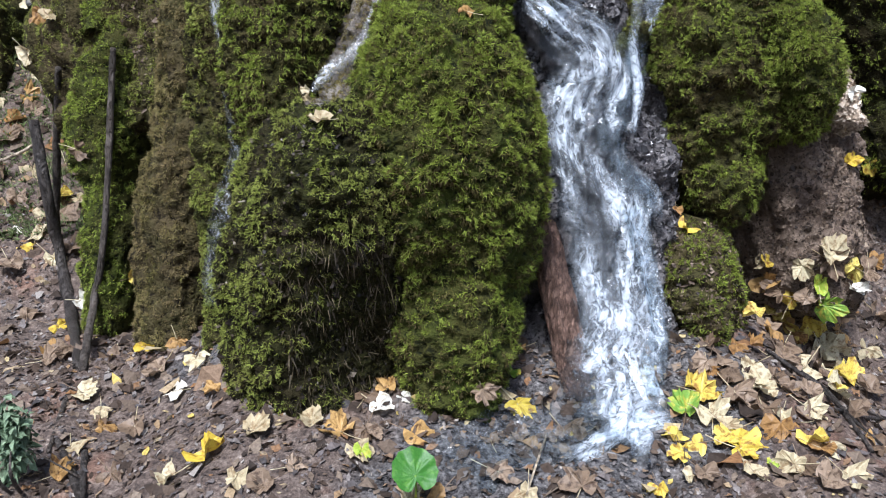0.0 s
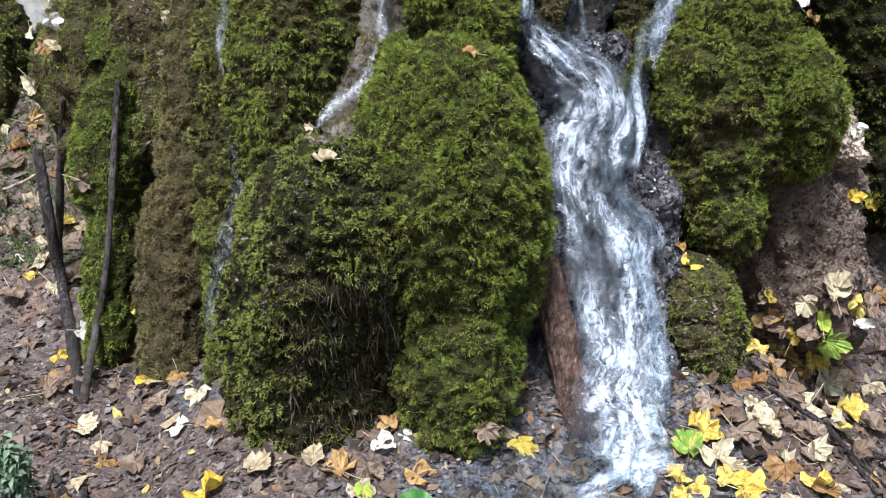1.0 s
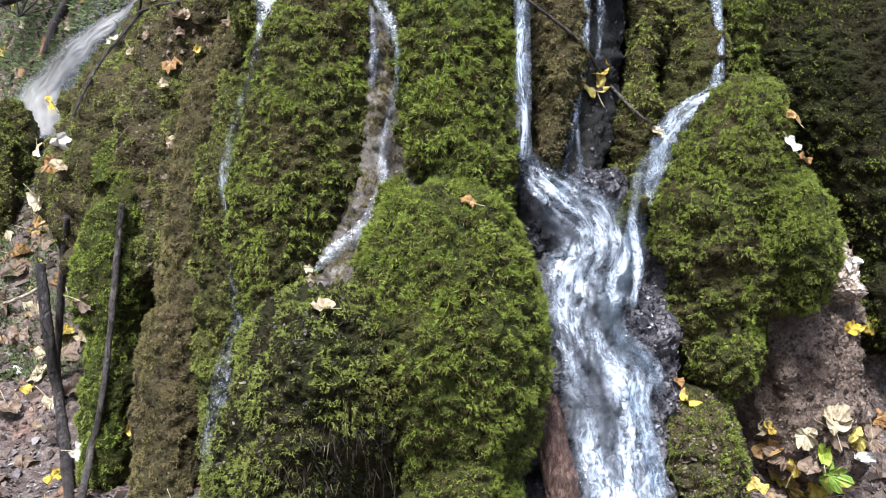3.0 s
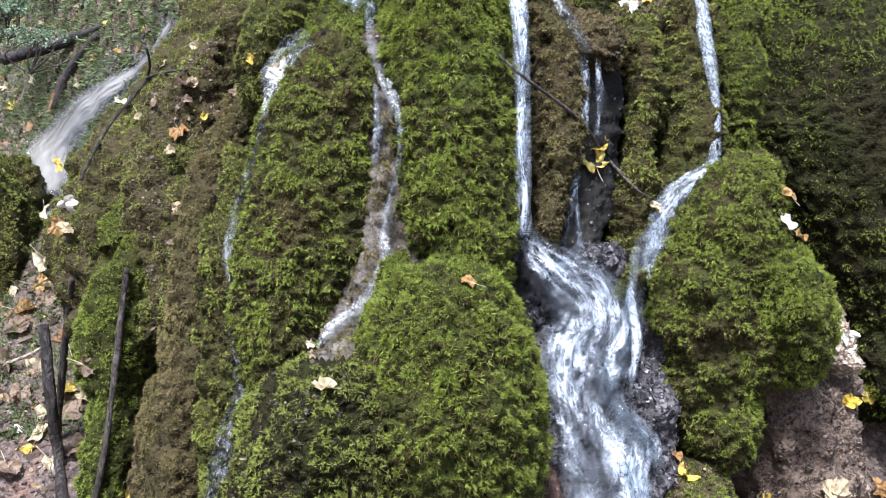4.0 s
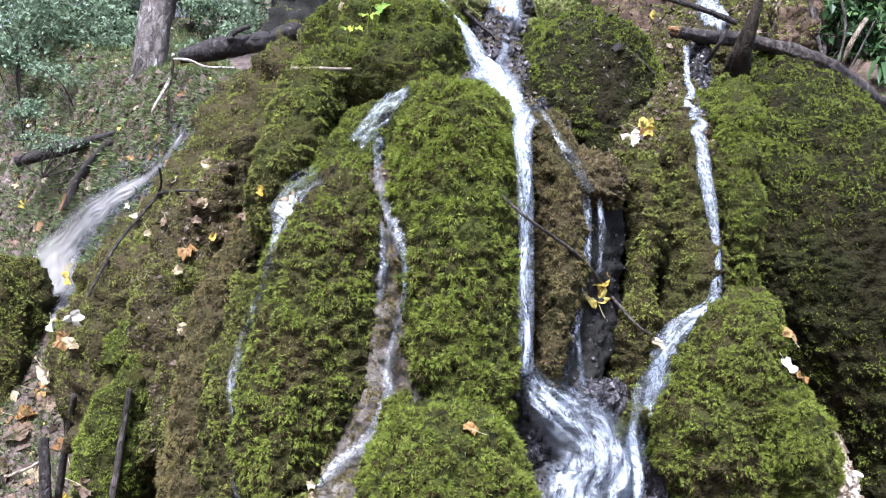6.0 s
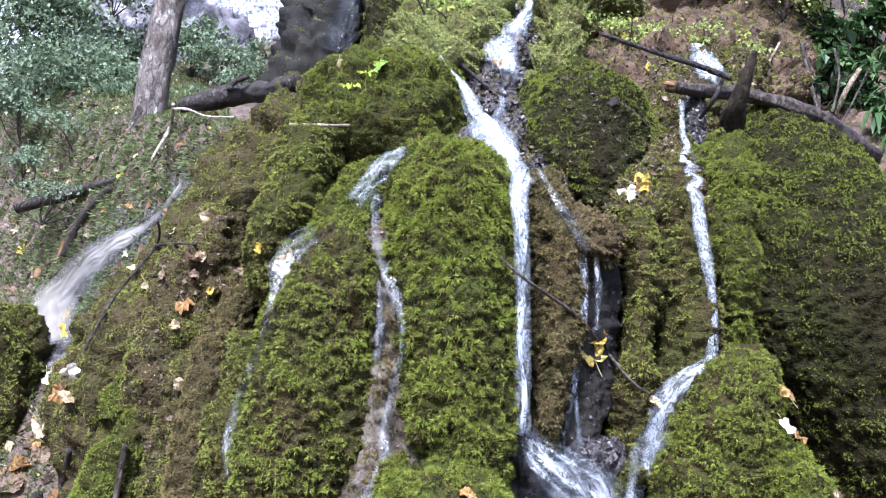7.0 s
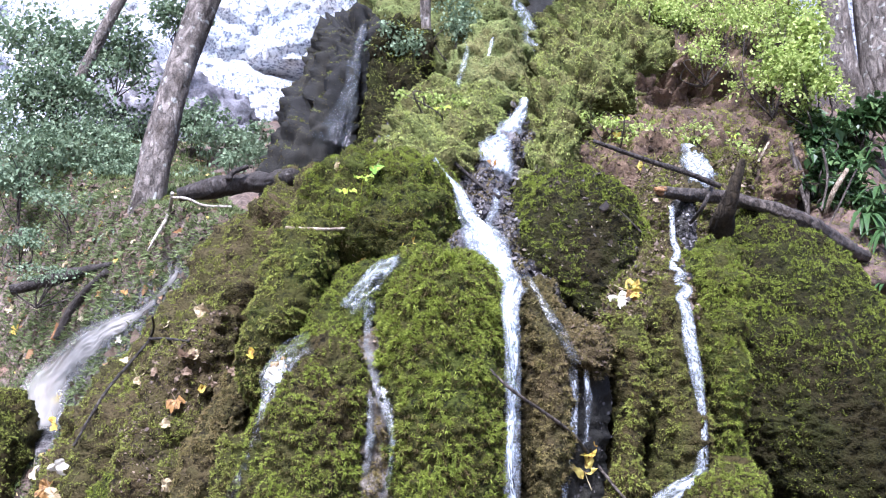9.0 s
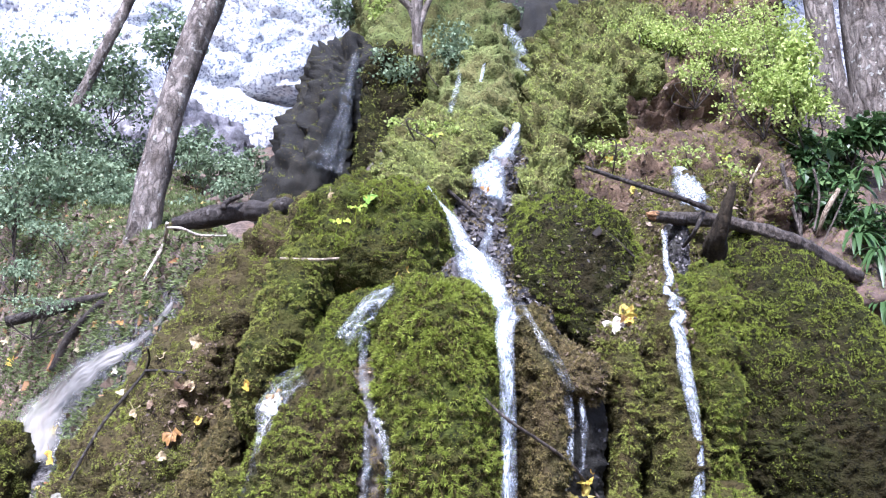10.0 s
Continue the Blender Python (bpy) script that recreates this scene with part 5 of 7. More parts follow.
        flow = ob.data.attributes.new("flow", "FLOAT_VECTOR", "POINT")
        flow.data.foreach_set("vector", np.stack([across, along, 0 * along + seed * 0.37 + k], 2).astype(np.float32).ravel())
        first = first or ob
    return first


# ---- branches and trunks ----
def tube(rows, sides=8, step=0.02, rough=0.12, seed=0, ridges=0.0):
    s = spline(rows, max(6, int(np.linalg.norm(np.diff(np.array(rows)[:, :3], axis=0), axis=1).sum() / step)))
    c, r = s[:, :3], np.maximum(s[:, 3], 0.0008)
    tan = np.gradient(c, axis=0)
    tan /= np.maximum(np.linalg.norm(tan, axis=1), 1e-9)[:, None]
    a = np.cross(tan, [0.31, 0.9, 0.23])
    a /= np.maximum(np.linalg.norm(a, axis=1), 1e-9)[:, None]
    b = np.cross(tan, a)
    th = np.linspace(0, 2 * math.pi, sides, endpoint=False)
    ring = a[:, None] * np.cos(th)[None, :, None] + b[:, None] * np.sin(th)[None, :, None]
    base = c[:, None] + ring * r[:, None, None]
    k = 1 + rough * fbm(base.reshape(-1, 3) * [1, 1, 0.5], 0.5 / max(r.mean(), 0.003), 3, seed).reshape(len(c), sides) * 2
    if ridges:
        run = np.concatenate([[0], np.cumsum(np.linalg.norm(np.diff(c, axis=0), axis=1))]) / r.mean()
        around = np.stack([np.repeat(np.cos(th)[None], len(c), 0) * 3.2, np.repeat(np.sin(th)[None], len(c), 0) * 3.2, np.repeat(run[:, None], sides, 1) * 0.22], 2).reshape(-1, 3)
        k = k + ridges * (0.5 - 2.2 * np.abs(fbm(around, 1.0, 3, seed + 3))).reshape(len(c), sides)
    c = c + (r * rough)[:, None] * np.stack([fbm(c + 9 * j, 0.25 / max(r.mean(), 0.004), 2, seed + j) for j in range(3)], 1)
    v = (c[:, None] + ring * (r[:, None] * k)[:, :, None]).reshape(-1, 3)
    f = grid_faces(len(c), sides, True)
    n = len(v)
    v = np.concatenate([v, c[:1], c[-1:]])
    j = np.arange(sides)
    cap = np.concatenate([np.stack([np.full(sides, n), (j + 1) % sides, j, j], 1), np.stack([np.full(sides, n + 1), n - sides + j, n - sides + (j + 1) % sides, n - sides + (j + 1) % sides], 1)])
    return v, f, cap


def branch(name, rows, mat, label, seed=0, sides=9, rough=0.15, parent=None, category="branch", ridges=0.0):
    v, f, cap = tube(rows, sides, max(0.008, min(0.04, rows[0][3] * (0.5 if ridges else 1.5))), rough, seed, ridges)
    tris = np.concatenate([f[:, [0, 1, 2]], f[:, [0, 2, 3]], cap[:, :3]])
    return put(name, v, tris, mat, parent, label=label, category=category if not parent else "")


# ---- fallen leaves ----
HALF = [(0, 0.95), (9, 0.84), (16, 0.84), (25, 0.66), (36, 0.9), (47, 0.8), (56, 0.78), (68, 0.6), (84, 0.74), (104, 0.62), (128, 0.52), (155, 0.36), (180, 0.12)]
LEAF_MESH = {}


def leaf_mesh(colour, shape):
    if (colour, shape) in LEAF_MESH:
        return LEAF_MESH[colour, shape]
    rng = random.Random(shape * 31 + 5)
    outline = [(a, r) for a, r in HALF] + [(360 - a, r) for a, r in HALF[-2:0:-1]]
    curl, fold, plain = rng.uniform(-0.5, 0.7), rng.uniform(0.0, 0.9), rng.choice([0.0, 0.0, 0.25, 0.5, 0.85])
    wave, way, lop = rng.uniform(0.06, 0.16), rng.uniform(0, 6.3), rng.uniform(-0.2, 0.2)
    pts = []
    for ring in (0.5, 1.0):
        for a, r in outline:
            k = radians(a + rng.uniform(-6, 6))
            oval = 0.42 + 0.3 * abs(math.cos(k)) ** 1.5
            d = (r * (1 - plain) + oval * plain) * ring * 0.55 * rng.uniform(0.82, 1.14) * (1 + lop * math.sin(k))
            x, y = d * math.sin(k) * (1 - 0.25 * plain), d * math.cos(k)
            z = curl * d * d * 2.4 + fold * abs(x) * 0.6 + wave * ring * math.sin(3 * k + way) + 0.5 * curl * x * y
            pts.append((x, y, z + rng.uniform(-0.07, 0.07) * ring))
    m = len(outline)
    pts.append((0, 0, 0))
    tris = [(2 * m, (i + 1) % m, i) for i in range(m)]
    for i in range(m):
        j = (i + 1) % m
        tris += [(i, j, m + j), (i, m + j, m + i)]
    blade = mesh_of("leaf_blade", pts, tris, LEAF[colour], False)
    bend = rng.uniform(-0.2, 0.2)
    sv, sf, cap = tube([(0, 0.02, 0.0, 0.012), (bend * 0.4, -0.3, 0.03, 0.01), (bend, -0.62, 0.1, 0.012)], 5, 0.12, 0, 1)
    stem = mesh_of("leaf_stalk", sv, np.concatenate([sf[:, [0, 1, 2]], sf[:, [0, 2, 3]], cap[:, :3]]), LEAF["brown" if shape % 2 else "pale"])
    LEAF_MESH[colour, shape] = blade, stem
    return blade, stem


WORDS = {"yellow": "yellow autumn maple leaf with brown spots", "pale": "pale buff fallen maple leaf", "white": "fallen maple leaf showing its whitish underside",
         "brown": "brown wet decaying maple leaf", "orange": "rusty orange curled maple leaf", "green": "green leaf fading to yellow"}
LEAVES_DONE = []


def leaf(colour, x, y, z, size, nx, ny, nz, spin):
    """A fallen maple leaf lying on the surface with that normal."""
    i = len(LEAVES_DONE)
    blade, stem = leaf_mesh(colour, i % 13)
    rng = random.Random(i * 7 + 1)
    n = Vector((nx + rng.uniform(-0.25, 0.25), ny - 0.25, nz + 0.35 + rng.uniform(-0.2, 0.2))).normalized()
    turn = n.to_track_quat("Z", "Y").to_matrix().to_4x4() @ pose(0, 0, 0, 0, 0, spin + 180)
    ob = new("fallen_leaf", blade)
    at = Vector((x, y, z)) + n * 0.012
    ob.matrix_world = Matrix.Translation(at) @ turn @ Matrix.Scale(size * 1.18, 4)
    tagged(ob, WORDS[colour], "leaf", "fallen leaves")
    st = new("leaf_stalk", stem)
    st.parent = ob
    LEAVES_DONE.append(ob)


# ---- shrubs, ferns, crowns ----
def round_leaf_plant(x, y, z, size, label, seed):
    """A single large kidney-shaped leaf, dished and scalloped, on a stalk."""
    rng = np.random.default_rng(seed)
    a = np.linspace(0, 2 * math.pi, 40, endpoint=False)
    edge = 0.5 * (1 - 0.55 * np.exp(-((a - math.pi) / 0.28) ** 2)) * (1 + 0.03 * np.cos(a * 11))
    v = [(0, 0, 0)]
    for ring in (0.35, 0.7, 1.0):
        for ang, e in zip(a, edge):
            d = e * ring
            v.append((d * math.sin(ang) * 0.95, d * math.cos(ang) + 0.1 * ring, 0.2 * d * d - 0.05 * abs(math.sin(ang * 3)) * ring + 0.01 * rng.standard_normal()))
    tri = [(0, 1 + i, 1 + (i + 1) % 40) for i in range(40)]
    for k in (0, 1):
        for i in range(40):
            p, q = 1 + 40 * k + i, 1 + 40 * k + (i + 1) % 40
            tri += [(p, p + 40, q + 40), (p, q + 40, q)]
    top = Vector((x, y, z))
    st = branch("leafy_plant", [(x, y + 0.03, z - 0.12, 0.003), (x, y + 0.01, z - 0.05, 0.003), (x, y, z, 0.0025)], LEAF["green"], label, seed, 6, 0.0, None, "plant")
    ob = new("leaf_blade", mesh_of("leaf_blade", v, tri, LEAF["fresh"]))
    ob.parent = st
    ob.matrix_world = Matrix.Translation(top) @ Vector((0.1, -0.75, 0.66)).to_track_quat("Z", "Y").to_matrix().to_4x4() @ Matrix.Scale(size, 4)
    return st


def foliage(centre, reach, count, size, rng, clumps=14, slim=0.35, hang=0.3):
    """Leaves in loose clumps: each one a folded blade of four triangles."""
    c0 = rng.normal(0, 0.45, (clumps, 3)) * reach
    which = rng.integers(0, clumps, count)
    p = np.array(centre) + c0[which] + rng.normal(0, 0.2, (count, 3)) * reach
    d = rng.normal(0, 1, (count, 3)) + [0, -0.4, -hang]
    d /= np.linalg.norm(d, axis=1)[:, None]
    s = np.cross(d, rng.normal(0, 0.5, (count, 3)) + [0, 0, 1])
    s /= np.maximum(np.linalg.norm(s, axis=1), 1e-6)[:, None]
    up = np.cross(s, d)
    ln = size * rng.uniform(0.6, 1.3, (count, 1))
    w = ln * slim
    mid = p + d * ln * 0.45
    v = np.stack([p, mid - s * w + up * w * 0.35, mid, mid + s * w + up * w * 0.35, p + d * ln - [0, 0, 0.15] * ln], 1)
    o = (np.arange(count) * 5)[:, None]
    tri = np.concatenate([o + [[0, 2, 1]], o + [[0, 3, 2]], o + [[1, 2, 4]], o + [[2, 3, 4]]])
    return v.reshape(-1, 3), tri, np.array(centre) + c0


def shrub(centre, reach, count, size, mat, label, seed, base_z, name="shrub", slim=0.35):
    rng = np.random.default_rng(seed)
    v, tri, cl = foliage(centre, np.array(reach), count, size, rng, max(8, count // 60), slim)
    base = np.array([centre[0], centre[1] + 0.2 * reach[1], base_z])
    root = None
    for k in range(min(7, len(cl))):
        mid = (base + cl[k]) / 2 + rng.normal(0, 0.08, 3)
        st = branch(name if root is None else "stem", [(*base, 0.006), (*mid, 0.0045), (*cl[k], 0.002)], BARK_GREY, label if root is None else "", seed + k, 5, 0.1, root, "shrub")
        root = root or st
    put("foliage", v, tri, mat, root, smooth=False)
    return root


def fern(x, y, z, count, size, mat, label, seed, face=-90):
    """A clump of long arching strap leaves."""
    rng = np.random.default_rng(seed)
    vs, fs = [], []
    root = None
    for k in range(count):
        a = radians(face + rng.uniform(-85, 85))
        ln = size * rng.uniform(0.6, 1.2)
        w = ln * rng.uniform(0.05, 0.075)
        t = np.linspace(0, 1, 9)
        rise, fallv = rng.uniform(0.3, 0.7), rng.uniform(0.7, 1.3)
        cx, cy = np.cos(a) * t * ln * 0.8, np.sin(a) * t * ln * 0.8
        czz = ln * (rise * t - fallv * t ** 2)
        ww = w * np.sin(math.pi * (0.08 + 0.9 * t)) ** 0.6 * (1 + 0.12 * rng.standard_normal(9))
        sx, sy = -np.sin(a), np.cos(a)
        L = np.stack([x + cx + sx * ww, y + cy + sy * ww, z + czz + ww * 0.4], 1)
        C = np.stack([x + cx, y + cy, z + czz], 1)
        R = np.stack([x + cx - sx * ww, y + cy - sy * ww, z + czz + ww * 0.4], 1)
        v = np.stack([L, C, R], 1).reshape(-1, 3)
        ob = put("fern" if root is None else "frond", v, grid_faces(9, 3), mat, root, label=label if root is None else "", category="fern" if root is None else "")
        root = root or ob
    return root


def seedling(x, y, z, size, mat, seed):
    """A small maple seedling: a stalk with three toothed leaves."""
    rng = random.Random(seed)
    top = (x + rng.uniform(-0.02, 0.02), y - 0.05, z + size * 1.0)
    st = branch("seedling", [(x, y, z, 0.002), (x, y - 0.02, z + size * 0.5, 0.0018), (*top, 0.0015)], LEAF["green"], "small green maple seedling rooted in the moss", seed, 5, 0.0, None, "seedling")
    for k in range(3):
        blade, _ = leaf_mesh("green", k)
        ob = new("leaf_blade", blade)
        ob.parent = st
        n = Vector((rng.uniform(-0.5, 0.5), -0.6, 0.8)).normalized()
        ob.matrix_world = Matrix.Translation(Vector(top) + Vector((size * 0.45 * (k - 1), -0.01, rng.uniform(-0.3, 0.2) * size))) @ n.to_track_quat("Z", "Y").to_matrix().to_4x4() @ pose(0, 0, 0, 0, 0, 180 + 70 * (k - 1)) @ Matrix.Scale(size * 0.8, 4)


def tree(rows, label, seed, crown=1600):
    ob = branch("tree", rows, BARK_TREE, label, seed, 32, 0.09, None, "tree", 0.12)
    rng = np.random.default_rng(seed)
    top = np.array(rows[-1][:3])
    v, tri, cl = foliage(top + [0, 0, 0.8], np.array([1.3, 1.3, 1.0]), crown, 0.1, rng, 30, 0.4)
    for k in range(6):
        mid = (top + cl[k]) / 2 + [0, 0, 0.2]
        branch("limb", [(*(top - [0, 0, 0.3]), 0.03), (*mid, 0.02), (*cl[k], 0.008)], BARK_TREE, "", seed + k, 6, 0.1, ob)
    put("crown", v, tri, FOLIAGE_LIME, ob, smooth=False)
    return ob


# ---- running water ----
stream('cascade', RUN['main'], WATER_WHITE, 'foaming main stream tumbling down the tufa steps', seed=2, proud=0.03, rag=0.3, veins=(RUN['core'], RUN['braida'], RUN['braidb'], RUN['braidd']), swell=1.5)
stream('water_stream', RUN['braidc'], WATER_SHEET, 'white side braid dropping from the thin fall', seed=105, layers=1, proud=0.03, rag=0.6)
stream('water_stream', RUN['braidb'], WATER_THIN, 'thin braid of white water over dark rock', seed=104, layers=1, proud=0.05, rag=0.6)
stream('water_stream', RUN['splash'], WATER_SHEET, 'foam where the stream meets the ground', seed=3, layers=1, proud=0.02, rag=0.35)
stream('water_stream', RUN['tail'], WATER_FILM, 'thin sheet of water spreading over the stones', seed=4, layers=1, proud=0.02, rag=0.35)
stream('water_stream', RUN['side'], WATER_VEIL, 'side strand of the main stream', seed=5, layers=1, proud=0.02, rag=0.35)
stream('waterfall', RUN['thin'], WATER_SHEET, 'thin fall running down beside a mossy rib', seed=6, layers=1, proud=0.02, rag=0.35)
stream('waterfall', RUN['fall'], WATER_SHEET, 'narrow free fall of clear white water', seed=7, layers=2, proud=0.02, rag=0.35)
stream('water_stream', RUN['slotlip'], WATER_TRICKLE, 'water trickling over a crusted lip', seed=8, layers=1, proud=0.02, rag=0.8)
stream('water_stream', RUN['slota'], WATER_THIN, 'thin strand of water in the dark slot', seed=9, layers=1, proud=0.02, rag=0.55)
stream('water_stream', RUN['slotb'], WATER_THIN, 'thin strand of water in the dark slot', seed=10, layers=1, proud=0.02, rag=0.55)
stream('water_stream', RUN['slotc'], WATER_THIN, 'thin strand of water in the dark slot', seed=11, layers=1, proud=0.02, rag=0.55)
stream('cascade', RUN['upper'], WATER_WHITE, 'white upper cascade', seed=12, layers=2, proud=0.05, rag=0.35)
stream('cascade', RUN['stepa'], WATER_SHEET, 'white water running down tufa steps', seed=13, layers=2, proud=0.04, rag=0.35)
stream('cascade', RUN['stepb'], WATER_THIN, 'second strand over the tufa steps', seed=14, layers=1, proud=0.02, rag=0.55)
stream('water_stream', RUN['cap'], WATER_SHEET, 'water sliding over the mossy lip', seed=15, layers=1, proud=0.04, rag=0.7)
stream('water_stream', RUN['rivulet'], WATER_TRICKLE, 'rivulet running down between mossy ribs', seed=16, layers=1, proud=0.03, rag=0.35)
stream('water_stream', RUN['rivuletb'], WATER_TRICKLE, 'small rivulet on the wet rock', seed=17, layers=1, proud=0.02, rag=0.35)
stream('water_stream', RUN['thread'], WATER_TRICKLE, 'long thread of water down the mossy curtain', seed=18, layers=1, proud=0.02, rag=0.35)
stream('water_stream', RUN['chute'], WATER_MILKY, 'smooth water sliding down the side chute', seed=19, layers=1, proud=0.02, rag=0.2, swell=0.4, bulge=0.05)
stream('water_stream', RUN['rill'], WATER_SHEET, 'thin white rill on the upper pillar', seed=20, layers=1, proud=0.02, rag=0.35)
stream('water_stream', RUN['rillb'], WATER_THIN, 'thin rill on the upper pillar', seed=21, layers=1, proud=0.02, rag=0.55)
stream('waterfall', RUN['pour'], WATER_SHEET, 'small pouring fall under the ledge', seed=22, layers=1, proud=0.02, rag=0.35)
stream('water_veil', RUN['drip'], WATER_MIST, 'veil of water on the dark tufa curtain', seed=23, layers=1, proud=0.02, rag=0.35)
stream('waterfall', RUN['high'], WATER_THIN, 'distant thin upper fall', seed=24, layers=1, proud=0.02, rag=0.55)
stream('water_stream', RUN['back'], WATER_SHEET, 'white water behind the fallen log', seed=25, layers=1, proud=0.02, rag=0.35)

# ---- branches, logs and trees ----
branch('bark_log', [(0.353, 1.959, 0.399, 0.03), (0.355, 1.901, 0.312, 0.04), (0.377, 1.859, 0.161, 0.043), (0.395, 1.792, 0.019, 0.043), (0.381, 1.629, -0.045, 0.036)], BARK_RED, 'reddish rotten bark-covered log beside the stream', seed=40, sides=56, rough=0.12, ridges=0.42)
branch('branch', [(-1.101, 2.762, 1.007, 0.01), (-1.136, 2.728, 0.664, 0.013), (-1.174, 2.671, 0.289, 0.012), (-1.229, 2.661, 0.055, 0.015), (-1.169, 2.271, -0.083, 0.015)], BARK_GREY, 'dark wet branch leaning on the bank', seed=41)
branch('branch', [(-1.593, 3.3, 0.737, 0.022), (-1.54, 3.2, 0.464, 0.026), (-1.518, 3.241, 0.137, 0.024), (-1.383, 2.887, -0.06, 0.022), (-1.192, 2.298, -0.08, 0.015)], BARK_DARK, 'thick dark wet branch in the debris', seed=42)
branch('branch', [(-1.398, 3.065, 0.951, 0.013), (-1.489, 3.25, 0.651, 0.017), (-1.578, 3.387, 0.217, 0.018)], BARK_GREY, 'dark upright branch in the debris', seed=43)
branch('branch', [(-1.209, 2.37, -0.081, 0.011), (-1.169, 2.049, -0.135, 0.009), (-1.127, 1.768, -0.173, 0.006)], BARK_GREY, 'thin forked branch on the leaf litter', seed=44)
branch('branch', [(-1.12, 1.829, -0.164, 0.009), (-1.034, 1.657, -0.183, 0.012), (-0.962, 1.492, -0.209, 0.011)], BARK_DARK, 'short dark branch on the leaf litter', seed=45)
branch('branch', [(-1.018, 1.739, -0.168, 0.01), (-0.986, 1.598, -0.193, 0.01), (-0.957, 1.468, -0.213, 0.01)], BARK_DARK, 'dark branch end beside the short one', seed=46)
branch('twig', [(-1.75, 3.3, 0.572, 0.008), (-1.652, 3.3, 0.61, 0.007), (-1.565, 3.3, 0.663, 0.005)], BARK_PALE, 'pale bare twig in the debris', seed=47)
branch('twig', [(0.215, 1.963, 1.685, 0.004), (0.283, 1.95, 1.622, 0.005), (0.485, 2.055, 1.503, 0.006), (0.609, 2.2, 1.404, 0.006), (0.694, 2.13, 1.287, 0.005), (0.751, 2.139, 1.249, 0.005)], BARK_GREY, 'thin crooked twig lying across the falls', seed=48)
branch('stick', [(-0.502, 2.595, 2.234, 0.007), (-0.382, 2.548, 2.224, 0.007), (-0.271, 2.631, 2.248, 0.006)], BARK_PALE, 'straight pale stick lying on the moss', seed=49)
branch('twig', [(-1.302, 4.3, 2.737, 0.009), (-1.364, 4.533, 2.656, 0.011), (-1.362, 4.2, 2.44, 0.007), (-1.387, 4.2, 2.374, 0.005)], BARK_BLEACHED, 'bleached crooked twig on the bank', seed=50)
branch('twig', [(-1.303, 4.3, 2.71, 0.007), (-1.22, 4.3, 2.708, 0.009), (-1.115, 4.3, 2.673, 0.007), (-0.96, 4.3, 2.674, 0.005)], BARK_BLEACHED, 'bleached side twig on the bank', seed=51)
branch('fallen_log', [(-1.29, 4.4, 2.751, 0.035), (-1.081, 4.4, 2.807, 0.066), (-0.852, 4.4, 2.843, 0.059), (-0.573, 3.763, 2.739, 0.045)], BARK_DARK, 'dark wet log lying across the slope', seed=52, sides=30, rough=0.16, ridges=0.14)
branch('branch', [(-0.995, 4.35, 2.847, 0.021), (-0.975, 4.35, 2.893, 0.017), (-0.885, 4.35, 2.932, 0.012)], BARK_DARK, 'dark stub standing on the log', seed=53)
branch('branch', [(0.766, 2.75, 2.704, 0.009), (1.014, 2.75, 2.63, 0.011), (1.189, 2.75, 2.582, 0.013), (1.327, 2.75, 2.534, 0.012)], BARK_DARK, 'long thin dark branch over the thin fall', seed=54)
grey_log = branch('fallen_log', [(1.11, 2.9, 2.534, 0.029), (1.336, 3.061, 2.568, 0.033), (1.544, 3.1, 2.571, 0.031), (1.746, 3.061, 2.51, 0.04), (1.951, 3.137, 2.453, 0.044), (2.183, 3.3, 2.41, 0.043), (2.457, 3.562, 2.408, 0.037)], BARK_GREY, 'weathered grey log with a broken end', seed=55, sides=30, rough=0.16, ridges=0.14)
branch('broken_end', [(1.134, 2.906, 2.546, 0.015), (1.102, 2.882, 2.542, 0.012), (1.07, 2.858, 2.537, 0.004)], WOOD_RAW, 'orange-brown splintered wood', seed=140, parent=grey_log)
branch('broken_end', [(1.134, 2.909, 2.527, 0.013), (1.108, 2.889, 2.523, 0.01), (1.082, 2.87, 2.519, 0.003)], WOOD_RAW, 'orange-brown splintered wood', seed=141, parent=grey_log)
branch('broken_end', [(1.134, 2.896, 2.539, 0.01), (1.098, 2.869, 2.534, 0.008), (1.061, 2.842, 2.528, 0.003)], WOOD_RAW, 'orange-brown splintered wood', seed=142, parent=grey_log)
branch('broken_end', [(1.134, 2.926, 2.541, 0.015), (1.11, 2.909, 2.537, 0.012), (1.086, 2.892, 2.534, 0.004)], WOOD_RAW, 'orange-brown splintered wood', seed=143, parent=grey_log)
branch('branch_stub', [(1.455, 2.8, 2.677, 0.011), (1.447, 2.82, 2.635, 0.02), (1.428, 2.84, 2.562, 0.029), (1.413, 2.87, 2.491, 0.037), (1.411, 2.92, 2.437, 0.048), (1.434, 3.02, 2.398, 0.06)], BARK_MOSSY, 'dark mossy broken branch stub', seed=56, sides=30, rough=0.16, ridges=0.14)
branch('twig', [(1.315, 2.8, 2.559, 0.01), (1.249, 2.75, 2.443, 0.009), (1.25, 2.906, 2.4, 0.008)], BARK_DARK, 'thin curved twig below the log', seed=57)
branch('twig', [(0.663, 2.889, 2.47, 0.005), (0.774, 2.877, 2.48, 0.005), (0.904, 2.887, 2.443, 0.005), (1.023, 2.902, 2.345, 0.005)], BARK_GREY, 'thin arched twig on the mossy dome', seed=58)
branch('twig', [(0.212, 3.268, 2.729, 0.01), (0.346, 3.232, 2.607, 0.009), (0.418, 3.081, 2.515, 0.008)], BARK_DARK, 'thin dark twig beside the stream', seed=59)
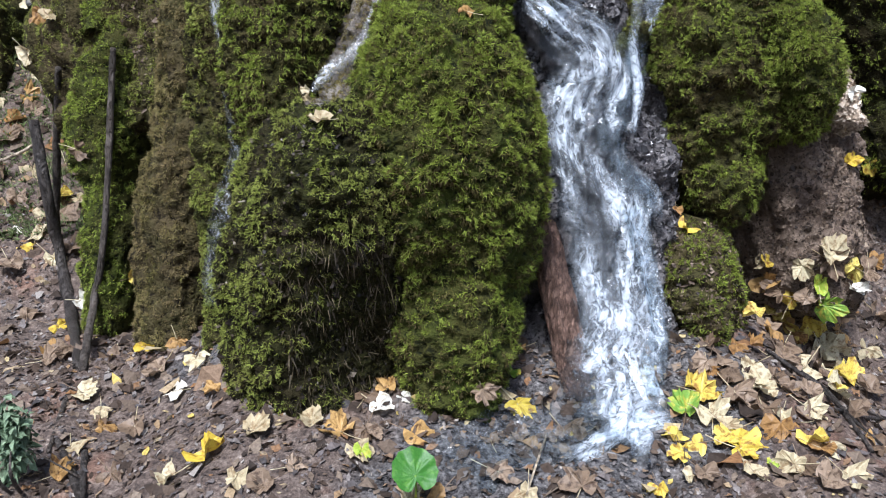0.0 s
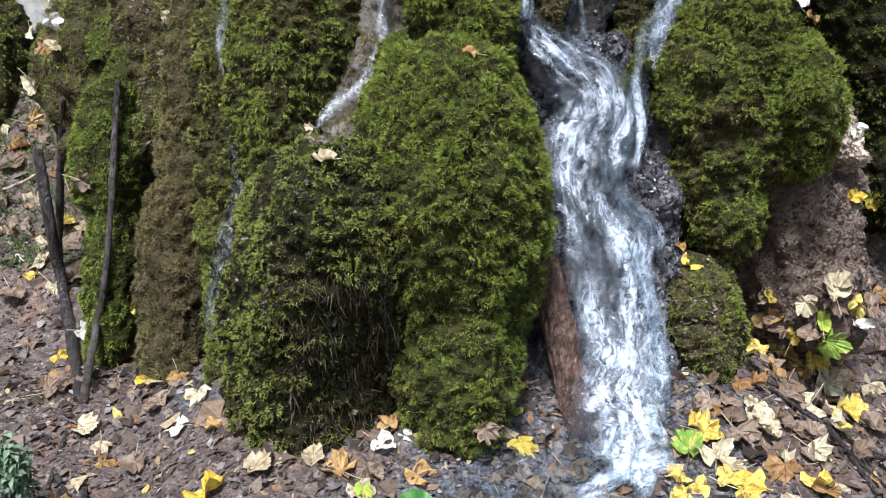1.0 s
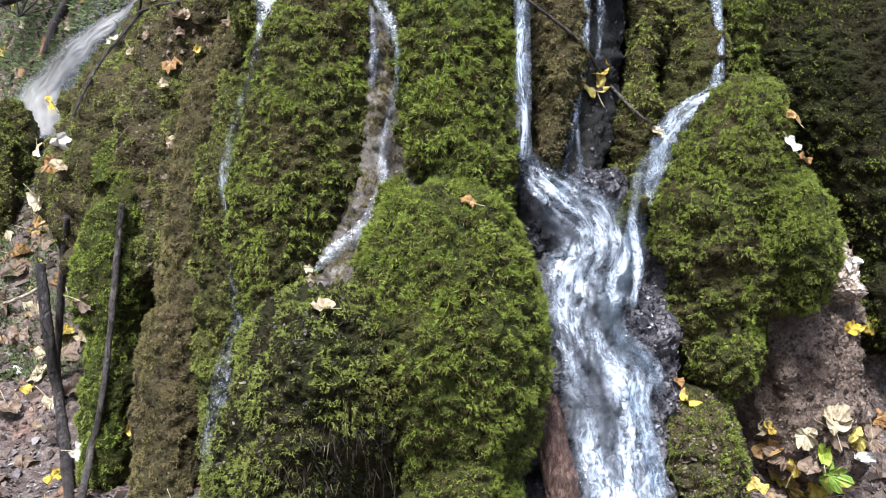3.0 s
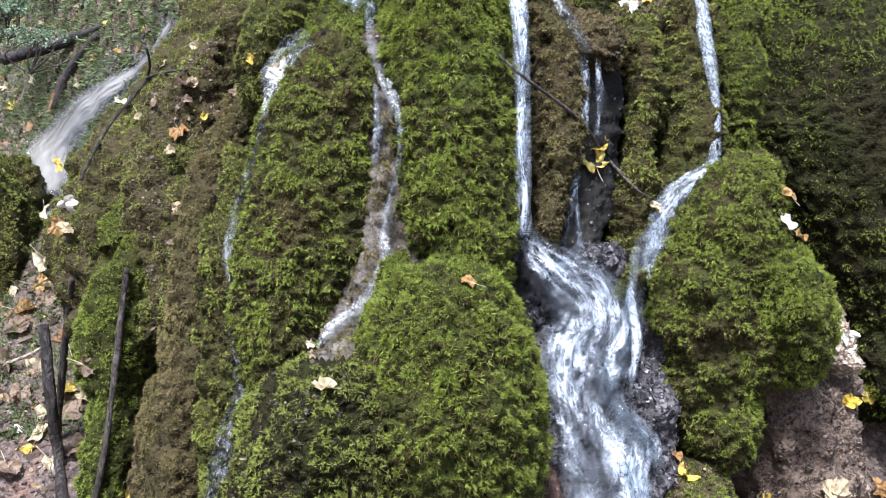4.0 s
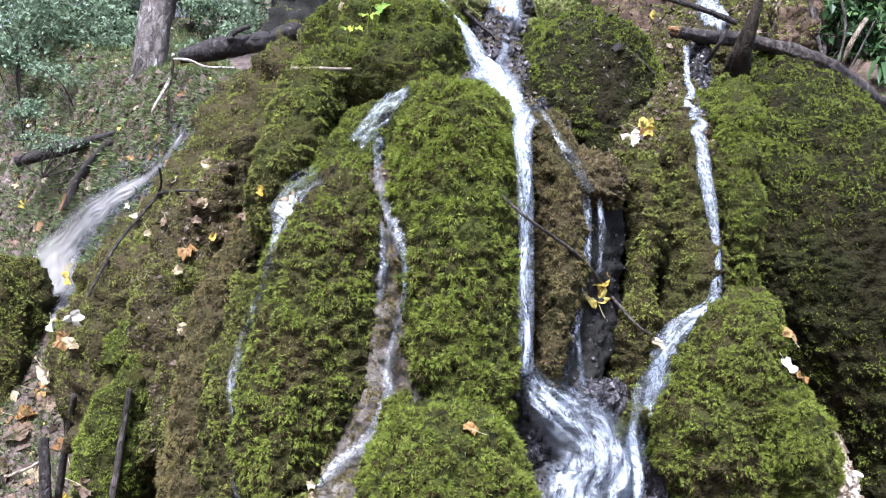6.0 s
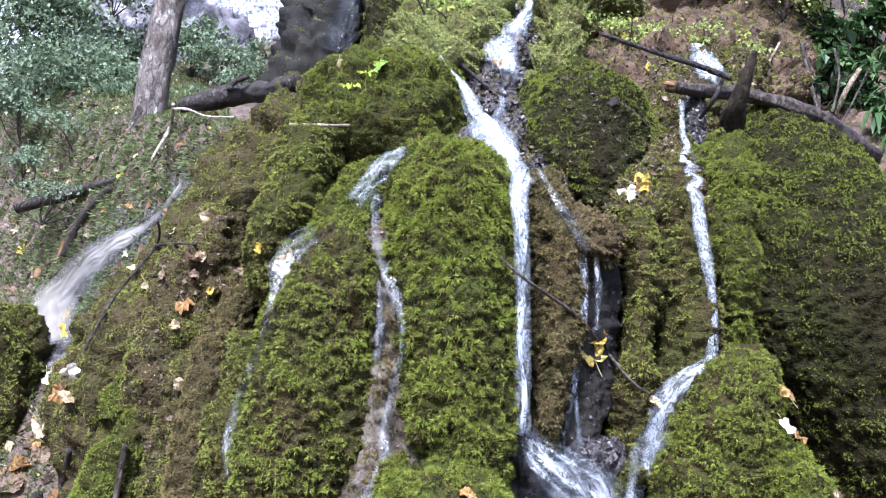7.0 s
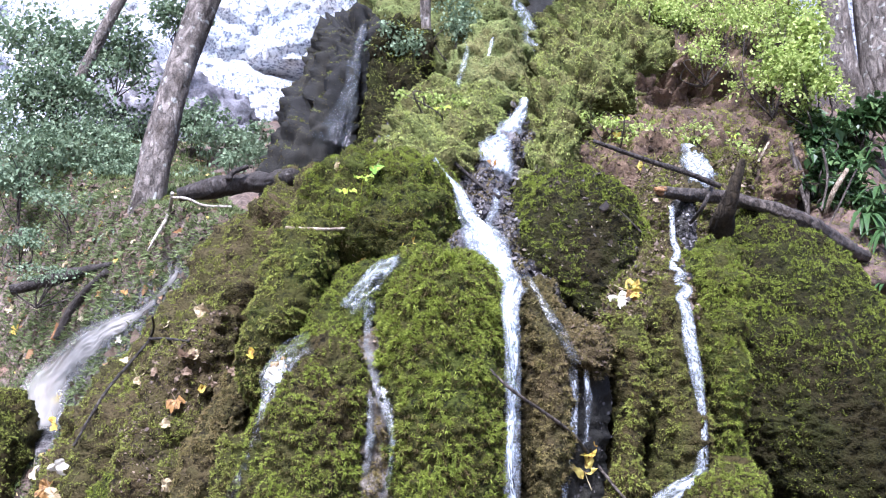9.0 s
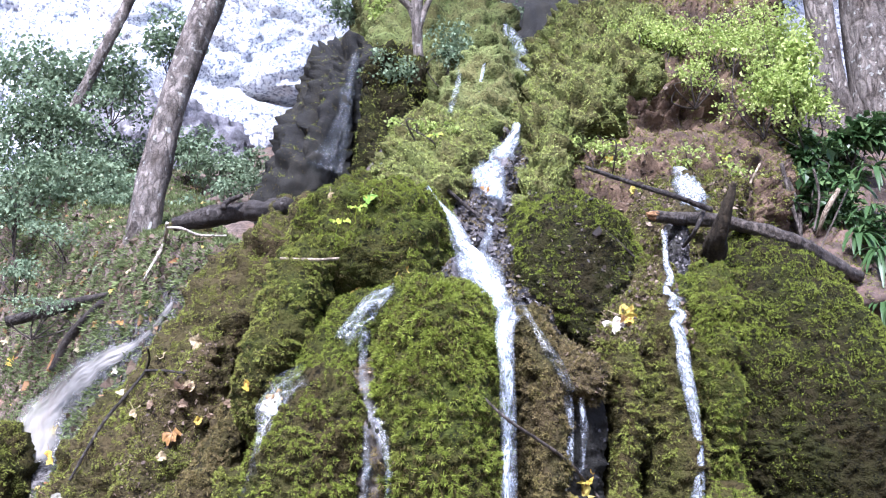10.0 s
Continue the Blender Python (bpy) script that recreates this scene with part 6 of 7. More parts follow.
branch('twig', [(-1.356, 3.056, 1.36, 0.006), (-1.275, 3.189, 1.596, 0.007), (-1.155, 3.374, 1.834, 0.006), (-1.091, 3.1, 1.914, 0.005)], BARK_DARK, 'thin dark twig on the bank', seed=60)
branch('twig', [(-1.155, 3.373, 1.834, 0.007), (-1.02, 3.142, 1.822, 0.006), (-0.907, 2.985, 1.803, 0.005)], BARK_DARK, 'thin twig on the leafy bank', seed=61)
branch('twig', [(1.105, 1.861, -0.059, 0.008), (1.202, 1.791, -0.135, 0.008), (1.125, 1.514, -0.129, 0.007), (1.093, 1.35, -0.151, 0.005)], BARK_DARK, 'dark twig among the fallen leaves', seed=62)
branch('twig', [(1.108, 1.561, -0.111, 0.006), (1.278, 1.696, -0.193, 0.007), (1.454, 1.84, -0.27, 0.007)], BARK_DARK, 'dark twig lying on the litter', seed=63)
branch('twig', [(0.259, 1.503, -0.106, 0.003), (0.209, 1.398, -0.142, 0.003), (0.161, 1.288, -0.173, 0.003)], BARK_PALE, 'thin straw on the wet stones', seed=64)
branch('root', [(2.449, 4.254, 3.144, 0.019), (2.506, 4.24, 2.963, 0.019), (2.494, 4.199, 2.775, 0.015)], BARK_GREY, 'bare hanging root on the leafy bank', seed=65)
branch('root', [(2.705, 4.1, 3.044, 0.015), (2.608, 4.1, 2.899, 0.015), (2.589, 4.175, 2.775, 0.011)], BARK_PALE, 'pale hanging root on the leafy bank', seed=66)
branch('root', [(2.375, 4.15, 3.207, 0.012), (2.389, 4.1, 2.98, 0.012), (2.41, 4.0, 2.648, 0.008)], BARK_GREY, 'thin bare root hanging down the leafy bank', seed=161)
branch('root', [(2.761, 4.1, 3.048, 0.006), (2.638, 4.05, 2.855, 0.006), (2.476, 3.95, 2.64, 0.004)], BARK_GREY, 'thin bare root hanging down the leafy bank', seed=162)
branch('root', [(2.213, 4.1, 3.186, 0.007), (2.086, 4.0, 3.012, 0.007), (1.982, 3.9, 2.863, 0.005)], BARK_PALE, 'thin bare root hanging down the leafy bank', seed=163)
branch('root', [(2.608, 4.2, 3.196, 0.008), (2.603, 4.15, 3.001, 0.008), (2.497, 4.05, 2.763, 0.006)], BARK_GREY, 'thin bare root hanging down the leafy bank', seed=164)
branch('twig', [(1.024, 1.831, -0.007, 0.007), (1.154, 1.771, -0.105, 0.0059499999999999996), (1.138, 1.551, -0.123, 0.0049), (1.148, 1.398, -0.155, 0.0038500000000000006)], BARK_DARK, 'dark wet twig lying among fallen leaves', seed=171)
branch('twig', [(1.149, 1.584, -0.119, 0.005), (1.3, 1.731, -0.187, 0.00425), (1.404, 1.785, -0.245, 0.0034999999999999996)], BARK_GREY, 'grey twig lying among fallen leaves', seed=172)
branch('fallen_branch', [(-2.467, 5.2, 2.233, 0.033), (-2.225, 5.2, 2.318, 0.045), (-2.007, 5.176, 2.38, 0.036), (-1.751, 4.876, 2.39, 0.019)], BARK_DARK, 'dark rotten branch on the hillside', seed=67)
branch('branch', [(-2.142, 5.175, 1.928, 0.028), (-2.021, 5.113, 2.148, 0.036), (-1.788, 4.901, 2.349, 0.027)], BARK_DARK, 'dark branch on the hillside', seed=68)
tree([(-1.64, 5.0, 2.5, 0.11), (-1.595, 5.1, 3.124, 0.1), (-1.52, 5.2, 3.765, 0.1), (-1.4, 5.3, 4.368, 0.1), (-1.27, 5.4, 4.963, 0.1), (-1.0, 5.8, 7.063, 0.1), (-0.3, 6.5, 11.553, 0.09)], 'slender leaning tree with scaly grey bark', seed=80)
tree([(-2.7, 6.8, 4.239, 0.05), (-2.53, 6.8, 4.723, 0.048), (-2.33, 6.9, 5.38, 0.046), (-1.925, 7.0, 6.622, 0.06), (-1.222, 7.0, 8.567, 0.054)], 'thin leaning sapling trunk before the cliff', seed=81)
tree([(3.66, 5.6, 3.555, 0.148), (3.61, 5.6, 4.119, 0.121), (3.558, 5.6, 4.701, 0.113), (3.513, 5.6, 5.403, 0.112), (3.442, 5.7, 7.305, 0.12), (3.356, 5.9, 10.618, 0.127)], 'straight grey trunk on the bank', seed=82)
tree([(3.95, 5.5, 3.448, 0.29), (3.95, 5.5, 4.101, 0.24), (3.93, 5.5, 4.777, 0.225), (3.91, 5.5, 5.376, 0.22), (3.909, 5.6, 7.268, 0.2), (3.938, 5.8, 10.574, 0.212)], 'broad brown trunk with pale lichen spots', seed=83)
tree([(3.344, 6.6, 4.854, 0.141), (3.173, 6.6, 5.237, 0.137), (3.064, 6.6, 5.573, 0.132), (2.897, 6.7, 6.806, 0.135), (2.666, 6.9, 8.881, 0.133)], 'grey trunk above the shrubs', seed=84)
thin_tree = tree([(0.185, 5.0, 3.674, 0.051), (0.195, 5.0, 4.028, 0.04), (0.174, 5.0, 4.324, 0.037), (0.169, 5.0, 4.583, 0.042), (0.188, 5.0, 5.115, 0.035), (0.238, 5.1, 6.511, 0.029)], 'thin forked trunk on the mossy ledge', seed=85)
branch('limb', [(0.181, 5.0, 4.34, 0.03), (0.13, 4.98, 4.494, 0.026), (0.016, 4.95, 4.6, 0.022), (-0.2, 4.9, 4.8, 0.016), (-0.5, 4.9, 5.2, 0.01)], BARK_TREE, '', 86, 10, 0.1, thin_tree)
branch('limb', [(0.18, 5.0, 4.36, 0.028), (0.215, 5.0, 4.47, 0.024), (0.27, 5.0, 4.62, 0.02), (0.4, 5.0, 4.95, 0.012)], BARK_TREE, '', 87, 10, 0.1, thin_tree)

# ---- fallen leaves, one by one ----
leaf('pale', -0.304, 1.562, 0.735, 0.075, -0.09, -0.5, 0.8, 260)
leaf('pale', -0.351, 1.835, 0.823, 0.036, -0.48, -0.87, -0.02, 40)
leaf('pale', -0.252, 1.744, -0.024, 0.086, -0.37, -0.81, 0.45, 10)
leaf('pale', -0.371, 1.593, -0.071, 0.092, -0.06, -0.26, 0.96, 180)
leaf('white', -0.184, 1.652, -0.059, 0.087, -0.23, -0.45, 0.86, 70)
leaf('white', -0.12, 1.662, -0.043, 0.052, -0.04, -0.52, 0.86, 140)
leaf('yellow', -0.644, 1.545, -0.127, 0.127, -0.31, -0.22, 0.93, 160)
leaf('pale', -0.525, 1.588, -0.088, 0.102, -0.14, -0.24, 0.96, 120)
leaf('orange', -0.29, 1.536, -0.087, 0.108, 0.1, -0.23, 0.97, 230)
leaf('pale', -0.757, 2.111, -0.029, 0.126, -0.53, -0.16, 0.83, 30)
leaf('white', -0.778, 1.934, -0.073, 0.087, -0.51, -0.14, 0.85, 300)
leaf('yellow', -0.97, 2.362, -0.041, 0.096, -0.52, -0.84, -0.16, 80)
leaf('orange', -0.854, 2.301, -0.01, 0.077, 0.22, -0.97, 0.13, 10)
leaf('brown', -0.882, 2.137, -0.068, 0.117, -0.34, -0.2, 0.92, 10)
leaf('orange', -0.094, 1.53, -0.105, 0.102, 0.01, -0.4, 0.92, 50)
leaf('white', -1.308, 2.811, 0.042, 0.115, -0.81, -0.57, -0.11, 90)
leaf('pale', -1.674, 3.576, 0.286, 0.163, -0.04, -0.6, 0.8, 40)
leaf('yellow', -1.665, 3.337, 0.178, 0.072, -0.22, -0.5, 0.84, 0)
leaf('white', -1.756, 3.465, 0.244, 0.074, 0.01, -0.59, 0.81, 0)
leaf('yellow', -1.63, 3.674, 0.367, 0.13, 0.09, -0.67, 0.74, 100)
leaf('yellow', -1.11, 2.755, 0.135, 0.079, 0.86, -0.5, 0.12, 100)
leaf('yellow', -0.751, 2.406, 0.055, 0.058, -0.39, -0.79, 0.47, 100)
leaf('yellow', -1.432, 2.876, -0.078, 0.109, 0.05, -0.35, 0.94, 60)
leaf('pale', -1.063, 1.772, -0.179, 0.086, -0.06, -0.2, 0.98, 60)
leaf('pale', -1.426, 3.109, 1.155, 0.097, -0.27, -0.92, 0.3, 60)
leaf('pale', -1.947, 4.376, 0.964, 0.151, -0.01, -0.58, 0.81, 120)
leaf('orange', -1.938, 4.022, 0.673, 0.109, 0.1, -0.62, 0.78, 0)
leaf('brown', -1.493, 3.345, 0.169, 0.164, 0.19, -0.38, 0.9, 70)
leaf('brown', -1.268, 2.798, 0.633, 0.117, -0.7, -0.71, -0.07, 70)
leaf('yellow', 0.815, 1.994, 0.35, 0.086, 0.43, -0.2, 0.88, 70)
leaf('orange', 0.799, 2.031, 0.41, 0.045, 0.2, -0.84, 0.51, 0)
leaf('orange', 0.924, 1.833, 0.005, 0.074, 0.05, -0.26, 0.96, 60)
leaf('yellow', 0.715, 1.655, -0.052, 0.096, -0.02, -0.41, 0.91, 150)
leaf('green', 0.667, 1.558, -0.091, 0.11, -0.28, -0.21, 0.94, 200)
leaf('pale', 0.722, 1.505, -0.1, 0.115, -0.17, -0.17, 0.97, 190)
leaf('yellow', 0.595, 1.407, -0.141, 0.069, -0.07, -0.45, 0.89, 0)
leaf('yellow', 0.742, 1.373, -0.137, 0.121, -0.25, -0.29, 0.92, 90)
leaf('pale', 0.887, 1.593, -0.05, 0.121, 0.09, -0.22, 0.97, 30)
leaf('orange', 0.878, 1.416, -0.108, 0.082, -0.02, -0.22, 0.97, 80)
leaf('orange', 0.938, 1.337, -0.132, 0.078, 0.16, -0.44, 0.88, 60)
leaf('pale', 1.549, 2.4, -0.211, 0.176, 0.32, -0.8, 0.5, 45)
leaf('yellow', 1.558, 2.252, -0.277, 0.129, 0.04, -0.36, 0.93, 130)
leaf('brown', 1.24, 1.933, -0.117, 0.121, 0.5, -0.23, 0.83, 40)
leaf('yellow', 1.329, 2.379, -0.05, 0.145, 0.46, -0.75, 0.47, 20)
leaf('yellow', 1.467, 2.426, -0.102, 0.169, 0.42, -0.79, 0.44, 70)
leaf('orange', 1.239, 2.272, 0.106, 0.13, -0.83, -0.5, -0.27, 110)
leaf('pale', 1.209, 2.258, 0.173, 0.077, -1.0, 0.0, 0.08, 110)
leaf('brown', 1.379, 2.128, 0.209, 0.119, -0.2, -0.87, -0.45, 50)
leaf('yellow', 1.489, 2.155, 0.163, 0.082, -0.1, -0.97, -0.24, 20)
leaf('orange', 1.87, 2.677, 0.077, 0.093, 0.15, -0.83, 0.54, 60)
leaf('white', 1.487, 2.152, 0.087, 0.074, 0.29, -0.43, 0.86, 20)
leaf('green', 1.388, 2.149, 0.044, 0.12, -0.88, -0.41, -0.26, 80)
leaf('green', 1.365, 2.158, 0.108, 0.086, -0.38, -0.92, 0.09, 180)
leaf('yellow', 1.477, 2.187, 0.535, 0.073, -0.21, -0.95, 0.22, 120)
leaf('yellow', 1.825, 2.642, 0.492, 0.106, -0.6, -0.75, -0.26, 20)
leaf('white', 1.443, 2.147, 0.781, 0.076, 0.27, -0.8, -0.54, 0)
leaf('orange', 1.809, 2.659, 0.751, 0.075, -0.67, -0.74, -0.05, 0)
leaf('yellow', 0.493, 1.287, -0.186, 0.06, 0.1, -0.22, 0.97, 0)
leaf('pale', 0.58, 1.312, -0.176, 0.055, -0.21, -0.18, 0.96, 0)
leaf('brown', 0.986, 1.588, -0.071, 0.105, 0.19, -0.21, 0.96, 20)
leaf('brown', 0.815, 1.581, -0.058, 0.102, -0.16, -0.45, 0.88, 20)
leaf('pale', 0.97, 1.338, -0.138, 0.082, 0.2, -0.44, 0.88, 100)
leaf('brown', 0.98, 1.446, -0.102, 0.101, 0.17, -0.35, 0.92, 100)
leaf('brown', 1.099, 1.869, -0.061, 0.116, 0.44, -0.32, 0.84, 0)
leaf('yellow', 0.201, 1.628, -0.07, 0.097, 0.16, -0.54, 0.83, 30)
leaf('green', 0.198, 1.748, -0.012, 0.074, 0.1, -0.57, 0.81, 30)
leaf('green', -0.239, 1.478, -0.114, 0.061, 0.14, -0.4, 0.9, 10)
leaf('pale', 0.168, 1.303, -0.181, 0.087, -0.11, -0.24, 0.96, 10)
leaf('green', 0.797, 1.31, -0.153, 0.041, -0.1, -0.13, 0.99, 0)
leaf('white', -0.456, 2.186, 1.637, 0.106, -0.69, -0.69, 0.23, 180)
leaf('orange', -0.458, 2.215, 1.688, 0.077, -0.64, -0.76, 0.1, 30)
leaf('yellow', -0.563, 2.34, 1.722, 0.052, -0.72, -0.67, 0.16, 30)
leaf('yellow', 0.585, 2.207, 1.418, 0.086, -0.12, -0.92, 0.39, 90)
leaf('yellow', 0.58, 2.187, 1.355, 0.097, -0.06, -0.96, 0.26, 190)
leaf('white', 0.827, 2.598, 2.008, 0.096, -0.47, -0.59, 0.65, 30)
leaf('yellow', 0.876, 2.611, 2.038, 0.092, -0.29, -0.95, 0.05, 90)
leaf('pale', 0.761, 2.158, 1.221, 0.066, 0.58, -0.79, 0.22, 30)
leaf('orange', 1.157, 1.994, 1.251, 0.078, 0.55, -0.73, 0.41, 160)
leaf('white', 1.107, 1.901, 1.161, 0.064, 0.18, -0.97, 0.13, 30)
leaf('orange', 0.719, 2.844, 1.9, 0.067, -0.04, -0.15, -0.99, 0)
leaf('orange', 0.08, 1.617, 1.001, 0.061, 0.08, -0.52, 0.85, 220)
leaf('pale', -0.926, 3.346, 1.971, 0.091, -0.19, -0.95, -0.23, 40)
leaf('pale', -1.152, 3.238, 1.637, 0.078, 0.33, -0.94, 0.12, 40)
leaf('orange', -0.927, 2.92, 1.548, 0.081, -0.21, -0.59, 0.78, 40)
leaf('yellow', -0.841, 2.943, 1.597, 0.057, 0.62, -0.71, 0.33, 140)
leaf('pale', -0.891, 2.978, 1.74, 0.068, 0.09, -0.99, 0.11, 80)
leaf('pale', -1.104, 3.427, 1.89, 0.055, -0.11, -0.29, 0.95, 30)
leaf('white', -1.452, 3.181, 1.274, 0.089, -0.36, -0.81, -0.46, 40)
leaf('pale', -1.571, 3.293, 1.234, 0.07, -0.84, -0.54, 0.05, 40)
leaf('yellow', -1.526, 3.36, 1.441, 0.082, -0.53, -0.85, 0.03, 40)
leaf('white', -2.206, 5.173, 1.706, 0.08, -0.57, -0.73, 0.37, 0)
leaf('pale', -1.584, 3.305, 1.027, 0.12, -0.64, -0.6, -0.48, 40)
leaf('orange', -1.495, 3.242, 1.176, 0.107, -0.23, -0.96, 0.19, 0)
leaf('pale', -0.914, 2.791, 1.243, 0.073, 0.12, -0.9, -0.41, 30)
leaf('pale', -0.349, 1.802, 0.802, 0.036, -0.37, -0.78, -0.5, 40)
leaf('orange', -1.969, 4.091, 0.726, 0.131, 0.09, -0.57, 0.82, 90)
leaf('white', -2.152, 4.354, 0.967, 0.139, 0.17, -0.73, 0.66, 20)
leaf('orange', 1.176, 1.958, 1.113, 0.054, 0.15, -0.85, 0.5, 20)
leaf('orange', 1.792, 2.642, 0.834, 0.075, -0.27, -0.96, -0.07, 20)
leaf('yellow', -0.031, 2.63, 2.186, 0.068, 0.05, -1.0, -0.0, 40)
leaf('yellow', -0.202, 2.677, 2.126, 0.064, -0.13, -0.72, -0.68, 40)
leaf('green', -0.161, 2.682, 2.51, 0.065, 0.0, -0.91, 0.41, 0)
leaf('yellow', 0.025, 3.461, 2.822, 0.057, -0.21, -0.97, 0.11, 0)
leaf('pale', -0.314, 2.775, 2.546, 0.043, -0.88, -0.47, -0.0, 0)
leaf('pale', -0.923, 3.347, 1.965, 0.081, -0.17, -0.95, -0.26, 40)
leaf('white', -1.571, 4.528, 1.902, 0.063, -0.79, -0.58, 0.18, 30)
leaf('white', 0.093, 3.887, 3.255, 0.096, -0.26, -0.63, 0.73, 0)
leaf('white', 0.707, 3.59, 2.812, 0.072, -0.23, -0.71, -0.66, 0)
leaf('orange', 0.42, 3.374, 2.75, 0.062, -0.0, -0.83, 0.56, 0)
leaf('orange', 0.885, 2.611, 2.032, 0.079, 0.25, -0.95, 0.17, 20)
leaf('yellow', 1.3, 3.728, 2.875, 0.063, -0.79, -0.55, 0.28, 0)
leaf('white', 1.438, 2.88, 2.225, 0.037, -0.69, -0.29, 0.66, 0)
leaf('yellow', -2.003, 4.901, 1.55, 0.099, -0.56, -0.75, 0.36, 0)
leaf('white', -1.87, 5.31, 2.908, 0.066, -0.14, -0.76, 0.63, 0)
leaf('yellow', -1.723, 4.868, 2.412, 0.053, -0.69, -0.69, 0.2, 0)
leaf('white', -2.715, 6.111, 2.662, 0.095, -0.64, -0.73, 0.24, 30)
leaf('white', -2.979, 6.458, 2.802, 0.1, -0.7, -0.67, 0.25, 30)
leaf('pale', -2.205, 5.449, 2.451, 0.076, -0.71, -0.66, 0.24, 30)
leaf('orange', -1.81, 4.902, 2.204, 0.069, -0.79, -0.59, 0.18, 30)
leaf('pale', -2.408, 5.58, 2.184, 0.095, -0.71, -0.66, 0.23, 30)
leaf('yellow', -2.583, 5.696, 2.01, 0.097, -0.64, -0.71, 0.28, 30)
leaf('yellow', 1.235, 3.982, 3.135, 0.06, -0.2, -0.96, -0.19, 0)
leaf('pale', 0.998, 3.968, 3.167, 0.06, 0.4, -0.21, -0.89, 0)
leaf('pale', 2.055, 4.069, 3.133, 0.079, 0.43, -0.86, -0.28, 0)
leaf('brown', -0.912, 2.977, 1.739, 0.089, 0.16, -0.63, 0.76, 0)
leaf('brown', -0.669, 2.735, 1.683, 0.069, -0.63, -0.67, 0.39, 0)
leaf('pale', -1.795, 3.831, 0.496, 0.153, -0.11, -0.66, 0.75, 20)
leaf('brown', -1.598, 3.563, 0.285, 0.161, 0.03, -0.35, 0.93, 80)
leaf('pale', -1.655, 3.407, 0.217, 0.123, -0.07, -0.47, 0.88, 160)
leaf('brown', -1.632, 3.822, 0.491, 0.152, -0.0, -0.67, 0.74, 10)
leaf('pale', -1.521, 3.667, 0.337, 0.117, 0.2, -0.73, 0.65, 60)
leaf('brown', -1.835, 3.682, 0.374, 0.132, 0.1, -0.58, 0.81, 0)
leaf('pale', -1.558, 3.269, 0.134, 0.135, 0.14, -0.61, 0.78, 30)
leaf('brown', -1.874, 4.146, 0.769, 0.144, 0.0, -0.59, 0.8, 120)
leaf('brown', -1.73, 3.246, 0.121, 0.137, -0.19, -0.42, 0.89, 40)
leaf('brown', -1.587, 2.984, -0.05, 0.118, 0.1, -0.36, 0.93, 200)
leaf('brown', -1.09, 2.353, -0.082, 0.105, 0.03, -0.11, 0.99, 10)
leaf('pale', -1.122, 2.118, -0.124, 0.107, 0.01, -0.44, 0.9, 70)
leaf('yellow', 0.729, 1.614, -0.064, 0.102, -0.12, -0.26, 0.96, 60)
leaf('yellow', 0.647, 1.422, -0.135, 0.08, -0.02, -0.26, 0.97, 250)
leaf('yellow', 0.74, 1.44, -0.117, 0.097, -0.18, -0.27, 0.95, 300)
leaf('pale', 0.733, 1.284, -0.16, 0.086, -0.05, -0.36, 0.93, 20)
leaf('orange', 0.791, 1.706, -0.021, 0.077, -0.27, -0.24, 0.93, 20)
leaf('orange', 1.368, 2.363, -0.113, 0.128, 0.45, -0.76, 0.47, 20)
leaf('yellow', 1.022, 1.894, 0.084, 0.084, -0.14, -0.22, 0.96, 250)
leaf('yellow', 1.304, 2.228, 0.051, 0.108, -0.39, -0.84, -0.37, 150)
leaf('pale', 1.308, 2.165, 0.185, 0.102, -0.57, -0.8, -0.17, 10)
leaf('pale', 1.25, 1.809, -0.162, 0.106, 0.58, -0.25, 0.78, 200)
leaf('pale', 1.713, 2.427, -0.216, 0.122, 0.14, -0.77, 0.62, 60)
leaf('brown', 1.818, 2.532, -0.112, 0.126, 0.26, -0.69, 0.67, 20)
leaf('brown', 0.864, 1.28, -0.152, 0.088, -0.1, -0.34, 0.93, 30)
leaf('pale', 0.957, 1.233, -0.168, 0.095, 0.23, -0.39, 0.89, 20)
leaf('orange', 1.142, 1.442, -0.16, 0.087, 0.38, -0.24, 0.9, 20)
leaf('pale', 0.939, 1.744, -0.032, 0.102, 0.2, -0.45, 0.87, 290)
leaf('brown', 0.847, 1.736, -0.024, 0.089, 0.29, -0.37, 0.88, 10)
leaf('orange', 1.61, 2.453, -0.15, 0.111, 0.23, -0.81, 0.54, 80)
leaf('brown', 0.961, 1.642, -0.053, 0.106, 0.41, -0.14, 0.9, 140)
leaf('brown', -0.49, 1.734, -0.031, 0.076, 0.04, -0.82, 0.57, 20)
leaf('brown', -0.411, 1.422, -0.125, 0.084, -0.01, -0.23, 0.97, 100)
leaf('pale', -0.551, 1.407, -0.138, 0.081, -0.02, -0.32, 0.95, 10)
leaf('brown', -0.902, 1.849, -0.15, 0.097, -0.17, -0.29, 0.94, 20)
leaf('brown', -0.911, 1.615, -0.189, 0.09, -0.18, -0.45, 0.88, 60)
leaf('pale', -0.737, 1.498, -0.166, 0.079, -0.28, -0.17, 0.94, 10)
leaf('brown', -0.479, 1.373, -0.144, 0.088, 0.11, -0.46, 0.88, 300)
leaf('brown', 0.091, 1.584, 0.0, 0.079, 0.33, -0.94, 0.06, 0)
leaf('orange', -0.361, 1.73, -0.021, 0.059, 0.05, -0.76, 0.65, 30)
leaf('orange', -0.152, 1.707, -0.026, 0.072, -0.24, -0.31, 0.92, 200)
leaf('brown', -0.207, 1.552, -0.098, 0.069, 0.25, -0.36, 0.9, 30)
leaf('pale', -1.04, 2.004, -0.145, 0.076, -0.15, -0.32, 0.94, 20)
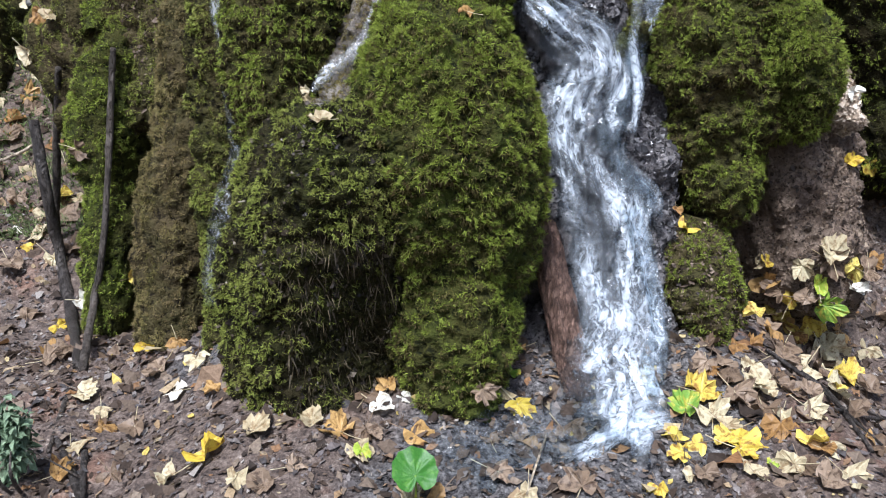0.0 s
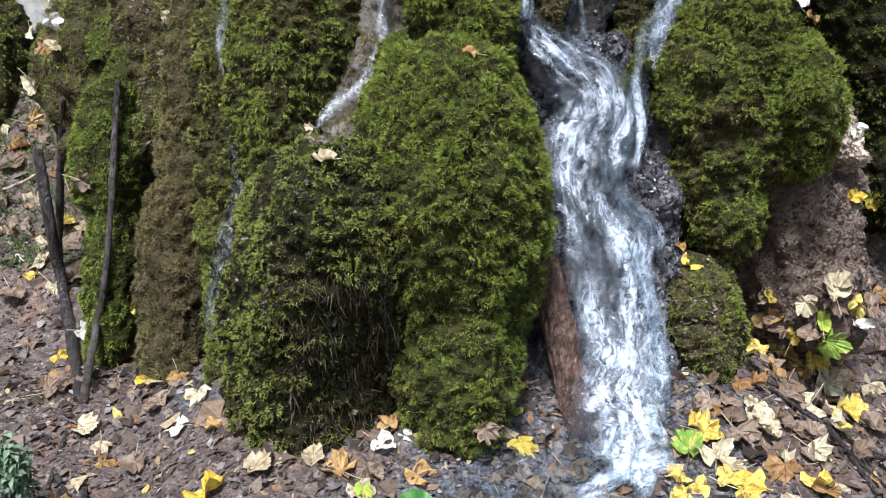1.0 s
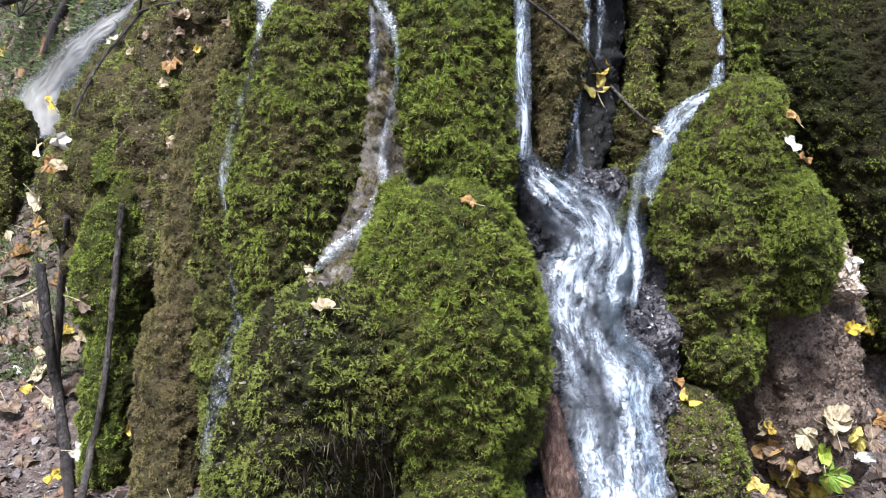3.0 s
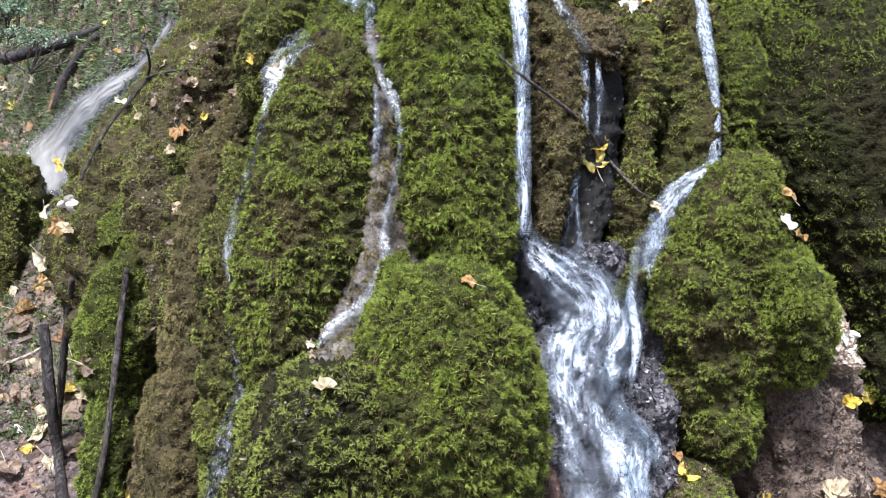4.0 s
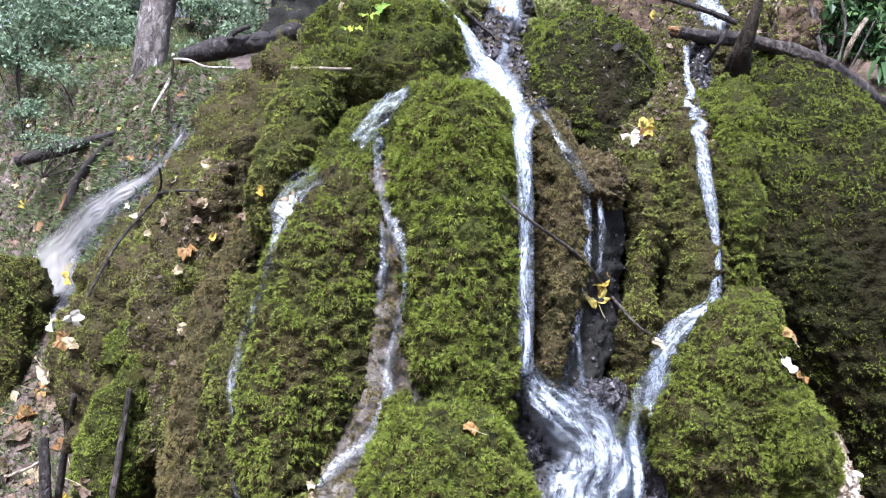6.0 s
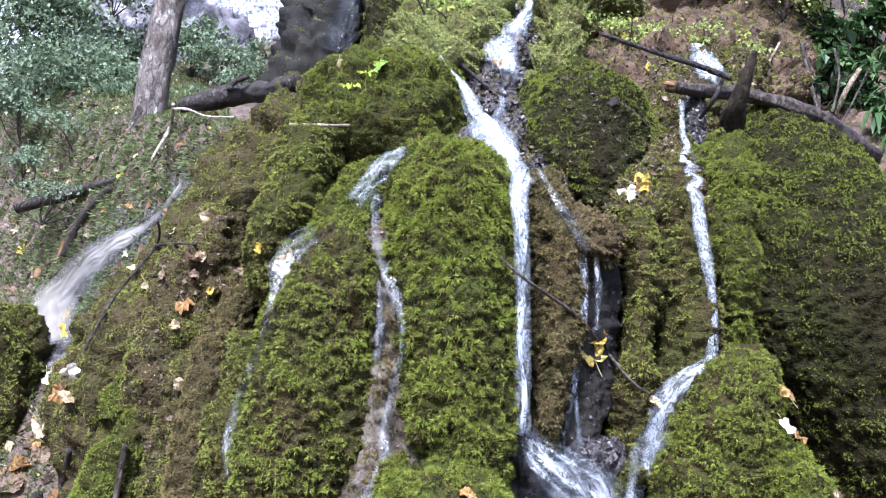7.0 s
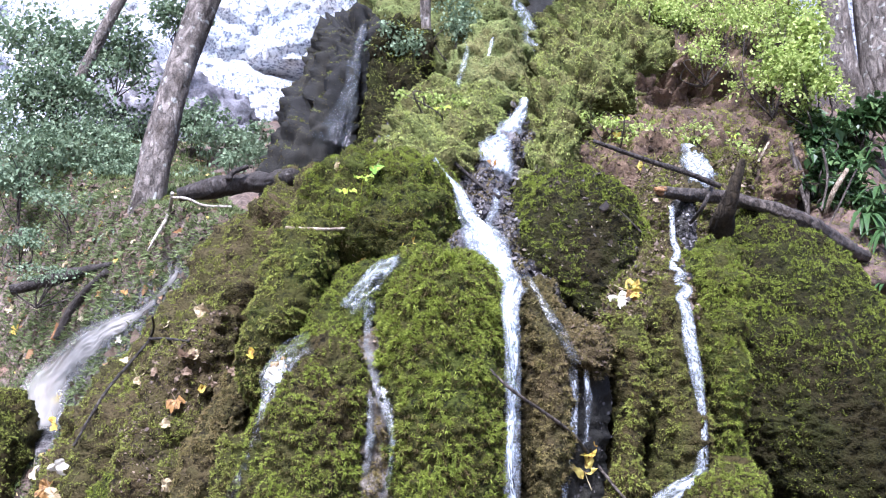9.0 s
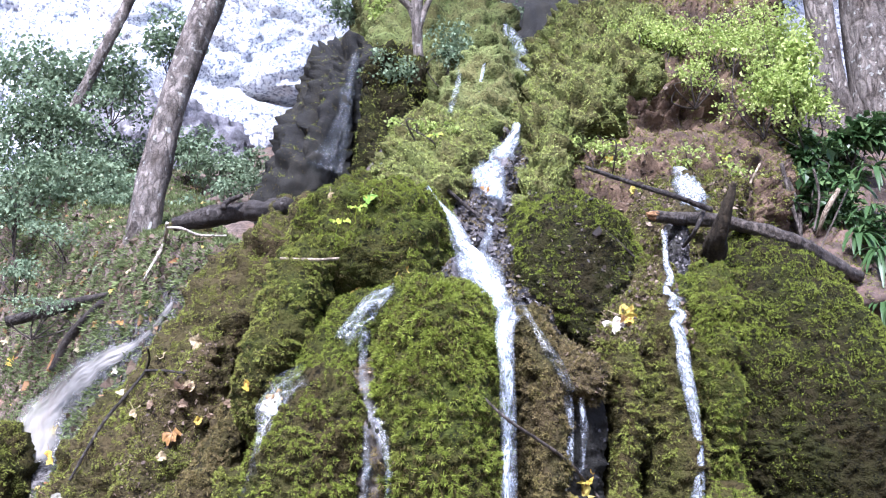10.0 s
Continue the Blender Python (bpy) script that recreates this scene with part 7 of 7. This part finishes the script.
leaf('brown', -1.034, 3.007, 1.666, 0.054, -0.43, -0.82, 0.38, 20)
leaf('brown', -0.905, 2.93, 1.668, 0.053, 0.21, -0.81, 0.55, 60)
leaf('brown', -0.8, 2.975, 1.628, 0.048, 0.82, -0.58, -0.05, 10)
leaf('pale', -0.96, 2.865, 1.458, 0.052, 0.05, -0.93, 0.36, 70)
leaf('pale', -1.255, 3.444, 1.731, 0.055, -0.66, -0.5, 0.57, 10)
leaf('pale', -2.08, 4.239, 0.85, 0.136, -0.11, -0.72, 0.68, 20)
leaf('brown', -1.954, 3.821, 0.489, 0.157, -0.01, -0.73, 0.69, 20)
leaf('brown', -1.954, 3.972, 0.638, 0.161, -0.01, -0.66, 0.75, 100)
leaf('orange', -1.932, 4.235, 0.848, 0.134, 0.11, -0.73, 0.67, 70)
leaf('pale', -2.73, 6.075, 2.525, 0.094, -0.72, -0.64, 0.27, 0)
leaf('pale', -2.372, 5.696, 2.605, 0.088, -0.75, -0.62, 0.23, 40)
leaf('orange', -2.004, 5.244, 2.524, 0.065, -0.8, -0.55, 0.24, 0)
leaf('yellow', -2.536, 5.792, 2.366, 0.09, -0.75, -0.62, 0.24, 0)
leaf('pale', -1.593, 4.746, 2.511, 0.059, -0.8, -0.52, 0.31, 30)
leaf('pale', -1.929, 5.003, 2.067, 0.078, -0.76, -0.63, 0.19, 10)
leaf('brown', -2.246, 5.351, 2.051, 0.083, -0.71, -0.67, 0.23, 10)
leaf('pale', -2.708, 5.893, 2.165, 0.101, -0.54, -0.77, 0.35, 70)
leaf('orange', -1.581, 4.54, 2.169, 0.057, 0.27, -0.82, 0.51, 10)
leaf('orange', 1.122, 2.017, -0.003, 0.115, 0.61, -0.09, 0.79, 0)
leaf('orange', 0.981, 1.837, 0.002, 0.086, 0.37, -0.21, 0.90, 137)
leaf('yellow', 1.298, 2.360, -0.034, 0.103, 0.32, -0.82, 0.47, 274)
leaf('yellow', 1.432, 2.347, -0.056, 0.118, 0.00, -0.90, 0.30, 51)
leaf('yellow', 1.390, 2.361, -0.126, 0.118, 0.52, -0.72, 0.46, 188)
leaf('brown', 1.128, 1.927, -0.037, 0.101, 0.38, -0.43, 0.82, 325)
leaf('brown', 1.326, 2.174, 0.064, 0.123, 0.00, -0.90, 0.30, 102)
leaf('brown', 1.263, 2.238, 0.078, 0.112, 0.00, -0.90, 0.30, 239)
leaf('yellow', 1.210, 2.245, 0.186, 0.061, 0.00, -0.90, 0.30, 16)
leaf('pale', 1.520, 2.389, -0.200, 0.162, 0.11, -0.84, 0.54, 153)
leaf('pale', 1.174, 1.882, -0.096, 0.158, 0.35, -0.68, 0.64, 290)
leaf('yellow', 1.240, 1.825, -0.134, 0.090, 0.64, -0.40, 0.66, 67)
leaf('yellow', 1.527, 2.199, -0.262, 0.130, -0.02, -0.12, 0.99, 204)
leaf('orange', 0.866, 1.410, -0.087, 0.093, -0.14, -0.50, 0.85, 341)
leaf('yellow', 0.930, 1.349, -0.118, 0.093, -0.41, 0.11, 0.90, 118)
leaf('pale', 0.914, 1.615, -0.044, 0.090, -0.23, -0.35, 0.91, 255)
leaf('pale', 0.980, 1.478, -0.080, 0.087, 0.32, -0.54, 0.78, 32)
leaf('brown', 0.824, 1.640, -0.031, 0.099, -0.12, -0.30, 0.94, 169)
leaf('brown', 0.865, 1.579, -0.072, 0.088, 0.24, -0.59, 0.77, 306)
leaf('white', 1.503, 2.139, 0.098, 0.075, 0.00, -0.90, 0.30, 83)
leaf('yellow', 1.465, 2.135, 0.185, 0.086, 0.00, -0.90, 0.30, 220)
leaf('brown', 1.534, 2.144, 0.162, 0.113, 0.00, -0.90, 0.30, 357)
leaf('brown', 1.175, 1.584, -0.139, 0.104, 0.41, -0.44, 0.80, 134)
leaf('pale', 0.838, 1.273, -0.141, 0.107, -0.24, -0.45, 0.86, 271)
leaf('brown', 0.878, 1.195, -0.154, 0.105, 0.10, -0.10, 0.99, 48)
leaf('pale', 1.378, 2.111, 0.219, 0.121, 0.00, -0.90, 0.30, 185)
leaf('brown', 0.787, 1.718, -0.002, 0.081, -0.22, -0.53, 0.82, 322)
leaf('brown', 1.502, 2.255, -0.026, 0.116, 0.00, -0.90, 0.30, 99)
leaf('brown', 1.532, 2.080, -0.261, 0.127, 0.37, -0.30, 0.88, 236)
leaf('brown', 0.847, 1.469, -0.072, 0.085, -0.06, 0.20, 0.98, 13)
leaf('yellow', 0.592, 1.439, -0.116, 0.082, 0.16, -0.25, 0.95, 150)
leaf('yellow', 0.585, 1.379, -0.134, 0.062, -0.40, -0.52, 0.75, 287)
leaf('pale', 0.743, 1.465, -0.104, 0.075, 0.04, -0.58, 0.82, 64)
# ---- shrubs, ferns and seedlings ----
shrub((2.74, 4.60, 4.08), (0.16, 0.10, 0.32), 900, 0.045, FOLIAGE_LIME, 'bright shrub with hanging narrow leaves', 300, 3.61)
shrub((2.74, 4.20, 2.98), (0.17, 0.10, 0.14), 420, 0.06, FOLIAGE_DARK, 'dark leafy ivy on the bank', 301, 2.70)
shrub((2.77, 3.90, 2.64), (0.14, 0.09, 0.15), 420, 0.06, FOLIAGE_DARK, 'dark leafy ivy on the bank', 302, 2.34)
shrub((2.67, 4.40, 3.14), (0.16, 0.10, 0.11), 320, 0.055, FOLIAGE_DARK, 'dark leafy ivy on the bank', 303, 2.89)
shrub((-2.61, 7.60, 4.22), (0.38, 0.23, 0.15), 900, 0.045, FOLIAGE_GREY, 'leafy bush before the cliff', 304, 3.92)
shrub((-1.24, 7.40, 3.97), (0.27, 0.16, 0.16), 700, 0.04, FOLIAGE_GREY, 'leafy bush before the cliff', 305, 3.66)
shrub((1.70, 5.00, 4.41), (0.25, 0.15, 0.16), 1200, 0.019, FOLIAGE_LIME, 'bright yellow-green leafy shrub', 306, 4.10)
shrub((2.42, 4.80, 4.36), (0.28, 0.17, 0.20), 1500, 0.023, FOLIAGE_LIME, 'bright yellow-green leafy shrub', 307, 4.02)
shrub((2.04, 4.60, 3.96), (0.23, 0.14, 0.09), 575, 0.023, FOLIAGE_LIME, 'bright yellow-green leafy shrub', 308, 3.72)
shrub((2.73, 4.50, 3.80), (0.18, 0.11, 0.23), 1759, 0.032, FOLIAGE_LIME, 'bright shrub with hanging narrow leaves', 309, 3.42)
shrub((-2.81, 6.60, 4.17), (0.52, 0.31, 0.18), 1800, 0.045, FOLIAGE_GREY, 'grey-green leafy shrub at the foot of the cliff', 310, 3.84)
shrub((-1.79, 7.20, 4.10), (0.32, 0.19, 0.20), 1050, 0.045, FOLIAGE_GREY, 'leafy bush before the cliff', 311, 3.75)
shrub((-2.01, 6.20, 3.40), (0.32, 0.19, 0.15), 900, 0.038, FOLIAGE_GREY, 'low leafy undergrowth on the hillside', 312, 3.10)
shrub((-0.01, 4.90, 3.98), (0.20, 0.12, 0.15), 900, 0.034, FOLIAGE_GREY, 'leafy bush on the upper ledge', 313, 3.67)
shrub((0.41, 4.90, 4.17), (0.20, 0.12, 0.20), 900, 0.03, FOLIAGE_GREY, 'small leafy plants on the upper wall', 314, 3.82)
shrub((-2.26, 5.60, 2.94), (0.32, 0.19, 0.09), 600, 0.03, FOLIAGE_GREY, 'low leafy undergrowth on the hillside', 315, 2.70)
shrub((-2.44, 5.20, 2.61), (0.23, 0.14, 0.09), 525, 0.026, FOLIAGE_GREY, 'low leafy undergrowth on the hillside', 316, 2.38)
shrub((-2.17, 4.80, 2.30), (0.24, 0.14, 0.06), 375, 0.022, FOLIAGE_GREY, 'sprinkled green plants on the hillside', 317, 2.09)
shrub((-1.82, 5.20, 2.63), (0.23, 0.14, 0.07), 375, 0.022, FOLIAGE_GREY, 'sprinkled green plants on the hillside', 318, 2.41)
shrub((-2.15, 7.80, 5.41), (0.29, 0.18, 0.23), 900, 0.053, FOLIAGE_GREY, 'leafy bush before the cliff', 319, 5.04)
shrub((-3.16, 7.20, 4.75), (0.58, 0.35, 0.30), 2250, 0.053, FOLIAGE_GREY, 'grey-green leafy shrub at the foot of the cliff', 320, 4.30)
shrub((-2.53, 7.30, 4.77), (0.44, 0.26, 0.31), 1650, 0.053, FOLIAGE_GREY, 'grey-green leafy shrub at the foot of the cliff', 321, 4.30)
shrub((-3.00, 6.80, 3.97), (0.45, 0.27, 0.28), 1650, 0.053, FOLIAGE_GREY, 'dim leafy shrub on the hillside', 322, 3.54)
shrub((-2.35, 6.30, 3.46), (0.41, 0.25, 0.19), 1350, 0.045, FOLIAGE_GREY, 'low leafy undergrowth on the hillside', 323, 3.11)
shrub((-2.78, 6.00, 3.18), (0.31, 0.19, 0.21), 1050, 0.045, FOLIAGE_GREY, 'low leafy undergrowth on the hillside', 324, 2.82)
shrub((-1.49, 7.00, 3.89), (0.31, 0.19, 0.20), 1050, 0.045, FOLIAGE_GREY, 'leafy bush before the cliff', 325, 3.55)
shrub((-1.17, 6.50, 3.56), (0.29, 0.17, 0.14), 750, 0.038, FOLIAGE_GREY, 'leafy bush behind the log', 326, 3.28)
shrub((0.06, 5.90, 4.78), (0.28, 0.17, 0.21), 1035, 0.045, FOLIAGE_LIME, 'leafy bush on the upper ledge', 327, 4.43)
shrub((-0.22, 6.50, 5.21), (0.31, 0.18, 0.20), 1050, 0.045, FOLIAGE_GREY, 'leafy bush on the upper ledge', 328, 4.86)
shrub((0.74, 6.50, 5.26), (0.36, 0.22, 0.20), 900, 0.045, FOLIAGE_GREY, 'leafy bush on the upper wall', 329, 4.92)
shrub((1.92, 4.90, 4.34), (0.24, 0.15, 0.20), 1300, 0.026, FOLIAGE_LIME, 'bright yellow-green leafy shrub', 330, 3.99)
shrub((2.25, 4.80, 4.31), (0.24, 0.14, 0.16), 1000, 0.025, FOLIAGE_LIME, 'bright yellow-green leafy shrub', 331, 4.00)
shrub((2.41, 4.40, 3.82), (0.22, 0.13, 0.22), 1500, 0.03, FOLIAGE_LIME, 'bright shrub with hanging narrow leaves', 332, 3.45)
shrub((2.85, 4.90, 4.44), (0.24, 0.14, 0.25), 1600, 0.03, FOLIAGE_LIME, 'bright shrub with hanging narrow leaves', 333, 4.04)
shrub((1.59, 4.00, 3.13), (0.31, 0.18, 0.07), 520, 0.026, FOLIAGE_LIME, 'low yellow-green plants on the mossy brow', 334, 2.91)
shrub((1.25, 4.00, 3.18), (0.17, 0.10, 0.08), 420, 0.022, FOLIAGE_LIME, 'low yellow-green plants on the mossy brow', 335, 2.95)
shrub((1.95, 4.05, 3.12), (0.25, 0.12, 0.07), 420, 0.024, FOLIAGE_LIME, 'low yellow-green plants on the mossy brow', 350, 2.92)
shrub((0.98, 3.95, 3.2), (0.14, 0.1, 0.06), 260, 0.022, FOLIAGE_LIME, 'low yellow-green plants on the mossy brow', 351, 3.0)
shrub((3.3, 5.0, 3.62), (0.2, 0.12, 0.16), 520, 0.07, FOLIAGE_DARK, 'dark leafy ivy under the trunk', 352, 3.4)
shrub((3.05, 4.75, 3.4), (0.18, 0.12, 0.15), 480, 0.07, FOLIAGE_DARK, 'dark leafy ivy on the bank', 353, 3.15)
shrub((2.95, 4.3, 2.85), (0.18, 0.12, 0.16), 420, 0.07, FOLIAGE_DARK, 'dark leafy ivy on the bank', 354, 2.6)
shrub((2.76, 4.60, 3.44), (0.19, 0.11, 0.15), 500, 0.08, FOLIAGE_DARK, 'dark leafy ivy on the bank', 336, 3.14)
shrub((3.25, 4.60, 3.58), (0.15, 0.09, 0.15), 500, 0.08, FOLIAGE_DARK, 'dark leafy ivy under the trunk', 337, 3.28)
shrub((0.17, 3.75, 3.20), (0.19, 0.11, 0.06), 299, 0.026, FOLIAGE_LIME, 'small leafy plants on the mossy ledge', 338, 3.00)
fern(2.88, 4.30, 3.12, 14, 0.22, FOLIAGE_DARK, 'dark green strap-leaved fern on the bank', 400)
fern(3.00, 4.20, 3.21, 14, 0.24, FOLIAGE_DARK, 'dark green strap-leaved fern on the bank', 401)
fern(2.83, 4.60, 3.32, 12, 0.2, FOLIAGE_DARK, 'dark green strap-leaved fern on the bank', 402)
fern(2.69, 3.90, 2.70, 14, 0.24, FOLIAGE_DARK, 'dark green strap-leaved fern on the bank', 403)
fern(2.69, 3.70, 2.57, 12, 0.22, FOLIAGE_DARK, 'dark green strap-leaved fern on the bank', 404)
fern(2.85, 4.00, 2.90, 12, 0.22, FOLIAGE_DARK, 'dark green strap-leaved fern on the bank', 405)
fern(3.12, 4.80, 3.60, 12, 0.2, FOLIAGE_DARK, 'dark green strap-leaved fern on the bank', 406)
fern(2.56, 3.50, 2.25, 10, 0.22, FOLIAGE_DARK, 'dark green strap-leaved fern on the bank', 407)
shrub((-1.14, 1.6, -0.02), (0.06, 0.06, 0.16), 520, 0.03, FOLIAGE_GREY, 'dull green leafy plant at the foot of the bank', 455, -0.24)
shrub((-2.95, 6.5, 3.55), (0.4, 0.25, 0.22), 1500, 0.035, FOLIAGE_GREY, 'dim leafy shrub on the hillside', 340, 3.1)
shrub((-2.45, 6.4, 3.75), (0.4, 0.25, 0.25), 1500, 0.035, FOLIAGE_GREY, 'dim leafy shrub on the hillside', 341, 3.3)
shrub((-2.0, 6.0, 3.3), (0.32, 0.2, 0.16), 1000, 0.03, FOLIAGE_GREY, 'low leafy undergrowth on the hillside', 342, 2.9)
seedling(-0.289, 2.600, 2.316, 0.06, None, 500)
seedling(-0.215, 2.650, 2.400, 0.055, None, 501)
seedling(0.182, 3.600, 3.024, 0.06, None, 502)
seedling(1.274, 4.000, 3.160, 0.06, None, 503)
seedling(1.875, 3.900, 3.073, 0.06, None, 504)
round_leaf_plant(-0.115, 1.220, -0.075, 0.115, 'round fresh green leaf on a stalk in the litter', 9)

# ---- decayed leaves on the ground ----
lay = random.Random(5)
for k in range(70):
    x, y = lay.uniform(-1.5, 1.9), lay.uniform(1.05, 2.5)
    i = int(np.argmin(np.abs(gy - y))) * len(gx) + int(np.argmin(np.abs(gx - x)))
    leaf(lay.choice(["brown", "brown", "brown", "pale", "orange"]), x, y, float(gp[i, 2]), lay.uniform(0.05, 0.11), 0, -0.2, 0.9, lay.uniform(0, 360))

# ---- litter and grit ----
rng = np.random.default_rng(77)
gc = gp[gf].mean(1)
close = gf[(gc[:, 0] > -3.6) & (gc[:, 0] < 3.0) & (gc[:, 1] > 0.7) & (gc[:, 1] < 3.6)]
lv, lf = strew(gp, close, 1200, 0.011, rng, keep=lambda p, n: fbm(p, 2.5, 3, 61) + 0.5 * rng.random(len(p)) > -0.15)
bv, bf = strew(gp, close, 220, 0.022, rng, 0.002, lambda p, n: fbm(p, 3.0, 2, 65) + 0.5 * rng.random(len(p)) > 0.05, 0.4)
lf = np.concatenate([lf, bf + len(lv)])
lv = np.concatenate([lv, bv])
put("leaf_litter", lv, lf, LITTER, smooth=False, label="trodden brown leaf litter and crumbs of bark", category="leaf litter", kind="stuff")
gv, gt = strew(gp, close, 900, 0.009, rng)
wide = gf[(np.abs(gc[:, 0]) < 7) & (gc[:, 1] > -6) & (gc[:, 1] < 3.4) & ~((gc[:, 0] > -3.6) & (gc[:, 0] < 3.0) & (gc[:, 1] > 0.7))]
wv, wf = strew(gp, wide, 70, 0.02, rng)
put("leaf_litter", wv, wf, LITTER, smooth=False, label="thin leaf litter on the trodden path", category="leaf litter", kind="stuff")
put("grit", gv, gt, GRIT, smooth=False, label="dark wet grit and tufa crumbs", category="grit", kind="stuff")
slope = gf[(gc[:, 0] > -5) & (gc[:, 0] < 4) & (gc[:, 1] >= 3.4) & (gc[:, 1] < 8)]
slope = slope[(gp[slope].mean(1)[:, 0] < 0.2 - 0.25 * gp[slope].mean(1)[:, 1])]
slope = slope[dry(gp[slope].mean(1))]
lv, lf = strew(gp, slope, 520, 0.02, rng, keep=lambda p, n: fbm(p, 1.5, 3, 63) + 0.4 * rng.random(len(p)) > 0.0)
put("leaf_litter", lv, lf, LITTER, smooth=False, label="fallen leaves scattered over the hillside", category="leaf litter", kind="stuff")
mv, mf = moss_on(gp, slope, 5200, 0.034, rng, cover=0.3, seed=91, blades=2, slim=1.25)
put("hillside_moss", mv, mf, MOSS_HILL, smooth=False, label="patchy olive moss on the hillside", category="moss", kind="stuff")
